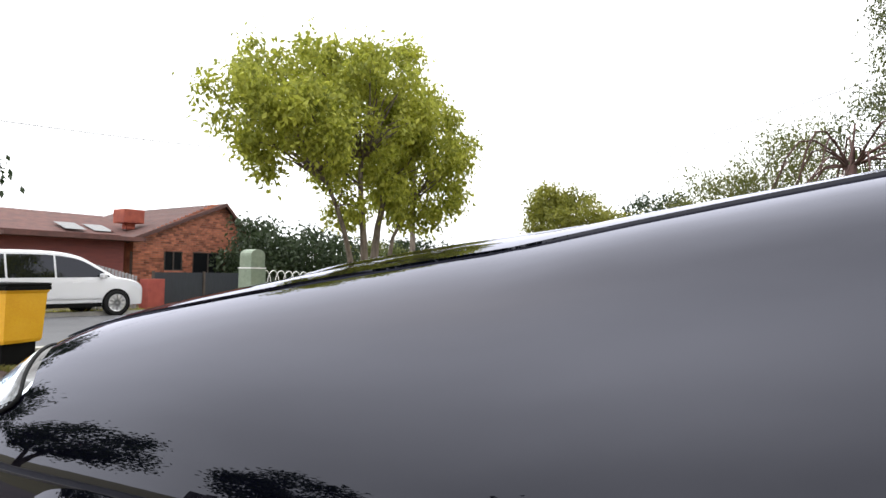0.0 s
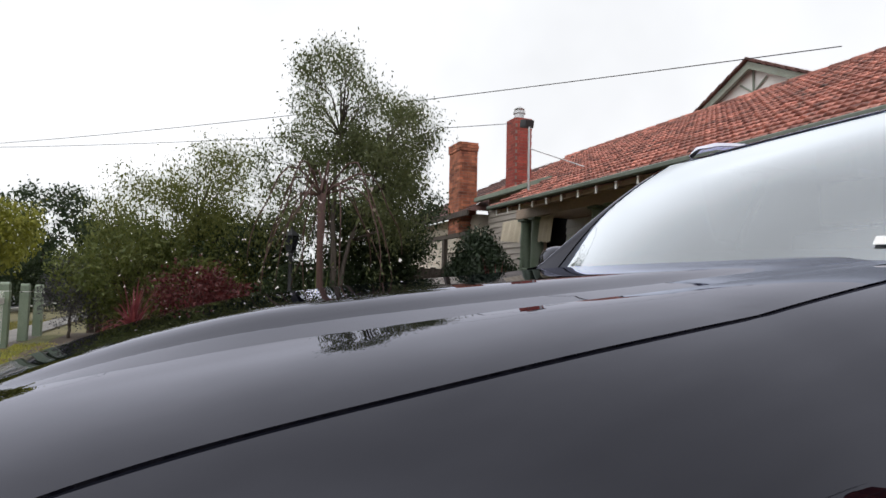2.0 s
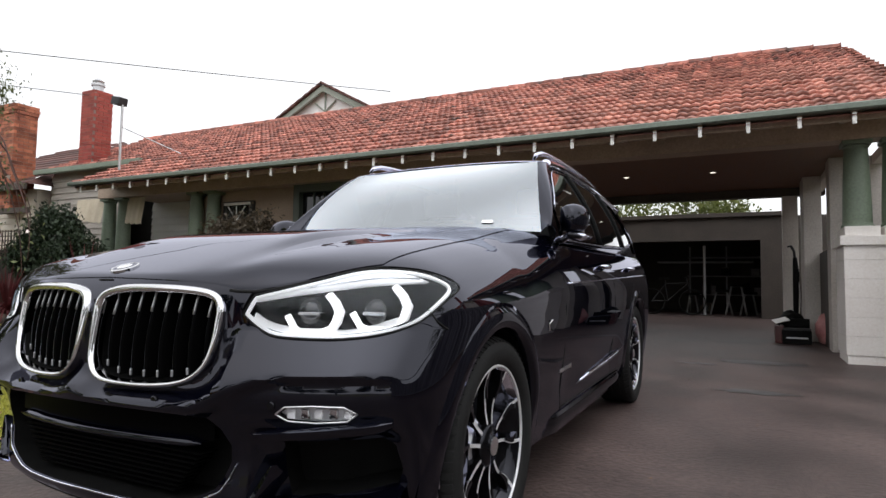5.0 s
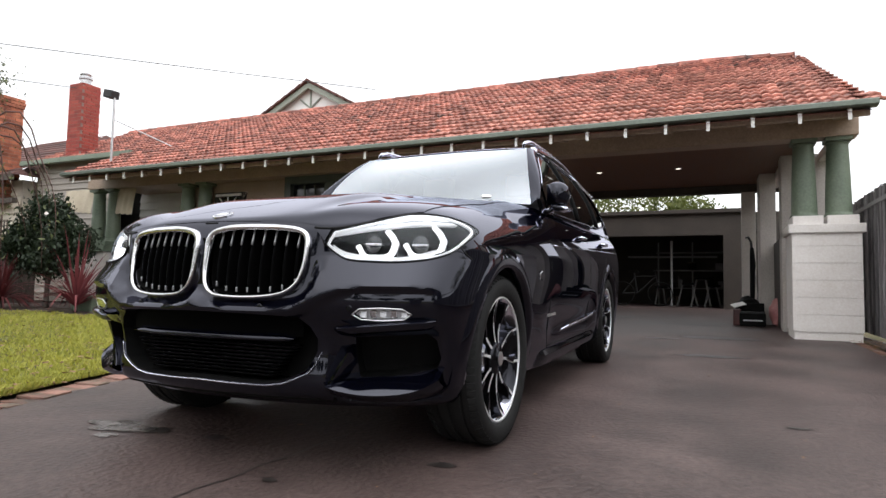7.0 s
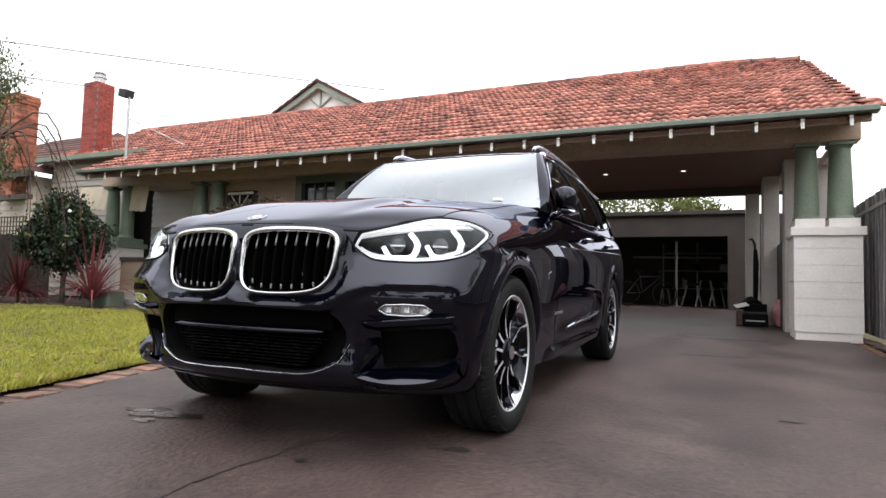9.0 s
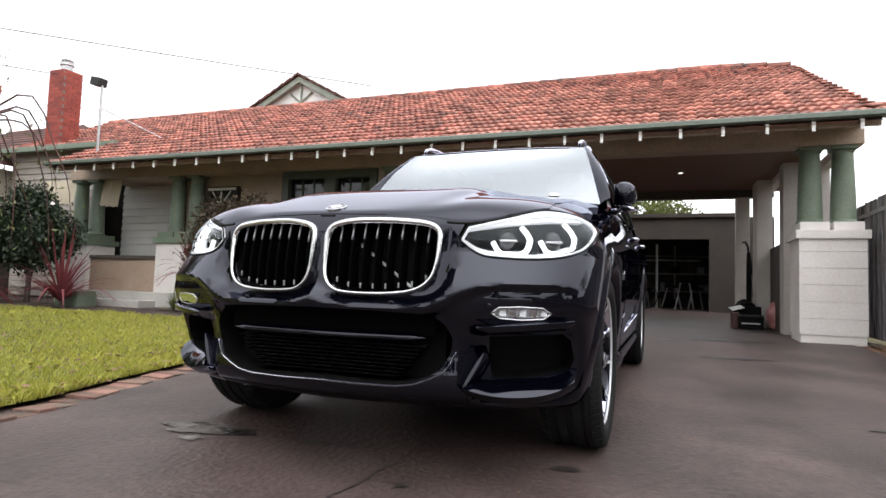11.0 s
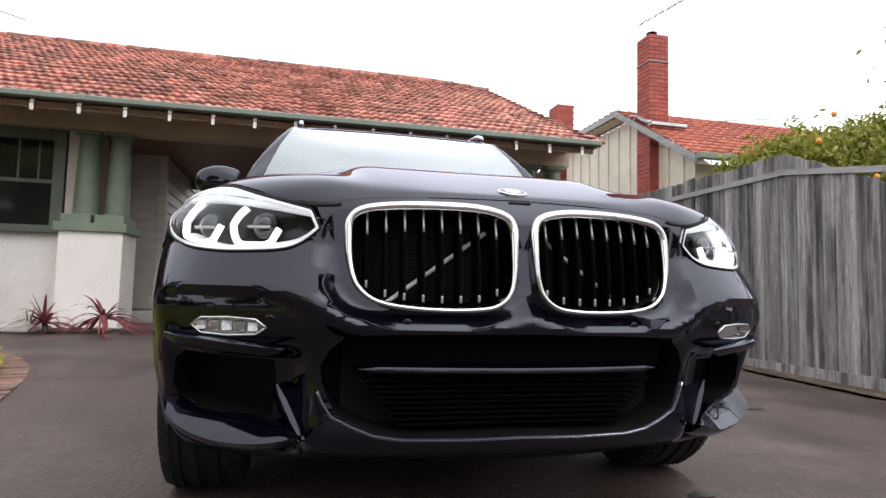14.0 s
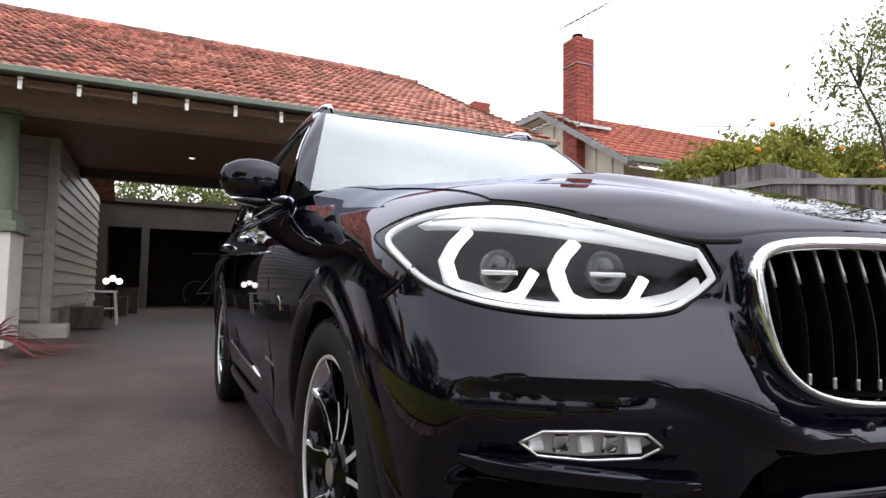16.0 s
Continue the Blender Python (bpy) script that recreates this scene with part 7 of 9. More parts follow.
front_fence = thing("front_fence", "green timber posts with white hooped wire panels along the street", "fence")
fence_posts = (-2.03, -4.38, -6.55, -11.0, -12.3, -13.4)
for x in fence_posts:
    bm = bmesh.new()
    zt = post_z(x)
    w = 0.076
    add_box(bm, x - w, x + w, -2.5 - w, -2.5 + w, rise(x, -2.5) - 0.1, zt - 0.155, 0.008)
    add_box(bm, x - w + 0.006, x + w - 0.006, -2.5 - w + 0.006, -2.5 + w - 0.006, zt - 0.150, zt - 0.05, 0.006)
    prof = [(-w + 0.006, 0.0)] + [(w * 0.93 * -math.cos(math.pi * k / 8), 0.05 * math.sin(math.pi * k / 8)) for k in range(9)] + [(w - 0.006, 0.0)]
    lo, hi = [], []
    for px, pz in prof:
        lo.append(bm.verts.new((x + px, -2.5 - w + 0.008, zt - 0.052 + pz)))
        hi.append(bm.verts.new((x + px, -2.5 + w - 0.008, zt - 0.052 + pz)))
    for a in range(len(prof) - 1):
        bm.faces.new((lo[a], lo[a + 1], hi[a + 1], hi[a]))
    bm.faces.new(lo[::-1])
    bm.faces.new(hi)
    pt = part("post", bm, surf("fence_green_paint", (0.17, 0.215, 0.15), (0.23, 0.275, 0.20), 0.55, 3, 40, 0.1) if "fence_green" not in M else M["fence_green"], front_fence, "sage green post with a rounded cap")
    M.setdefault("fence_green", pt.data.materials[0])
    part("cap_line", box(x - w - 0.001, x + w + 0.001, -2.5 - w - 0.001, -2.5 + w + 0.001, zt - 0.160, zt - 0.150), M["white"], pt)
for xa, xb in ((-2.03, -4.38), (-4.38, -6.55), (-6.55, -11.0)):
    z0, z1 = post_z(xa), post_z(xb)
    x0, x1 = xa - 0.09, xb + 0.09
    def line_z(x):
        return z0 + (z1 - z0) * (x - xa) / (xb - xa)
    rail = bmesh.new()
    q = [(x0, line_z(x0) - 0.375), (x1, line_z(x1) - 0.375), (x1, line_z(x1) - 0.265), (x0, line_z(x0) - 0.265)]
    f = [rail.verts.new((a, -2.52, b)) for a, b in q]
    g = [rail.verts.new((a, -2.48, b)) for a, b in q]
    rail.faces.new(f)
    rail.faces.new(g[::-1])
    for i in range(4):
        rail.faces.new((f[i], g[i], g[(i + 1) % 4], f[(i + 1) % 4]))
    bmesh.ops.recalc_face_normals(rail, faces=rail.faces)
    panel = part("panel_rail", rail, M["white"], front_fence, "white painted top rail")
    wires = bmesh.new()
    n = int((x0 - x1) / 0.056)
    for i in range(n + 1):
        x = x0 - (x0 - x1) * i / n
        zt = line_z(x) - 0.375
        add_tube(wires, [(x, -2.5, rise(x, -2.5) + 0.08), (x, -2.5, zt)], 0.0032, 4)
    for k in range(5):
        h = 0.16 + 0.155 * k
        add_tube(wires, [(x0, -2.5, rise(x0, -2.5) + h), (x1, -2.5, rise(x1, -2.5) + h)], 0.004, 4)
    ob = part("wire_mesh", wires, M["steel_white"], panel)
    ob["kind"] = "stuff"
    hoops = bmesh.new()
    n = int((x0 - x1) / 0.085)
    for i in range(n):
        xc = x0 - (x0 - x1) * (i + 0.5) / n
        zc = line_z(xc) - 0.27
        add_tube(hoops, [(xc + 0.062 * math.cos(math.pi * k / 8), -2.5 + 0.004 * (i % 2), zc + 0.105 * math.sin(math.pi * k / 8)) for k in range(9)], 0.0045, 4)
    ob = part("hooped_wire", hoops, M["steel_white"], panel)
    ob["kind"] = "stuff"
lb = thing("letterbox", "white timber letterbox on a post behind the fence", "letterbox", at=pose(-7.2, -2.25, -0.09))
part("post", box(-0.05, 0.05, -0.05, 0.05, 0, 0.85, 0.006), M["white"], lb)
bm = box(-0.20, 0.20, -0.14, 0.14, 0.85, 1.08, 0.01)
part("box", bm, M["white"], lb)
bm = bmesh.new()
a = [bm.verts.new((x, -0.17, z)) for x, z in ((-0.23, 1.08), (0.23, 1.08), (0, 1.24))]
b = [bm.verts.new((x, 0.17, z)) for x, z in ((-0.23, 1.08), (0.23, 1.08), (0, 1.24))]
bm.faces.new(a)
bm.faces.new(b[::-1])
for i in range(3):
    bm.faces.new((a[i], b[i], b[(i + 1) % 3], a[(i + 1) % 3]))
part("roof", bm, M["white"], lb)
bm = bmesh.new()
add_lathe(bm, [(0.06, 0), (0.05, 0.05), (0.02, 0.12)], 12, pose(0, 0, 1.22))
part("finial", bm, M["white"], lb)


# ---- garden lantern ----
gl = thing("garden_lantern", "black four-sided lantern on a tall post in the garden bed", "lantern", at=pose(-10.4, 2.12, 0.02))
bm = bmesh.new()
add_lathe(bm, [(0.09, 0.0), (0.09, 0.10), (0.05, 0.14), (0.042, 0.9), (0.055, 0.94), (0.042, 0.98), (0.036, 1.62), (0.06, 1.66), (0.03, 1.70)], 14)
part("post", bm, M["wire"], gl, smooth=True)
bm = bmesh.new()
add_lathe(bm, [(0.05, 1.70), (0.075, 1.73), (0.075, 1.745)], 4)
part("lantern_base", bm, M["wire"], gl)
bm = bmesh.new()
add_lathe(bm, [(0.15, 2.02), (0.15, 2.035), (0.06, 2.12), (0.02, 2.15), (0.025, 2.18), (0.005, 2.21)], 4)
part("lantern_roof", bm, M["wire"], gl)
for k in range(4):
    a = math.pi / 2 * k
    part("corner_bar", tube([(0.075 * math.cos(a), 0.075 * math.sin(a), 1.74), (0.14 * math.cos(a), 0.14 * math.sin(a), 2.03)], 0.009, 6), M["wire"], gl)
bm = bmesh.new()
add_lathe(bm, [(0.068, 1.745), (0.128, 2.02)], 4)
part("lantern_glass", bm, M["glass_dark"], gl)


# ---- street things ----
def wheelie_bin(at, body, lid, label):
    b = thing("wheelie_bin", label, "bin", at=at)
    foot = 0.30 if lid else 0.06
    if lid:
        part("base", box(-0.235, 0.235, -0.25, 0.27, 0.02, 0.31, 0.03), lid, b, "black lower part")
    bm = bmesh.new()
    rings = []
    for z, wx, wy in ((foot, 0.245 if lid else 0.22, 0.29 if lid else 0.25), (foot + 0.04, 0.262 if lid else 0.235, 0.305 if lid else 0.27), (0.90, 0.285, 0.34), (0.93, 0.30, 0.36), (0.98, 0.30, 0.36)):
        rings.append([bm.verts.new((wx * sx, wy * sy, z)) for sx, sy in ((-1, -1), (1, -1), (1, 1), (-1, 1))])
    for a, c in zip(rings, rings[1:]):
        for i in range(4):
            bm.faces.new((a[i], a[(i + 1) % 4], c[(i + 1) % 4], c[i]))
    bm.faces.new(rings[0][::-1])
    inner = [bm.verts.new((v.co.x * 0.93, v.co.y * 0.93, v.co.z)) for v in rings[-1]]
    low = [bm.verts.new((v.co.x * 0.72, v.co.y * 0.72, foot + 0.06)) for v in rings[-1]]
    for i in range(4):
        bm.faces.new((rings[-1][i], rings[-1][(i + 1) % 4], inner[(i + 1) % 4], inner[i]))
        bm.faces.new((inner[i], inner[(i + 1) % 4], low[(i + 1) % 4], low[i]))
    bm.faces.new(low)
    part("body", bm, body, b)
    for k, z in enumerate((0.42, 0.66)):
        part("ribbed_panel", box(-0.18, 0.18, -0.325 + 0.03 * (1 - k), -0.29, z, z + 0.17, 0.012), body, b)
    if lid:
        part("lid", box(-0.31, 0.31, -0.38, 0.36, 0.985, 1.03, 0.02), lid, b)
        part("rim", box(-0.315, 0.315, -0.375, 0.37, 0.94, 0.985, 0.012), lid, b)
    part("handle", tube([(-0.2, 0.36, 0.97), (-0.2, 0.44, 1.0), (0.2, 0.44, 1.0), (0.2, 0.36, 0.97)], 0.015, 6), lid or body, b)
    for sx in (-1, 1):
        bm = bmesh.new()
        add_lathe(bm, [(0.09, -0.025), (0.10, -0.015), (0.10, 0.015), (0.09, 0.025)], 20, pose(sx * 0.24, 0.26, 0.10), axis="x")
        part("bin_wheel", bm, M["plastic"], b)
    return b


M["bin_yellow"] = surf("yellow_plastic", (0.72, 0.36, 0.012), (0.78, 0.42, 0.02), 0.45, 4, 80, 0.1)
wheelie_bin(pose(-2.1, -7.1, rise(-2.0, -7.1) - 0.02, 0, 0, 200), M["bin_yellow"], M["plastic"], "yellow recycling bin with a black lid on the verge")
wheelie_bin(pose(-4.32, -6.62, rise(-4.3, -6.4) + 0.27, -90, 0, -14) @ Matrix.Scale(0.82, 4), M["plastic"], None, "empty black bin lying on its side on the grass")

# white people mover parked across the road
M["van_white"] = plain("white_car_paint", (0.72, 0.72, 0.73), 0.3, coat=0.8)
van = thing("parked_van", "white people-mover parked at the far kerb", "van", at=pose(-6.7, -16.6, rise(-7, -16.6), 0, 0, 90))
van_top = smooth_keys([(-2.52, 1.10), (-2.42, 1.52), (-2.2, 1.69), (-1.0, 1.76), (0.0, 1.75), (0.6, 1.65), (1.0, 1.44), (1.5, 1.14), (1.65, 1.08), (2.1, 1.00), (2.4, 0.87), (2.53, 0.66)])
van_belt = smooth_keys([(-2.52, 0.98), (0.0, 1.00), (1.3, 1.02), (1.65, 1.02), (2.1, 0.94), (2.4, 0.80), (2.53, 0.60)])
van_half = smooth_keys([(-2.52, 0.78), (-2.2, 0.93), (0.0, 0.965), (1.6, 0.95), (2.1, 0.90), (2.4, 0.78), (2.53, 0.60)])


def van_side(y, z, out=0.0):
    """Half width of the van's flank or glasshouse at a height."""
    w, b, t = van_half(y), van_belt(y), van_top(y)
    if z <= b:
        return w * (1.0 - 0.03 * max(0.0, (0.55 - z) / 0.25) ** 2 - 0.015 * max(0.0, (z - 0.75) / 0.25)) + out
    lean = 0.185 * min(1.0, (t - b) / 0.6)
    return w * (0.985 - lean * (z - b) / max(0.02, t - b - 0.06)) + out


bm = bmesh.new()
rows = []
for k in range(61):
    y = -2.52 + 5.05 * k / 60
    w, b, t = van_half(y), van_belt(y), van_top(y)
    half = [(van_side(y, z), z) for z in (0.28, 0.40, 0.55, 0.66)] + [(van_side(y, b * 0.9), b * 0.9), (van_side(y, b), b)]
    half += [(van_side(y, b + (t - b - 0.06) * f), b + (t - b - 0.06) * f) for f in (0.5, 1.0)]
    x1 = half[-1][0]
    half += [(x1 * 0.93, t - 0.022), (x1 * 0.80, t - 0.006), (x1 * 0.4, t), (0.0, t + 0.002)]
    rows.append([bm.verts.new((x, y, z)) for x, z in half] + [bm.verts.new((-x, y, z)) for x, z in half[-2::-1]])
for a, c in zip(rows, rows[1:]):
    for i in range(len(a) - 1):
        bm.faces.new((a[i], a[i + 1], c[i + 1], c[i]))
bm.faces.new(rows[0])
bm.faces.new(rows[-1][::-1])
bmesh.ops.recalc_face_normals(bm, faces=bm.faces)
part("body", bm, M["van_white"], van, smooth=True).data.set_sharp_from_angle(angle=radians(40))
M["van_glass"] = lacquer("dark_van_glass", (0.006, 0.007, 0.008), 1.5, 0.03)


def van_patch(name, ya, yb, lo, hi, sx, material, label=""):
    """A panel that follows the van's side."""
    bm = bmesh.new()
    rows = []
    for k in range(15):
        y = ya + (yb - ya) * k / 14
        z0 = lo(y)
        z1 = max(z0 + 0.004, hi(y))
        rows.append([bm.verts.new((sx * van_side(y, z0 + (z1 - z0) * f, 0.006), y, z0 + (z1 - z0) * f)) for f in (0, 0.5, 1)])
    for a, c in zip(rows, rows[1:]):
        for i in range(2):
            bm.faces.new((a[i], a[i + 1], c[i + 1], c[i]))
    bmesh.ops.recalc_face_normals(bm, faces=bm.faces)
    return part(name, bm, material, van, label, smooth=True)


for sx in (-1, 1):
    for ya, yb in ((-2.25, -1.22), (-1.17, -0.08), (-0.03, 1.36)):
        van_patch("side_window", ya, yb, lambda y: van_belt(y) + 0.05, lambda y: van_top(y) - 0.12, sx, M["van_glass"])
    van_patch("headlight", 1.98, 2.36, lambda y: van_belt(y) - 0.14, lambda y: van_belt(y) - 0.02, sx, M["fog_silver"], "clear swept-back headlight")
    van_patch("lower_crease", -1.1, 1.1, lambda y: 0.45, lambda y: 0.49, sx, M["satin"])
    for y in (0.35, -0.75):
        van_patch("door_handle", y, y + 0.2, lambda y: 0.90, lambda y: 0.935, sx, M["satin"])
    bm = bmesh.new()
    add_box(bm, -0.11, 0.11, -0.06, 0.06, -0.07, 0.07, 0.04, Matrix.Translation((sx * 1.05, 1.12, 1.10)))
    part("door_mirror", bm, M["van_white"], van, smooth=True)
    for y in (-1.55, 1.55):
        bm = bmesh.new()
        add_lathe(bm, [(0.345, 0.0), (0.345, 0.012), (0.395, 0.012), (0.40, 0.0)], 32, pose(sx * 0.965, y, 0.345), axis="x")
        part("wheel_arch", bm, M["plastic"], van)
        bm = bmesh.new()
        add_lathe(bm, [(0.34, -0.1), (0.345, -0.08), (0.345, 0.08), (0.33, 0.1), (0.25, 0.105), (0.24, 0.08), (0.02, 0.07)], 32, pose(sx * 0.90, y, 0.345, 0, 0, 0 if sx > 0 else 180), axis="x")
        wh = part("wheel", bm, M["rubber"], van)
        bm = bmesh.new()
        add_lathe(bm, [(0.225, 0.0), (0.245, 0.004), (0.245, 0.012), (0.225, 0.008)], 32, pose(sx * 1.0, y, 0.345), axis="x")
        part("rim", bm, M["satin"], wh)
        for k in range(10):
            bm = bmesh.new()
            add_box(bm, -0.008, 0.008, -0.020, 0.020, 0.03, 0.23, 0, Matrix.Translation((sx * 1.0, y, 0.345)) @ Matrix.Rotation(2 * math.pi * k / 10, 4, "X"))
            part("spoke", bm, M["satin"], wh)
bm = bmesh.new()
rows = []
for k in range(9):
    y = 0.66 + 0.82 * k / 8
    t = van_top(y)
    x1 = van_side(y, t - 0.06)
    rows.append([bm.verts.new((x1 * u, y, t + d)) for u, d in ((-0.88, -0.006), (-0.4, 0.008), (0.0, 0.010), (0.4, 0.008), (0.88, -0.006))])
for a, c in zip(rows, rows[1:]):
    for i in range(4):
        bm.faces.new((a[i], a[i + 1], c[i + 1], c[i]))
part("windscreen", bm, M["van_glass"], van, smooth=True)
part("grille", box(-0.42, 0.42, 2.515, 2.545, 0.42, 0.56, 0.01), M["plastic"], van)
part("sill", box(-0.96, 0.96, -1.15, 1.15, 0.24, 0.36, 0.02), M["plastic"], van)


# brick house across the road
def brick_wall(parent, x0, x1, y, z0, z1, name="wall", slope=None):
    """A brick wall facing the camera's side, brick by brick and joined."""
    core = part(name, box(x0, x1, y - 0.22, y - 0.012, z0, z1 if slope is None else z0 + 2.2), M["mortar"], parent)
    if slope is not None:
        bm = bmesh.new()
        edge = [(x0, z0), (x1, z0)] + [(slope(z)[1], z) for z in (2.4, z1)] + [(slope(z)[0], z) for z in (z1, 2.4)]
        bm.faces.new([bm.verts.new((a, y - 0.012, b)) for a, b in edge])
        part("gable_backing", bm, M["mortar"], core)
    bm = bmesh.new()
    z, k = z0, 0
    while True:
        lo, hi = (x0, x1) if slope is None else slope(z)
        if z > z1 or hi - lo < 0.3:
            break
        p = lo - (0.12 if k % 2 else 0)
        while p < hi:
            q0, q1 = max(p, lo), min(p + 0.23, hi)
            if q1 - q0 > 0.04:
                add_box(bm, q0, q1, y - 0.05, y, z, z + 0.075)
            p += 0.24
        z += 0.086
        k += 1
    ob = part("brickwork", bm, M["brick_orange"], core)
    ob["kind"] = "stuff"
    return core


fh = thing("brick_house", "orange brick house with a brown tiled gable roof across the road", "house")
def gable_slope(z):
    if z < 2.4:
        return (-17.9, -12.4)
    f = (z - 2.4) / 1.75
    return (-17.9 + 1.2 * f, -12.4 - 3.7 * f)
brick_wall(fh, -17.9, -12.4, -22.0, -0.3, 4.1, slope=gable_slope)
bm = bmesh.new()
rows = []
for f in range(13):
    t = f / 12
    rows.append([bm.verts.new((-12.0 - 4.55 * t, y, 2.30 + 1.92 * t + 0.02 * (f % 2))) for y in (-21.7, -24, -27, -31)])
for a, c in zip(rows, rows[1:]):
    for i in range(3):
        bm.faces.new((a[i], a[i + 1], c[i + 1], c[i]))
part("roof_slope", bm, M["tile_brown"], fh)
bm = bmesh.new()
vs = [bm.verts.new(p) for p in ((-16.55, -21.7, 4.24), (-18.3, -21.7, 2.5), (-18.3, -31, 2.5), (-16.55, -31, 4.24))]
bm.faces.new(vs)
part("roof_slope", bm, M["tile_brown"], fh)
bm = bmesh.new()
q = [((-16.55, 4.26), (-11.95, 2.34)), ((-16.55, 4.26), (-18.35, 2.48))]
for a, c in q:
    f = [bm.verts.new((p[0], yy, p[1] + dz)) for yy in (-21.66, -21.72) for p, dz in ((a, 0), (c, 0), (c, -0.16), (a, -0.16))]
    bm.faces.new(f[:4])
    bm.faces.new(f[4:][::-1])
    for i in range(4):
        bm.faces.new((f[i], f[4 + i], f[4 + (i + 1) % 4], f[(i + 1) % 4]))
part("bargeboard", bm, M["tile_brown"], fh)
lw = part("low_roof", box(-12.2, -4.0, -27.0, -22.6, 2.45, 2.55), M["tile_brown"], fh)
bm = bmesh.new()
rows = [[bm.verts.new((x, -22.4 - 4.0 * t, 2.35 + 1.25 * t)) for x in (-13.5, -4.0)] for t in (0, 0.33, 0.66, 1.0)]
for a, c in zip(rows, rows[1:]):
    bm.faces.new((a[0], a[1], c[1], c[0]))
part("roof_slope", bm, M["tile_brown"], fh)
brick_wall(fh, -12.3, -4.0, -24.5, -0.3, 2.4)
part("side_wall", box(-12.62, -12.42, -27.0, -22.06, -0.3, 2.35), M["brick_orange"], fh)
cooler = part("roof_cooler", box(-13.75, -12.85, -24.4, -23.5, 3.15, 3.75, 0.08), M["tile_red"], fh, "boxy evaporative cooler on the roof")
part("cooler_neck", box(-13.5, -13.1, -24.1, -23.8, 2.9, 3.16), M["tile_red"], cooler)
for i, (x, y0) in enumerate(((-11.6, -23.4), (-10.4, -23.2))):
    bm = bmesh.new()
    bm.faces.new([bm.verts.new(p) for p in ((x, y0, 2.72), (x - 0.8, y0, 2.72), (x - 0.8, y0 - 1.0, 3.03), (x, y0 - 1.0, 3.03))])
    part("skylight", bm, M["glass_dark"], fh, "flat roof skylight")
for x0, x1, z0, z1 in ((-14.55, -13.75, 1.15, 1.95), (-16.6, -15.1, 0.75, 1.95)):
    w = part("window", box(x0, x1, -22.02, -21.98, z0, z1), M["glass_dark"], fh)
    part("window_frame", tube([(x0, -21.97, z0), (x1, -21.97, z0), (x1, -21.97, z1), (x0, -21.97, z1), (x0, -21.97, z0)], 0.035, 4), M["bark_dark"], w)
    part("mullion", box((x0 + x1) / 2 - 0.03, (x0 + x1) / 2 + 0.03, -21.98, -21.95, z0, z1), M["bark_dark"], w)
    part("window_sill", box(x0 - 0.05, x1 + 0.05, -22.0, -21.9, z0 - 0.08, z0), M["brick_orange"], w)
rf = thing("far_fence", "dark steel panel fence in front of the brick house", "fence")
part("fence_panel", box(-15.2, -11.1, -18.55, -18.5, -0.2, 1.08), surf("dark_steel_fence", (0.018, 0.022, 0.028), (0.030, 0.034, 0.042), 0.75, 3, 40, 0.05, stretch=(12, 1, 1)), rf)
for x in (-15.2, -13.15, -11.1):
    part("fence_post", box(x - 0.04, x + 0.04, -18.5, -18.45, -0.2, 1.12), M["bark_dark"], rf)
part("brick_pillar", box(-11.05, -10.45, -18.2, -17.7, -0.2, 0.85, 0.01), M["brick_red_joined"], rf, "short red brick pillar")
bm = bmesh.new()
for i in range(14):
    add_box(bm, -10.4 + 0.14 * i, -10.32 + 0.14 * i, -18.3 + 0.05 * i, -18.27 + 0.05 * i, -0.2, 0.95 + 0.03 * i)
part("picket", bm, M["rail"], rf)["kind"] = "stuff"
ff = thing("side_garage", "red roller-door garage and low roof beside the brick house", "garage")
part("wall", box(-11.8, -7.6, -21.9, -21.6, -0.2, 2.25), surf("dark_red_boards", (0.16, 0.035, 0.03), (0.22, 0.05, 0.04), 0.6, 2, 30, 0.1, stretch=(1, 1, 8)), ff)
part("carport_roof", box(-12.2, -7.4, -22.3, -20.8, 2.25, 2.4), M["tile_brown"], ff)
pole = thing("power_pole", "grey timber power pole on the far verge", "pole", at=pose(-20.4, -14.0, -0.3))
part("pole", tube([(0, 0, 0), (0, 0, 7.2)], [0.14, 0.10], 12), M["bark"], pole)
part("cross_arm", box(-0.9, 0.9, -0.05, 0.05, 6.6, 6.72), M["bark"], pole)


def cable(a, b, sag, r=0.009):
    pts = [Vector(a).lerp(Vector(b), k / 16) - Vector((0, 0, sag * 4 * (k / 16) * (1 - k / 16))) for k in range(17)]
    return solid("overhead_cable", tube(pts, r, 6), M["wire"], "thin black overhead service cable", "cable", group="overhead cables")


cable((-25, -6.4, 5.85), (-12.45, 7.9, 5.42), 0.10)
cable((-25, -6.4, 6.0), (-5.4, 10.3, 5.30), 0.15)
cable((-4.6, -14, 4.4), (-20.4, -14.0, 6.3), 0.25)
cable((-20.4, -14.0, 6.3), (-25, -6.4, 5.85), 0.05)
cable((22, 10, 6.6), (8.5, 12.0, 5.2), 0.1)

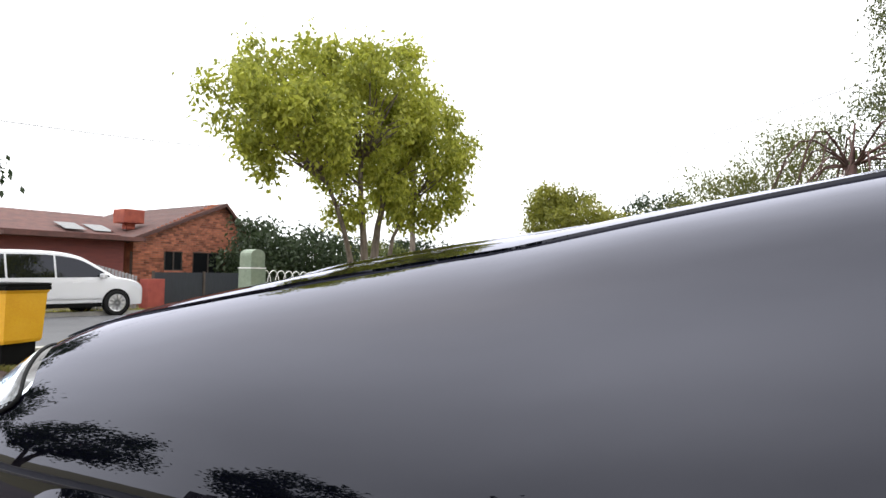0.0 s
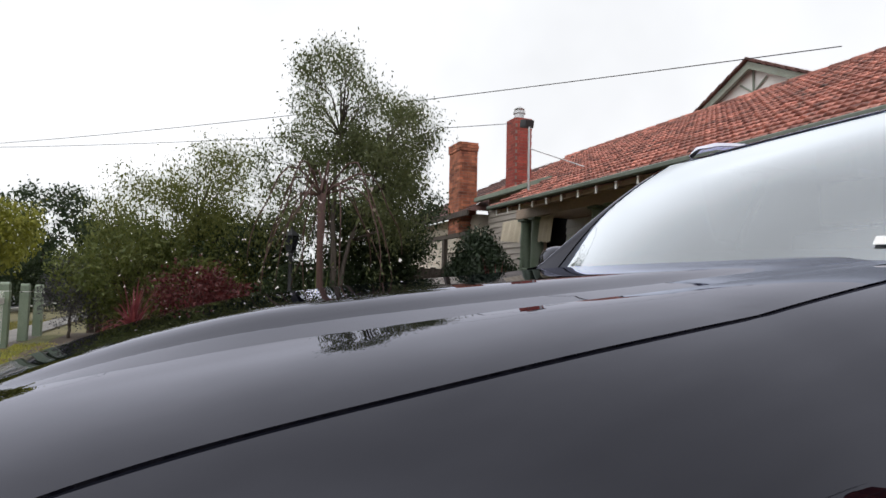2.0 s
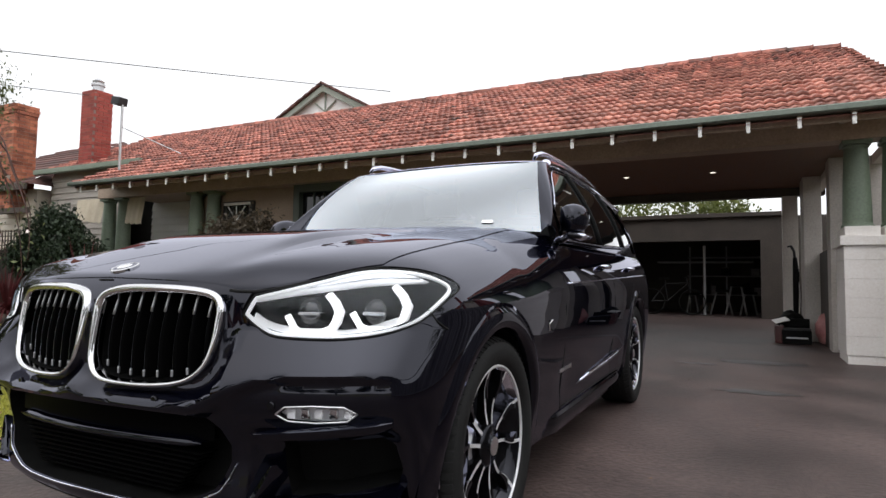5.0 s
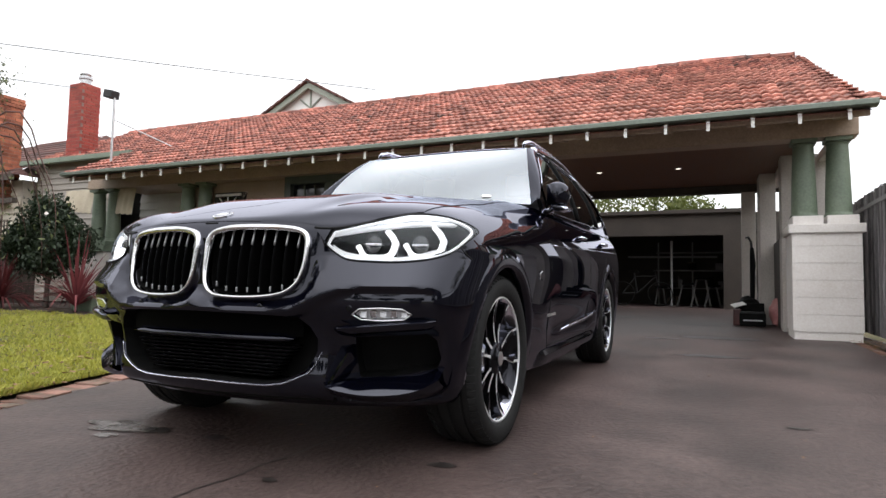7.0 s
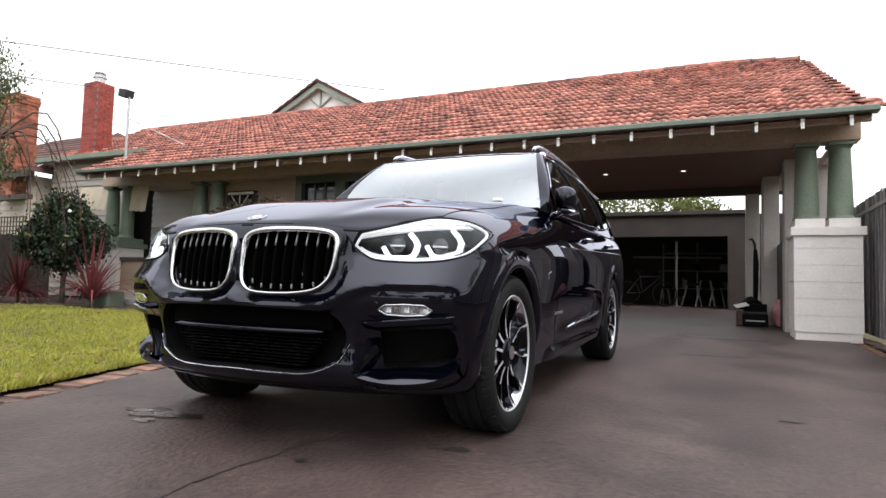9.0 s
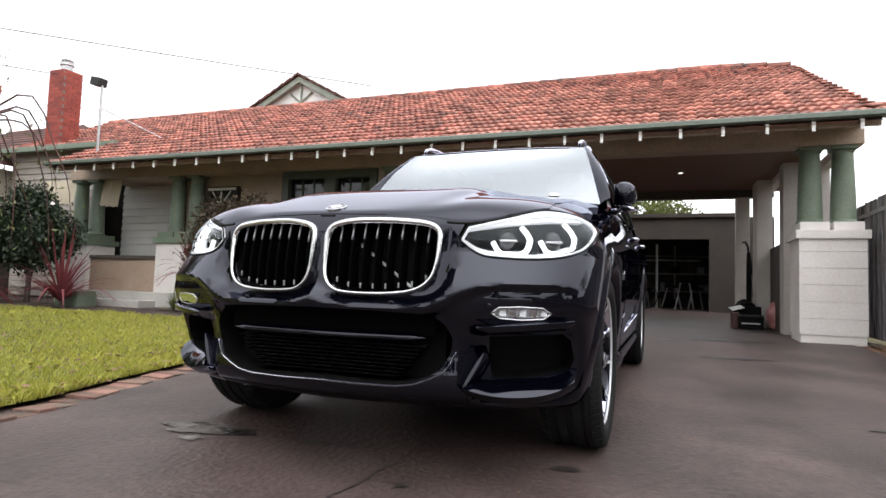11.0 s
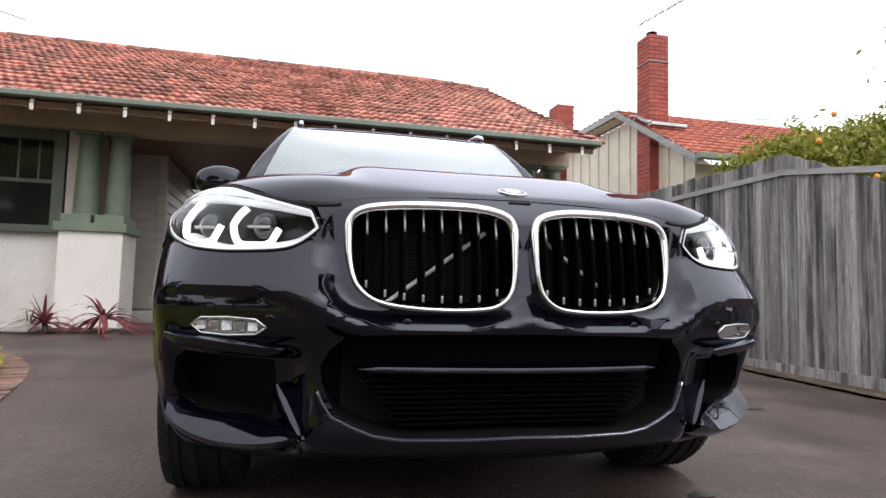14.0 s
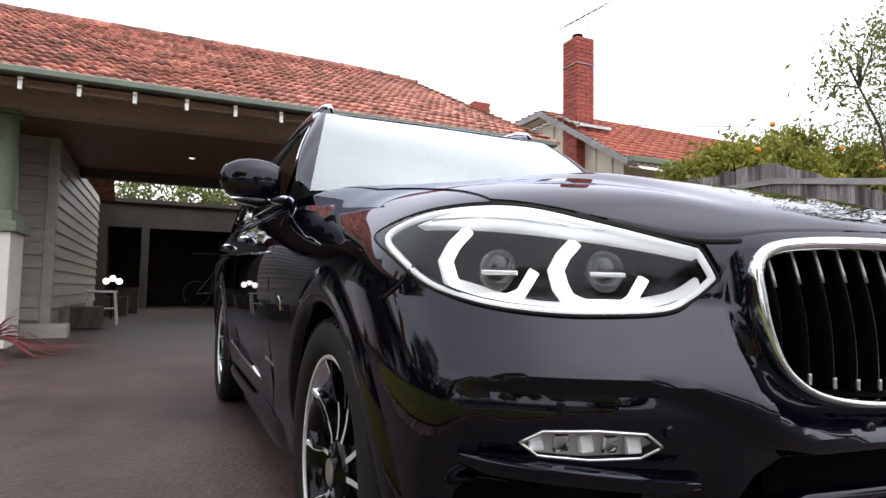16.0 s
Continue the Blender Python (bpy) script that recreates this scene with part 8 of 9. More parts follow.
# ---- neighbouring houses ----
nr = thing("neighbour_house", "cream boarded cottage with red tiled roof beyond the side fence", "house")
wall = bmesh.new()
q = [(8.2, 0.0), (13.7, 0.0), (13.7, 4.6), (10.5, 4.6), (8.2, 3.25)]
f = [wall.verts.new((6.45, y, z)) for y, z in q]
g = [wall.verts.new((6.6, y, z)) for y, z in q]
wall.faces.new(f[::-1])
wall.faces.new(g)
for i in range(5):
    wall.faces.new((f[i], f[(i + 1) % 5], g[(i + 1) % 5], g[i]))
nw = part("gable_wall", wall, M["cream2"], nr, "cream gable wall with vertical battens")
for i in range(11):
    y = 8.5 + 0.48 * i
    part("batten", box(6.42, 6.45, y, y + 0.05, 2.75, 3.25 + 1.3 * min(1.0, (y - 8.2) / 2.3)), M["cream2"], nw)
part("string_board", box(6.40, 6.45, 8.2, 13.7, 2.66, 2.75), M["green"], nw)
for k in range(15):
    z = 0.2 + 0.16 * k
    ob = pydata("weatherboard", [(6.424, 8.2, z), (6.424, 13.7, z), (6.442, 13.7, z + 0.172), (6.442, 8.2, z + 0.172), (6.45, 8.2, z), (6.45, 13.7, z)], [(3, 2, 1, 0), (0, 1, 5, 4)], M["cream2"])
    ob.parent = nw
part("front_wall", box(6.6, 14.0, 8.2, 8.35, 0.0, 3.2), M["cream2"], nr)
for s, (ya, yb) in enumerate(((10.5, 7.72), (10.5, 13.9))):
    bm = bmesh.new()
    za, zb = 4.82, (3.22, 4.80)[s]
    v = [bm.verts.new((x, y, z)) for x in (6.10, 6.16) for y, z in ((ya, za), (yb, zb), (yb, zb - 0.13), (ya, za - 0.13))]
    bm.faces.new(v[:4])
    bm.faces.new(v[4:][::-1])
    for i in range(4):
        bm.faces.new((v[i], v[4 + i], v[4 + (i + 1) % 4], v[(i + 1) % 4]))
    bmesh.ops.recalc_face_normals(bm, faces=bm.faces)
    part("bargeboard", bm, M["rail"], nr, "grey weathered bargeboard")
    bm = bmesh.new()
    v = [bm.verts.new(p) for p in ((6.16, ya, za - 0.15), (6.16, yb, zb - 0.15), (6.46, yb, zb - 0.15), (6.46, ya, za - 0.15))]
    bm.faces.new(v)
    part("soffit", bm, M["cream2"], nr)
    bm = bmesh.new()
    n = 13
    for k in range(n):
        for j in range(34):
            x = 6.12 + 0.25 * j
            f0, f1 = k / n, (k + 1.12) / n
            z0, z1 = zb + (za - zb) * f0, zb + (za - zb) * f1
            y0, y1 = yb + (ya - yb) * f0, yb + (ya - yb) * f1
            lift = 0.045
            v = [bm.verts.new((xx, yy, zz)) for xx, yy, zz in ((x, y0, z0 + lift), (x + 0.09, y0, z0 + lift + 0.022), (x + 0.16, y0, z0 + lift), (x + 0.25, y0, z0 + lift + 0.01), (x, y1, z1 + 0.004), (x + 0.09, y1, z1 + 0.026), (x + 0.16, y1, z1 + 0.004), (x + 0.25, y1, z1 + 0.014))]
            for i in range(3):
                bm.faces.new((v[i], v[i + 1], v[i + 5], v[i + 4]))
            w = [bm.verts.new((u.co.x, u.co.y, u.co.z - 0.03)) for u in v[:4]]
            for i in range(3):
                bm.faces.new((w[i], w[i + 1], v[i + 1], v[i]))
    rt = part("roof_tiles", bm, M["tile_red"], nr, "red terracotta roof tiles")
    rt["kind"] = "stuff"
part("gutter", box(6.1, 14.6, 7.55, 7.68, 3.14, 3.25, 0.02), M["green"], nr)
ch = chimney(6.24, 6.68, 9.35, 9.82, 0.1, 6.12, M["brick_red_joined"], "chimney", nr, "tall red brick chimney with a pale flashing", 0.0)
bm = bmesh.new()
pf = random.Random(3)
for k in range(8):
    add_box(bm, -0.06, 0.06, -0.05, 0.05, -0.01, 0.01, 0.004, pose(6.15 + 0.02 * pf.random(), 9.2 + 0.09 * k, 4.22 + 0.045 * k, pf.uniform(-25, 25), pf.uniform(-30, 30), 0))
add_box(bm, 6.15, 6.95, 9.12, 9.25, 4.16, 4.22, 0.004)
part("flashing", bm, M["metal"], ch)
part("chimney_band", box(6.225, 6.695, 9.335, 9.835, 5.55, 5.57), M["rail"], ch)
bm = bmesh.new()
add_lathe(bm, [(0.09, 0), (0.09, 0.10), (0.11, 0.11), (0.11, 0.14)], 16, pose(6.45, 9.6, 6.12))
part("chimney_pot", bm, M["plastic"], ch)
chimney(6.25, 6.75, 13.9, 14.5, 0.1, 6.02, M["brick_red_joined"], "chimney", nr, "second red brick chimney", 0.0)
an = thing("tv_antenna", "thin metal television antenna on the neighbouring chimney", "antenna", at=pose(6.95, 9.9, 6.1))
part("mast", tube([(0, 0, 0), (0, 0, 0.78)], 0.012, 6), M["metal"], an)
part("boom", tube([(-0.62, 0, 0.45), (0.55, 0, 1.22)], 0.010, 6), M["metal"], an)
for k in range(8):
    f = k / 7
    part("element", tube([(-0.6 + 1.12 * f, -0.25, 0.46 + 0.74 * f), (-0.6 + 1.12 * f, 0.25, 0.46 + 0.74 * f)], 0.007, 5), M["wire"], an)
nl = thing("neighbour_house", "cream weatherboard cottage with brown roof behind the garden trees", "house")
lwall = part("boarded_wall", box(-21.5, -14.0, 7.7, 7.85, 0.0, 3.2), M["cream2"], nl)
boards(lwall, -21.5, -14.0, 7.7, 1.0, 3.1, M["cream2"], 0.15)
part("side_wall", box(-14.15, -14.0, 7.85, 14.0, 0.0, 3.2), M["cream2"], nl)
bm = bmesh.new()
for k in range(12):
    f0, f1 = k / 12, (k + 1.1) / 12
    vs = [bm.verts.new(p) for p in ((-22 + 3.5 * f0, 7.2 + 4 * f0, 3.22 + 2.1 * f0 + 0.04), (-13.6 - 2.2 * f0, 7.2 + 4 * f0, 3.22 + 2.1 * f0 + 0.04), (-13.6 - 2.2 * f1, 7.2 + 4 * f1, 3.22 + 2.1 * f1), (-22 + 3.5 * f1, 7.2 + 4 * f1, 3.22 + 2.1 * f1))]
    bm.faces.new(vs)
    w = [bm.verts.new(v.co - Vector((0, 0, 0.05))) for v in vs[:2]]
    bm.faces.new((w[0], w[1], vs[1], vs[0]))
bm.faces.new([bm.verts.new(p) for p in ((-13.6, 7.2, 3.24), (-13.6, 16, 3.24), (-15.8, 11.2, 5.34))])
part("roof_tiling", bm, M["tile_brown"], nl)["kind"] = "stuff"
part("fascia", box(-22, -13.6, 7.18, 7.24, 3.1, 3.24), M["bark_dark"], nl)
chimney(-15.2, -14.4, 7.3, 7.85, 2.6, 5.3, M["brick_orange"], "chimney", nl, "weathered orange brick chimney", 0.03)
bm = bmesh.new()
add_lathe(bm, [(0.07, 0), (0.06, 0.12), (0.08, 0.14)], 10, pose(-14.9, 7.6, 5.28))
part("chimney_pot", bm, M["plastic"], nl)
pg = thing("pergola", "dark timber lattice and beam beside the porch", "pergola")
part("beam", box(-16.0, -13.2, 7.0, 7.12, 2.50, 2.62), M["bark_dark"], pg)
part("post", box(-14.9, -14.75, 7.0, 7.12, 0.0, 2.5), M["bark_dark"], pg)
bm = bmesh.new()
for k in range(12):
    add_box(bm, -14.7 + 0.12 * k, -14.68 + 0.12 * k, 7.02, 7.04, 1.6, 2.1)
    if k < 5:
        add_box(bm, -14.7, -13.25, 7.04, 7.06, 1.62 + 0.11 * k, 1.64 + 0.11 * k)
part("lattice", bm, M["bark_dark"], pg)["kind"] = "stuff"
bf = thing("boundary_fence", "dark brown timber boundary fence behind the shrubs", "fence")
for k in range(62):
    y = -1.6 + 0.15 * k
    part("paling", box(-13.3, -13.28, y, y + 0.143, 0.0, 1.62 + 0.02 * math.sin(k * 3.1)), M["bark_dark"], bf)


# ---- lawn, beds and edging ----
def lawn_edge(y):
    """Where the lawn stops beside the drive."""
    return smooth_keys([(-2.3, -1.55), (0.3, -1.74), (1.0, -1.92), (2.3, -2.17), (3.3, -2.42), (4.0, -2.72), (4.5, -3.1), (4.85, -3.75), (4.98, -4.6)])(y)


ly = [-2.35 + 7.33 * i / 60 for i in range(61)]
vs, fs = [], []
for y in ly:
    e = lawn_edge(y) - 0.115
    for k in range(9):
        x = e + (-13.2 - e) * k / 8
        vs.append((x, y, rise(x, y) + 0.03))
for j in range(60):
    for k in range(8):
        a = j * 9 + k
        fs.append((a, a + 9, a + 10, a + 1))
tagged(pydata("lawn", vs, fs, M["lawn_soil"]), "front lawn of green and straw coloured grass", "lawn", kind="structure")


def blades(name, n, where, height, width, material, seed, label):
    rng = np.random.default_rng(seed)
    pts = where(rng, n)
    n = len(pts)
    a = rng.uniform(0, 2 * np.pi, n)
    h = height * rng.uniform(0.45, 1.25, n)
    tuft = np.sin(pts[:, 0] * 8.3 + 2 * np.sin(pts[:, 1] * 6.1)) * np.sin(pts[:, 1] * 9.7 + 2 * np.sin(pts[:, 0] * 5.3))
    h *= 1.0 + 0.45 * tuft
    w = width * rng.uniform(0.7, 1.3, n)
    lean = rng.uniform(0.1, 0.95, n) * h
    d = np.stack([np.cos(a), np.sin(a), np.zeros(n)], 1)
    s = np.stack([-np.sin(a), np.cos(a), np.zeros(n)], 1)
    up = np.array([0, 0, 1.0])
    b0, b1 = pts - s * w[:, None], pts + s * w[:, None]
    m = pts + d * (lean * 0.35)[:, None] + up * (h * 0.62)[:, None]
    t = pts + d * lean[:, None] + up * h[:, None]
    v = np.stack([b0, b1, m + s * (w * 0.8)[:, None], t], 1).reshape(-1, 3)
    return tagged(quick_mesh(name, v, np.arange(4 * n).reshape(-1, 4), material), label, "grass", kind="stuff")


def on_lawn(rng, n):
    y = rng.uniform(-2.3, 4.95, n)
    e = np.array([lawn_edge(v) for v in y]) - 0.09
    x = e - rng.uniform(0, 1, n) ** 1.6 * (e + 11.0)
    return np.stack([x, y, 0.02 * y + 0.028], 1)


blades("lawn_grass", 95000, on_lawn, 0.045, 0.0042, M["grass"], 1, "short uneven lawn grass with straw blades")


def on_verge(rng, n):
    x = -1.95 - rng.uniform(0, 1, n) ** 1.4 * 18
    y = rng.uniform(-7.6, -3.5, n)
    z = np.array([rise(a, b) for a, b in zip(x, y)]) - 0.03
    return np.stack([x, y, z], 1)


blades("verge_grass", 42000, on_verge, 0.07, 0.007, M["verge_grass"], 2, "patchy grass on the street verge")


def on_far_verge(rng, n):
    x = rng.uniform(-24, -6, n)
    y = rng.uniform(-18.4, -16.1, n)
    return np.stack([x, y, np.array([rise(a, b) for a, b in zip(x, y)]) - 0.03], 1)


blades("far_verge_grass", 7000, on_far_verge, 0.10, 0.012, M["grass"], 3, "grass strip along the far kerb")


def leaf_litter(name, n, where, size, seed, label):
    rng = np.random.default_rng(seed)
    p = where(rng, n)
    v, q = leaf_cloud(rng, p, np.array([0.001, 0.001, 0.001]), len(p), size, 0.0, 0.6)
    v = v.reshape(-1, 4, 3)
    c = v.mean(axis=1, keepdims=True)
    v[:, :, 2] = c[:, :, 2] + (v[:, :, 2] - c[:, :, 2]) * 0.18 + (0.026 if name == "fallen_leaves" else 0.008)
    return tagged(quick_mesh(name, v.reshape(-1, 3), q, M["litter"]), label, "leaves", kind="stuff")


leaf_litter("fallen_leaves", 3600, on_lawn, 0.062, 4, "brown and straw fallen leaves on the lawn")
leaf_litter("verge_leaves", 7500, on_verge, 0.06, 5, "fallen leaves on the street verge")
# garden beds
def bed(name, pts, lift, label):
    bm = bmesh.new()
    bm.faces.new([bm.verts.new((x, y, rise(x, y) + lift)) for x, y in pts])
    bmesh.ops.triangulate(bm, faces=bm.faces[:])
    return solid(name, bm, M["soil"], label, "garden bed", "structure")


bed("garden_bed", [(-2.7, 6.95), (-2.72, 6.45), (-3.4, 6.3), (-4.6, 6.35), (-7.6, 6.2), (-7.6, 7.4), (-3.4, 7.4)], 0.012, "dark soil bed below the window")
bed("side_bed", [(-13.3, -1.9), (-8.6, -1.9), (-8.3, 2.0), (-8.6, 4.6), (-9.3, 5.9), (-13.3, 6.6)], 0.05, "dark soil shrub bed beside the lawn")
bed("fence_strip", [(3.24, -2.5), (3.6, -2.5), (3.6, 7.3), (3.45, 7.3), (3.40, 5.0)], 0.012, "narrow soil strip below the paling fence")
leaf_litter("bed_litter", 900, lambda rng, n: np.stack([rng.uniform(-7.4, -2.75, n), rng.uniform(6.38, 6.95, n), np.full(n, 0.145)], 1), 0.055, 6, "bark chips and dead leaves in the bed")
leaf_litter("strip_litter", 650, lambda rng, n: np.stack([rng.uniform(3.28, 3.58, n), rng.uniform(-1.5, 7.0, n), np.zeros(n) + 0.03], 1) + np.array([0, 0, 0.0]), 0.05, 7, "dead leaves below the fence")
lo = bpy.data.objects["strip_litter"]
co = np.empty(len(lo.data.vertices) * 3, dtype=np.float32)
lo.data.vertices.foreach_get("co", co)
co = co.reshape(-1, 3)
co[:, 2] += 0.02 * co[:, 1] - 0.012
lo.data.vertices.foreach_set("co", co.ravel())
# small rocks in the bed
pr = random.Random(4)
for i in range(14):
    bm = bmesh.new()
    bmesh.ops.create_icosphere(bm, subdivisions=2, radius=pr.uniform(0.07, 0.19))
    for v in bm.verts:
        v.co *= 1 + 0.25 * noise.noise(v.co * 9 + Vector((i, 0, 0)))
        v.co.z *= 0.62
    bmesh.ops.translate(bm, verts=bm.verts, vec=(pr.uniform(-7.2, -2.9), pr.uniform(6.38, 6.62), 0.15))
    solid("rock", bm, M["kerb"], "rounded grey garden rock edging the bed", "rock", group="bed rocks", smooth=True)

# brick edging along the lawn, brick by brick
edging = thing("lawn_edging", "row of worn red edging bricks between lawn and drive", "edging", kind="structure")
me = bpy.data.meshes.new("edging_brick")
bm = box(-0.088, 0.088, -0.052, 0.052, -0.05, 0.004, 0.006)
bm.to_mesh(me)
bm.free()
me.materials.append(M["edging"])
y, k = -2.2, 0
path_pts = []
yy = -2.2
while yy < 4.97:
    path_pts.append(Vector((lawn_edge(yy), yy, 0)))
    yy += 0.01
dist, last = 0.0, path_pts[0]
count = 0
for a, b in zip(path_pts, path_pts[1:]):
    dist += (b - a).length
    while dist >= 0.112:
        dist -= 0.112
        d = (b - a).normalized()
        ob = new("brick", me)
        ob.parent = edging
        ob.matrix_basis = Matrix.Translation((b.x, b.y, rise(b.x, b.y) + 0.004 + pr.uniform(-0.008, 0.006))) @ pose(0, 0, 0, pr.uniform(-3, 3), pr.uniform(-3, 3), math.degrees(math.atan2(d.y, d.x)) - 90 + pr.uniform(-5, 5))
for i in range(44):
    ob = new("brick", me)
    ob.parent = edging
    ob.matrix_basis = pose(-4.6 - 0.112 * i, 5.02 + 0.02 * math.sin(i), rise(-5, 5.0) + 0.004 + pr.uniform(-0.008, 0.006), 0, 0, 90 + pr.uniform(-5, 5))
strip_edge = thing("strip_edging", "low brick edging along the fence strip", "edging", kind="structure")
for i in range(42):
    ob = new("brick", me)
    ob.parent = strip_edge
    y = -1.6 + 0.225 * i
    ob.matrix_basis = pose(3.26 + 0.016 * max(0, y) + pr.uniform(-0.01, 0.01), y, rise(3, y) - 0.012, 0, pr.uniform(-4, 4), 90 + pr.uniform(-4, 4))

# stains, puddle and joints on the drive
M["wet"] = surf("damp_patch", (0.035, 0.030, 0.029), (0.34, 0.31, 0.30), 0.16, 9, 60, 0.02, rvar=0.07)
M["oil"] = surf("oil_stain", (0.022, 0.019, 0.018), (0.035, 0.03, 0.028), 0.35, 6, 60, 0.05)


def blot(name, x, y, rx, ry, material, label, seed, cat):
    bm = bmesh.new()
    vs = []
    for i in range(40):
        a = 2 * math.pi * i / 40
        r = 1 + 0.45 * noise.noise(Vector((math.cos(a) * 1.7 + seed * 7, math.sin(a) * 1.7, seed)))
        px, py = x + rx * r * math.cos(a), y + ry * r * math.sin(a)
        vs.append(bm.verts.new((px, py, rise(px, py) + 0.0045)))
    bm.faces.new(vs)
    return solid(name, bm, material, label, cat, kind="structure")


DRIVE_MARKS = [(-0.78, 0.34, 0.19, 0.085, "wet", 1), (-0.70, 0.20, 0.06, 0.035, "wet", 2), (-0.57, 0.36, 0.07, 0.05, "oil", 10), (-0.23, 0.38, 0.055, 0.035, "oil", 3), (0.83, 0.46, 0.055, 0.03, "oil", 4), (1.75, 4.6, 0.30, 0.10, "oil", 5), (1.9, 6.6, 0.5, 0.16, "oil", 6), (1.2, 6.2, 0.22, 0.07, "oil", 7), (0.35, 0.04, 0.03, 0.02, "oil", 8), (2.15, 1.75, 0.05, 0.02, "oil", 9)]
for x, y, rx, ry, k, sd in DRIVE_MARKS:
    blot("stain" if k == "oil" else "damp_patch", x, y, rx, ry, M[k], "dark oily stain on the concrete" if k == "oil" else "damp patch on the concrete", sd, "stain")
crack = []
pts = [(0.24, -1.4), (0.20, -0.47), (0.18, -0.29), (0.22, 0.23), (0.27, 0.8)]
for (x0, y0), (x1, y1) in zip(pts, pts[1:]):
    for k in range(6):
        f = k / 6
        crack.append((x0 + (x1 - x0) * f + pr.uniform(-0.012, 0.012), y0 + (y1 - y0) * f + pr.uniform(-0.012, 0.012)))
vs, fs = [], []
for i, (x, y) in enumerate(crack):
    w = 0.003 + 0.003 * pr.random()
    vs += [(x - w, y + w, rise(x, y) + 0.003), (x + w, y - w, rise(x, y) + 0.003)]
fs = [(2 * i, 2 * i + 1, 2 * i + 3, 2 * i + 2) for i in range(len(crack) - 1)]
tagged(pydata("crack", vs, fs, M["oil"]), "thin jagged crack across the concrete drive", "crack", kind="structure")
pd = random.Random(12)
leaf_litter("drive_specks", 150, lambda rng, n: np.stack([rng.uniform(-1.5, 3.1, n), rng.uniform(-1.4, 6.5, n), np.zeros(n)], 1), 0.022, 9, "scattered dead leaf specks on the drive")
lo = bpy.data.objects["drive_specks"]
co = np.empty(len(lo.data.vertices) * 3, dtype=np.float32)
lo.data.vertices.foreach_get("co", co)
co = co.reshape(-1, 3)
co[:, 2] += 0.02 * co[:, 1]
lo.data.vertices.foreach_set("co", co.ravel())

# ---- carport and garage clutter ----
def carton_bag(name, label, x, y, w, h, material, seed):
    bm = bmesh.new()
    bmesh.ops.create_icosphere(bm, subdivisions=3, radius=1)
    for v in bm.verts:
        n = 1 + 0.28 * noise.noise(v.co * 2.3 + Vector((seed, 0, 0)))
        v.co = Vector((v.co.x * w * n, v.co.y * w * n * 0.8, max(-1.0, v.co.z * n) * h / 2 + h / 2))
    bmesh.ops.translate(bm, verts=bm.verts, vec=(x, y, rise(x, y)))
    return solid(name, bm, material, label, "bag", smooth=True)


carton_bag("plastic_bag", "crumpled pink plastic bag beside the carport wall", 2.72, 9.15, 0.13, 0.46, surf("pink_plastic", (0.36, 0.13, 0.13), (0.50, 0.23, 0.22), 0.4, 8, 60, 0.3), 1)
tb = thing("toolbox", "open dark toolbox on the carport floor", "toolbox", at=pose(2.36, 9.15, rise(2, 9.15)))
part("body", box(-0.20, 0.17, -0.16, 0.16, 0.0, 0.20, 0.02), M["plastic"], tb)
part("tray", box(-0.19, 0.16, -0.17, 0.12, 0.20, 0.225, 0.008), M["wire"], tb)
part("latch_bar", box(-0.15, 0.12, -0.175, -0.160, 0.08, 0.10, 0.003), M["metal"], tb)
part("lid", box(-0.20, 0.17, 0.12, 0.17, 0.20, 0.36, 0.02), M["plastic"], tb)
carton_bag("dark_bag", "dark bulging bag lying behind the toolbox", 2.30, 9.55, 0.20, 0.44, M["plastic"], 2)
rc_ = thing("fuel_can", "small dark red can beside the toolbox", "can", at=pose(2.13, 9.17, rise(2, 9.17)))
part("body", box(-0.06, 0.06, -0.09, 0.09, 0.0, 0.26, 0.02), surf("dark_red_tin", (0.045, 0.007, 0.007), (0.075, 0.012, 0.011), 0.4, 6, 60, 0.1), rc_)
part("handle", tube([(0, -0.06, 0.25), (0, -0.05, 0.30), (0, 0.05, 0.30), (0, 0.06, 0.25)], 0.012, 6), M["plastic"], rc_)
bm = box(-0.10, 0.10, -0.07, 0.07, 0.0, 0.012, 0.003)
bmesh.ops.transform(bm, matrix=pose(2.15, 9.17, rise(2, 9.17) + 0.325, 18, -14, 20), verts=bm.verts)
wp = solid("folded_paper", bm, M["white"], "folded sheet of white paper lying on the can", "paper")
st = thing("step_stool", "small white metal step stool beside the boarded wall", "stool", at=pose(-2.15, 10.2, rise(0, 10.2)))
for sx in (-1, 1):
    for sy in (-1, 1):
        part("leg", tube([(sx * 0.22, sy * 0.17, 0), (sx * 0.17, sy * 0.12, 0.50)], 0.014, 6), M["white"], st)
part("tread", box(-0.20, 0.20, -0.14, 0.14, 0.50, 0.53, 0.006), M["white"], st)
part("lower_tread", box(-0.2, 0.2, -0.20, -0.08, 0.25, 0.27, 0.005), M["white"], st)
lp = thing("work_lamp", "small lit work lamp on a stand beside the wall", "lamp", at=pose(-2.1, 11.4, rise(0, 11.4)))
part("stand", tube([(0, 0, 0), (0, 0, 0.62)], 0.012, 6), M["plastic"], lp)
for k in range(3):
    bm = bmesh.new()
    bmesh.ops.create_icosphere(bm, subdivisions=2, radius=0.055)
    bmesh.ops.translate(bm, verts=bm.verts, vec=(-0.1 + 0.1 * k, 0, 0.66 + 0.05 * (k == 1)))
    part("bulb", bm, M["lamp"], lp, smooth=True)
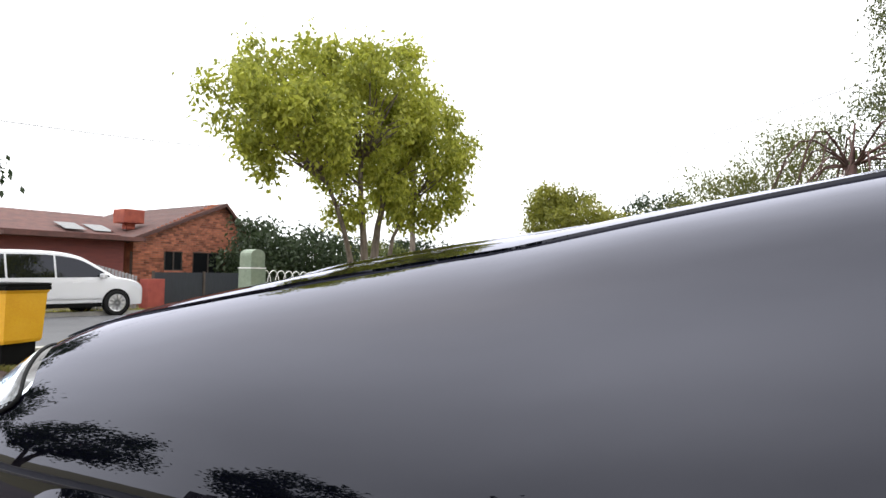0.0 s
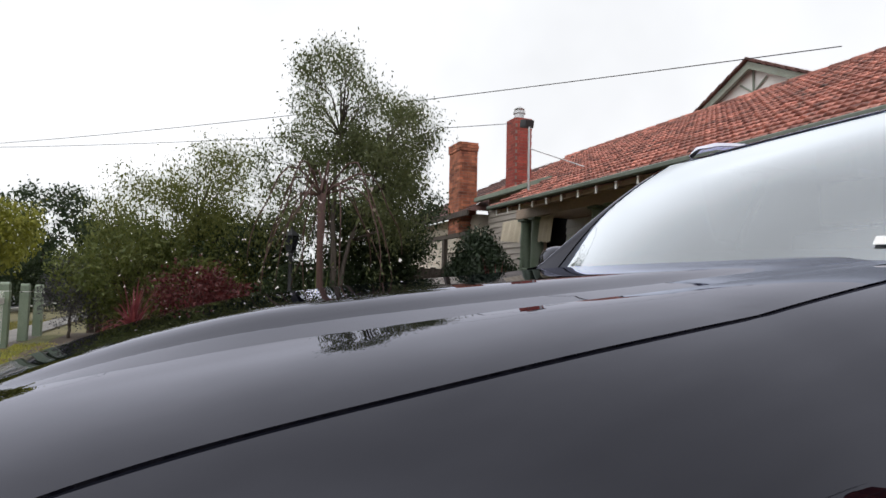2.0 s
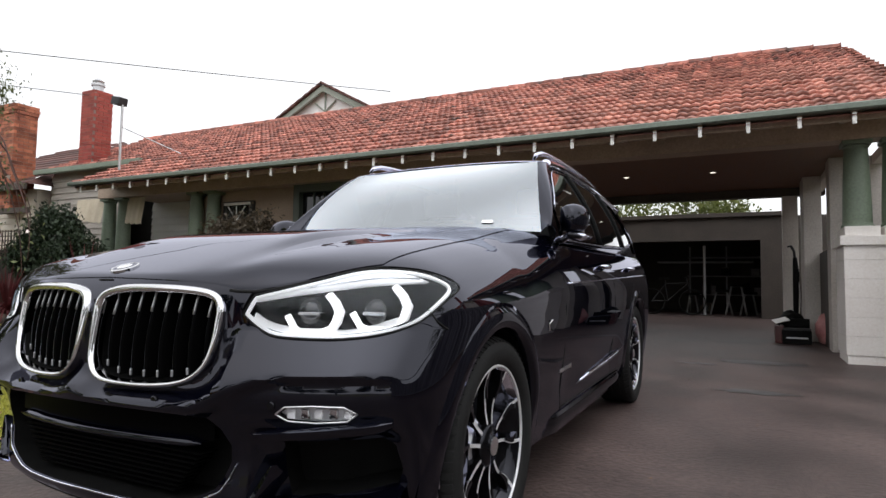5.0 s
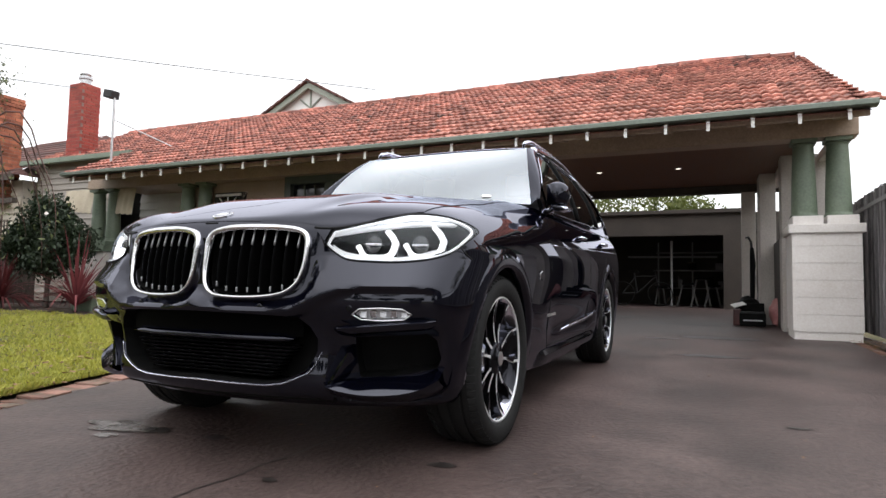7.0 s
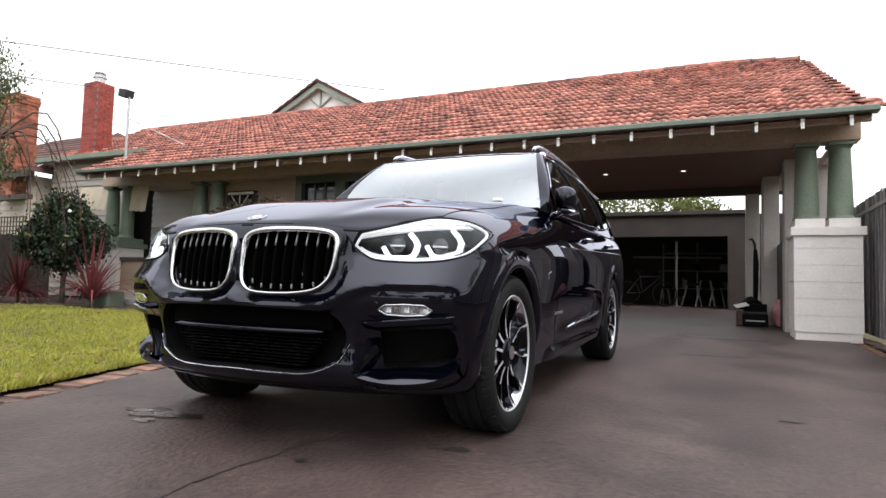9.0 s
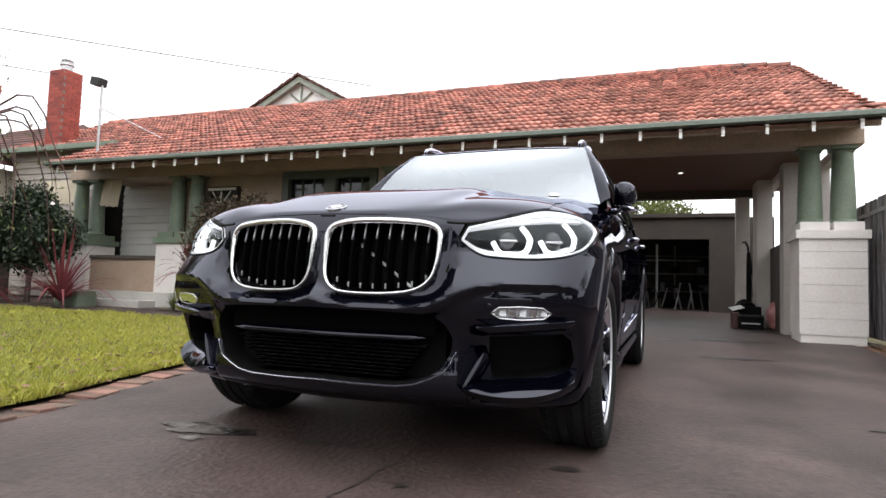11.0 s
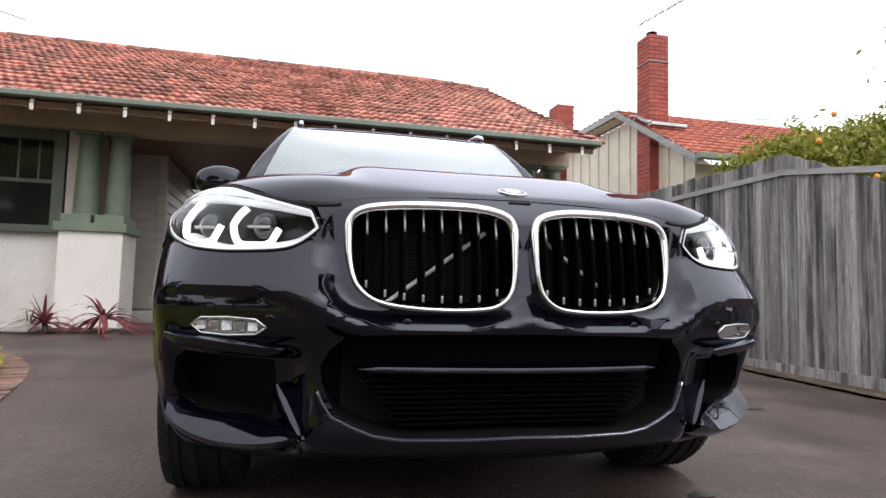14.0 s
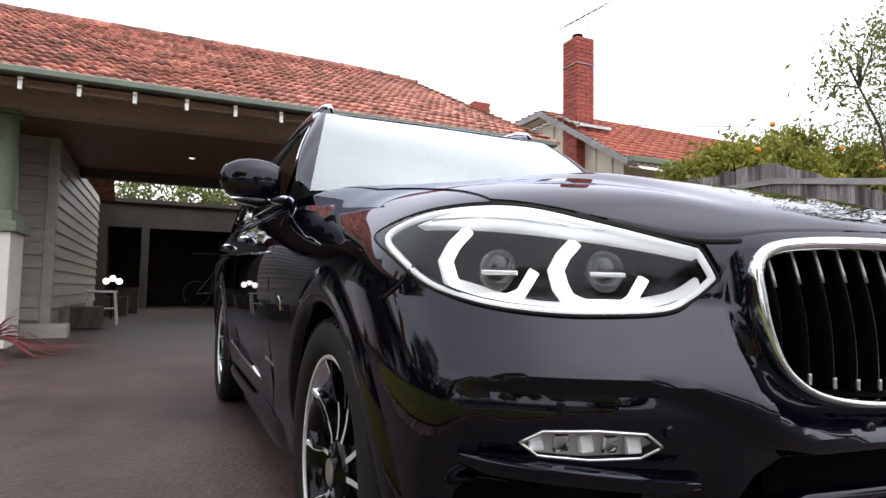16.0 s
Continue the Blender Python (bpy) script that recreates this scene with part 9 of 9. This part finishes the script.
for i, (x, y, h) in enumerate(((-1.95, 13.2, 0.5), (-2.1, 12.4, 0.35), (-2.3, 9.75, 0.3))):
    bx = thing("storage_box", "dark cardboard storage box against the boarded wall", "box", "boxes by the wall", at=pose(x, y, rise(x, y)))
    part("carton", box(-0.2, 0.2, -0.2, 0.2, 0, h, 0.006), M["bark_dark"], bx)
    part("flap", box(-0.2, 0.2, -0.21, 0.0, h, h + 0.012), M["bark"], bx)
# inside the garage
bk = thing("bicycle", "dark bicycle leaning inside the garage", "bicycle", at=pose(-0.05, 15.9, 0.31, 0, 0, 12))
for x in (-0.5, 0.5):
    bm = bmesh.new()
    add_tube(bm, [(x + 0.32 * math.cos(a), 0, 0.33 + 0.32 * math.sin(a)) for a in [2 * math.pi * i / 32 for i in range(32)]], 0.018, 6, True)
    part("wheel", bm, M["rubber"], bk)
for a, b in (((-0.5, 0.33), (-0.15, 0.8)), ((-0.15, 0.8), (0.38, 0.82)), ((0.5, 0.33), (0.36, 0.95)), ((-0.1, 0.35), (0.38, 0.8)), ((-0.1, 0.35), (-0.18, 0.92)), ((-0.5, 0.33), (-0.1, 0.35))):
    part("frame_tube", tube([(a[0], 0, a[1]), (b[0], 0, b[1])], 0.018, 6), M["wire"], bk)
part("handlebar", tube([(0.36, -0.25, 0.97), (0.36, 0.25, 0.97)], 0.014, 6), M["wire"], bk)
part("saddle", box(-0.3, -0.06, -0.06, 0.06, 0.92, 0.96, 0.015), M["plastic"], bk)
sh = thing("garage_shelf", "steel shelf rack full of dark clutter in the garage", "shelf", at=pose(1.2, 18.6, 0.31))
for x in (-1.0, 0.0, 1.0):
    part("upright", tube([(x, 0, 0), (x, 0, 1.95)], 0.025, 6), M["metal"], sh)
for z in (0.5, 1.05, 1.6):
    part("shelf_board", box(-1.05, 1.05, -0.25, 0.25, z, z + 0.03), M["rail"], sh)
pg2 = random.Random(21)
for k in range(16):
    x, z = pg2.uniform(-0.95, 0.85), (0.03, 0.53, 1.08)[k % 3]
    part("stored_item", box(x, x + pg2.uniform(0.12, 0.3), -0.2, pg2.uniform(0.0, 0.2), z, z + pg2.uniform(0.12, 0.38), 0.01), (M["bark"], M["rail"], M["plastic"], M["garage"])[k % 4], sh)
gp = thing("steel_prop", "bright galvanised steel prop standing in the garage", "post", at=pose(0.72, 16.4, 0.31))
part("tube", tube([(0, 0, 0), (0, 0, 1.82)], 0.04, 10), M["metal"], gp)
part("foot_plate", box(-0.1, 0.1, -0.1, 0.1, 0, 0.012), M["metal"], gp)
ld = thing("ladder", "aluminium ladder lying on brackets in the garage", "ladder", at=pose(0.6, 17.5, 1.75))
for y in (0, 0.3):
    part("stile", tube([(-1.2, y, 0), (1.3, y, 0)], 0.025, 6), M["metal"], ld)
for k in range(8):
    part("rung", tube([(-1.1 + 0.32 * k, 0, 0), (-1.1 + 0.32 * k, 0.3, 0)], 0.014, 6), M["metal"], ld)
for k, (x, h) in enumerate(((1.1, 0.6), (1.45, 0.75), (1.75, 0.55), (0.35, 0.5))):
    wb = thing("weight_bench", "dark jumble of gym equipment on the garage floor", "gym equipment", "gym equipment", at=pose(x, 16.6 + 0.2 * k, 0.31, 0, 0, 20 * k))
    part("frame", tube([(-0.25, 0, 0), (-0.1, 0, h), (0.15, 0, h), (0.28, 0, 0)], 0.025, 6), M["metal"], wb)
    part("pad", box(-0.12, 0.2, -0.12, 0.12, h, h + 0.06, 0.02), M["plastic"], wb)
pol = thing("closed_umbrella", "tall dark closed umbrella standing by the carport post", "umbrella", at=pose(2.38, 9.62, rise(2, 10)))
part("cloth", tube([(0.0, 0, 0.04), (0.0, 0.02, 0.5), (0.01, 0.03, 1.0), (0.0, 0.05, 1.26)], [0.018, 0.040, 0.048, 0.030], 10), M["plastic"], pol, smooth=True)
part("handle", tube([(0.0, 0.05, 1.24), (-0.01, 0.05, 1.36), (-0.05, 0.05, 1.44), (-0.10, 0.05, 1.43)], [0.018, 0.020, 0.020, 0.014], 8), M["wire"], pol, smooth=True)
part("stick", tube([(0.10, -0.06, 0.0), (0.02, 0.04, 1.25)], 0.007, 6), M["rail"], pol)

# ---- terracotta tiles of the front slope ----
ROWS, PITCH = 18, 0.231


def tile_mesh():
    """An interlocking tile with two rolls, hung from its upper edge."""
    n = 8
    L_ = math.hypot(RIDGE_Y - EAVE_Y, RIDGE_Z - EAVE_Z) / ROWS * 1.12
    prof = [0.0, 0.017, 0.026, 0.016, 0.0, 0.012, 0.021, 0.012, 0.0]
    vs, fs = [], []
    # top surface, rounded lip, front of the lip, shadowed recess below it
    for y, lift, k in ((L_, 0.004, 1.0), (0.014, 0.052, 1.0), (0.0, 0.044, 1.0), (-0.002, 0.020, 1.0), (0.05, 0.002, 0.6)):
        for i in range(n + 1):
            vs.append((PITCH * i / n, y, prof[i] * k + lift))
    for r in range(4):
        for i in range(n):
            j = r * (n + 1) + i
            fs.append((j + 1, j, j + n + 1, j + n + 2))
    return vs, fs


tv, tf = tile_mesh()
tme = bpy.data.meshes.new("roof_tile")
tme.from_pydata(tv, [], tf)
tme.materials.append(M["tile"])
pitch_deg = math.degrees(math.atan2(RIDGE_Z - EAVE_Z, RIDGE_Y - EAVE_Y))
far_v, far_f = [], []
pt = random.Random(99)
made = 0
for r in range(ROWS):
    v0 = r / ROWS
    x = -13.8 if v0 >= 0.33 else -10.1
    right = 3.33 - 0.18 * v0
    while x < right - 0.02:
        p = roof_point(x + PITCH / 2, v0)
        m = Matrix.Translation((x, p.y, p.z - 0.012 + pt.uniform(-0.004, 0.004))) @ pose(0, 0, 0, pitch_deg + pt.uniform(-0.8, 0.8), pt.uniform(-0.8, 0.8), pt.uniform(-0.6, 0.6))
        if x > -1.6 + pt.uniform(-1.6, 1.6) and made < 300:
            ob = new("tile", tme)
            ob.parent = roof
            ob.matrix_basis = m
            made += 1
        else:
            k0 = len(far_v)
            far_v += [tuple(m @ Vector(a)) for a in tv]
            far_f += [tuple(k0 + i for i in f) for f in tf]
        x += PITCH
ob = pydata("tiles", far_v, far_f, M["tile_joined"])
ob.parent = roof
ob["kind"] = "stuff"
# verge tiles down the right-hand gable edge, one turned-down end for each course
for r in range(ROWS):
    v0 = r / ROWS
    p = roof_point(3.33 - 0.18 * v0, v0)
    bm = box(-0.05, 0.055, 0.0, 0.30, 0.012, 0.030, 0.006)
    add_box(bm, 0.030, 0.055, 0.0, 0.30, -0.07, 0.020, 0.006)
    vt = part("verge_tile", bm, M["tile"], roof)
    vt.matrix_basis = Matrix.Translation((p.x, p.y, p.z + 0.062)) @ pose(0, 0, 0, pitch_deg - 9 + pt.uniform(-1.5, 1.5), pt.uniform(-3, 3), 4)
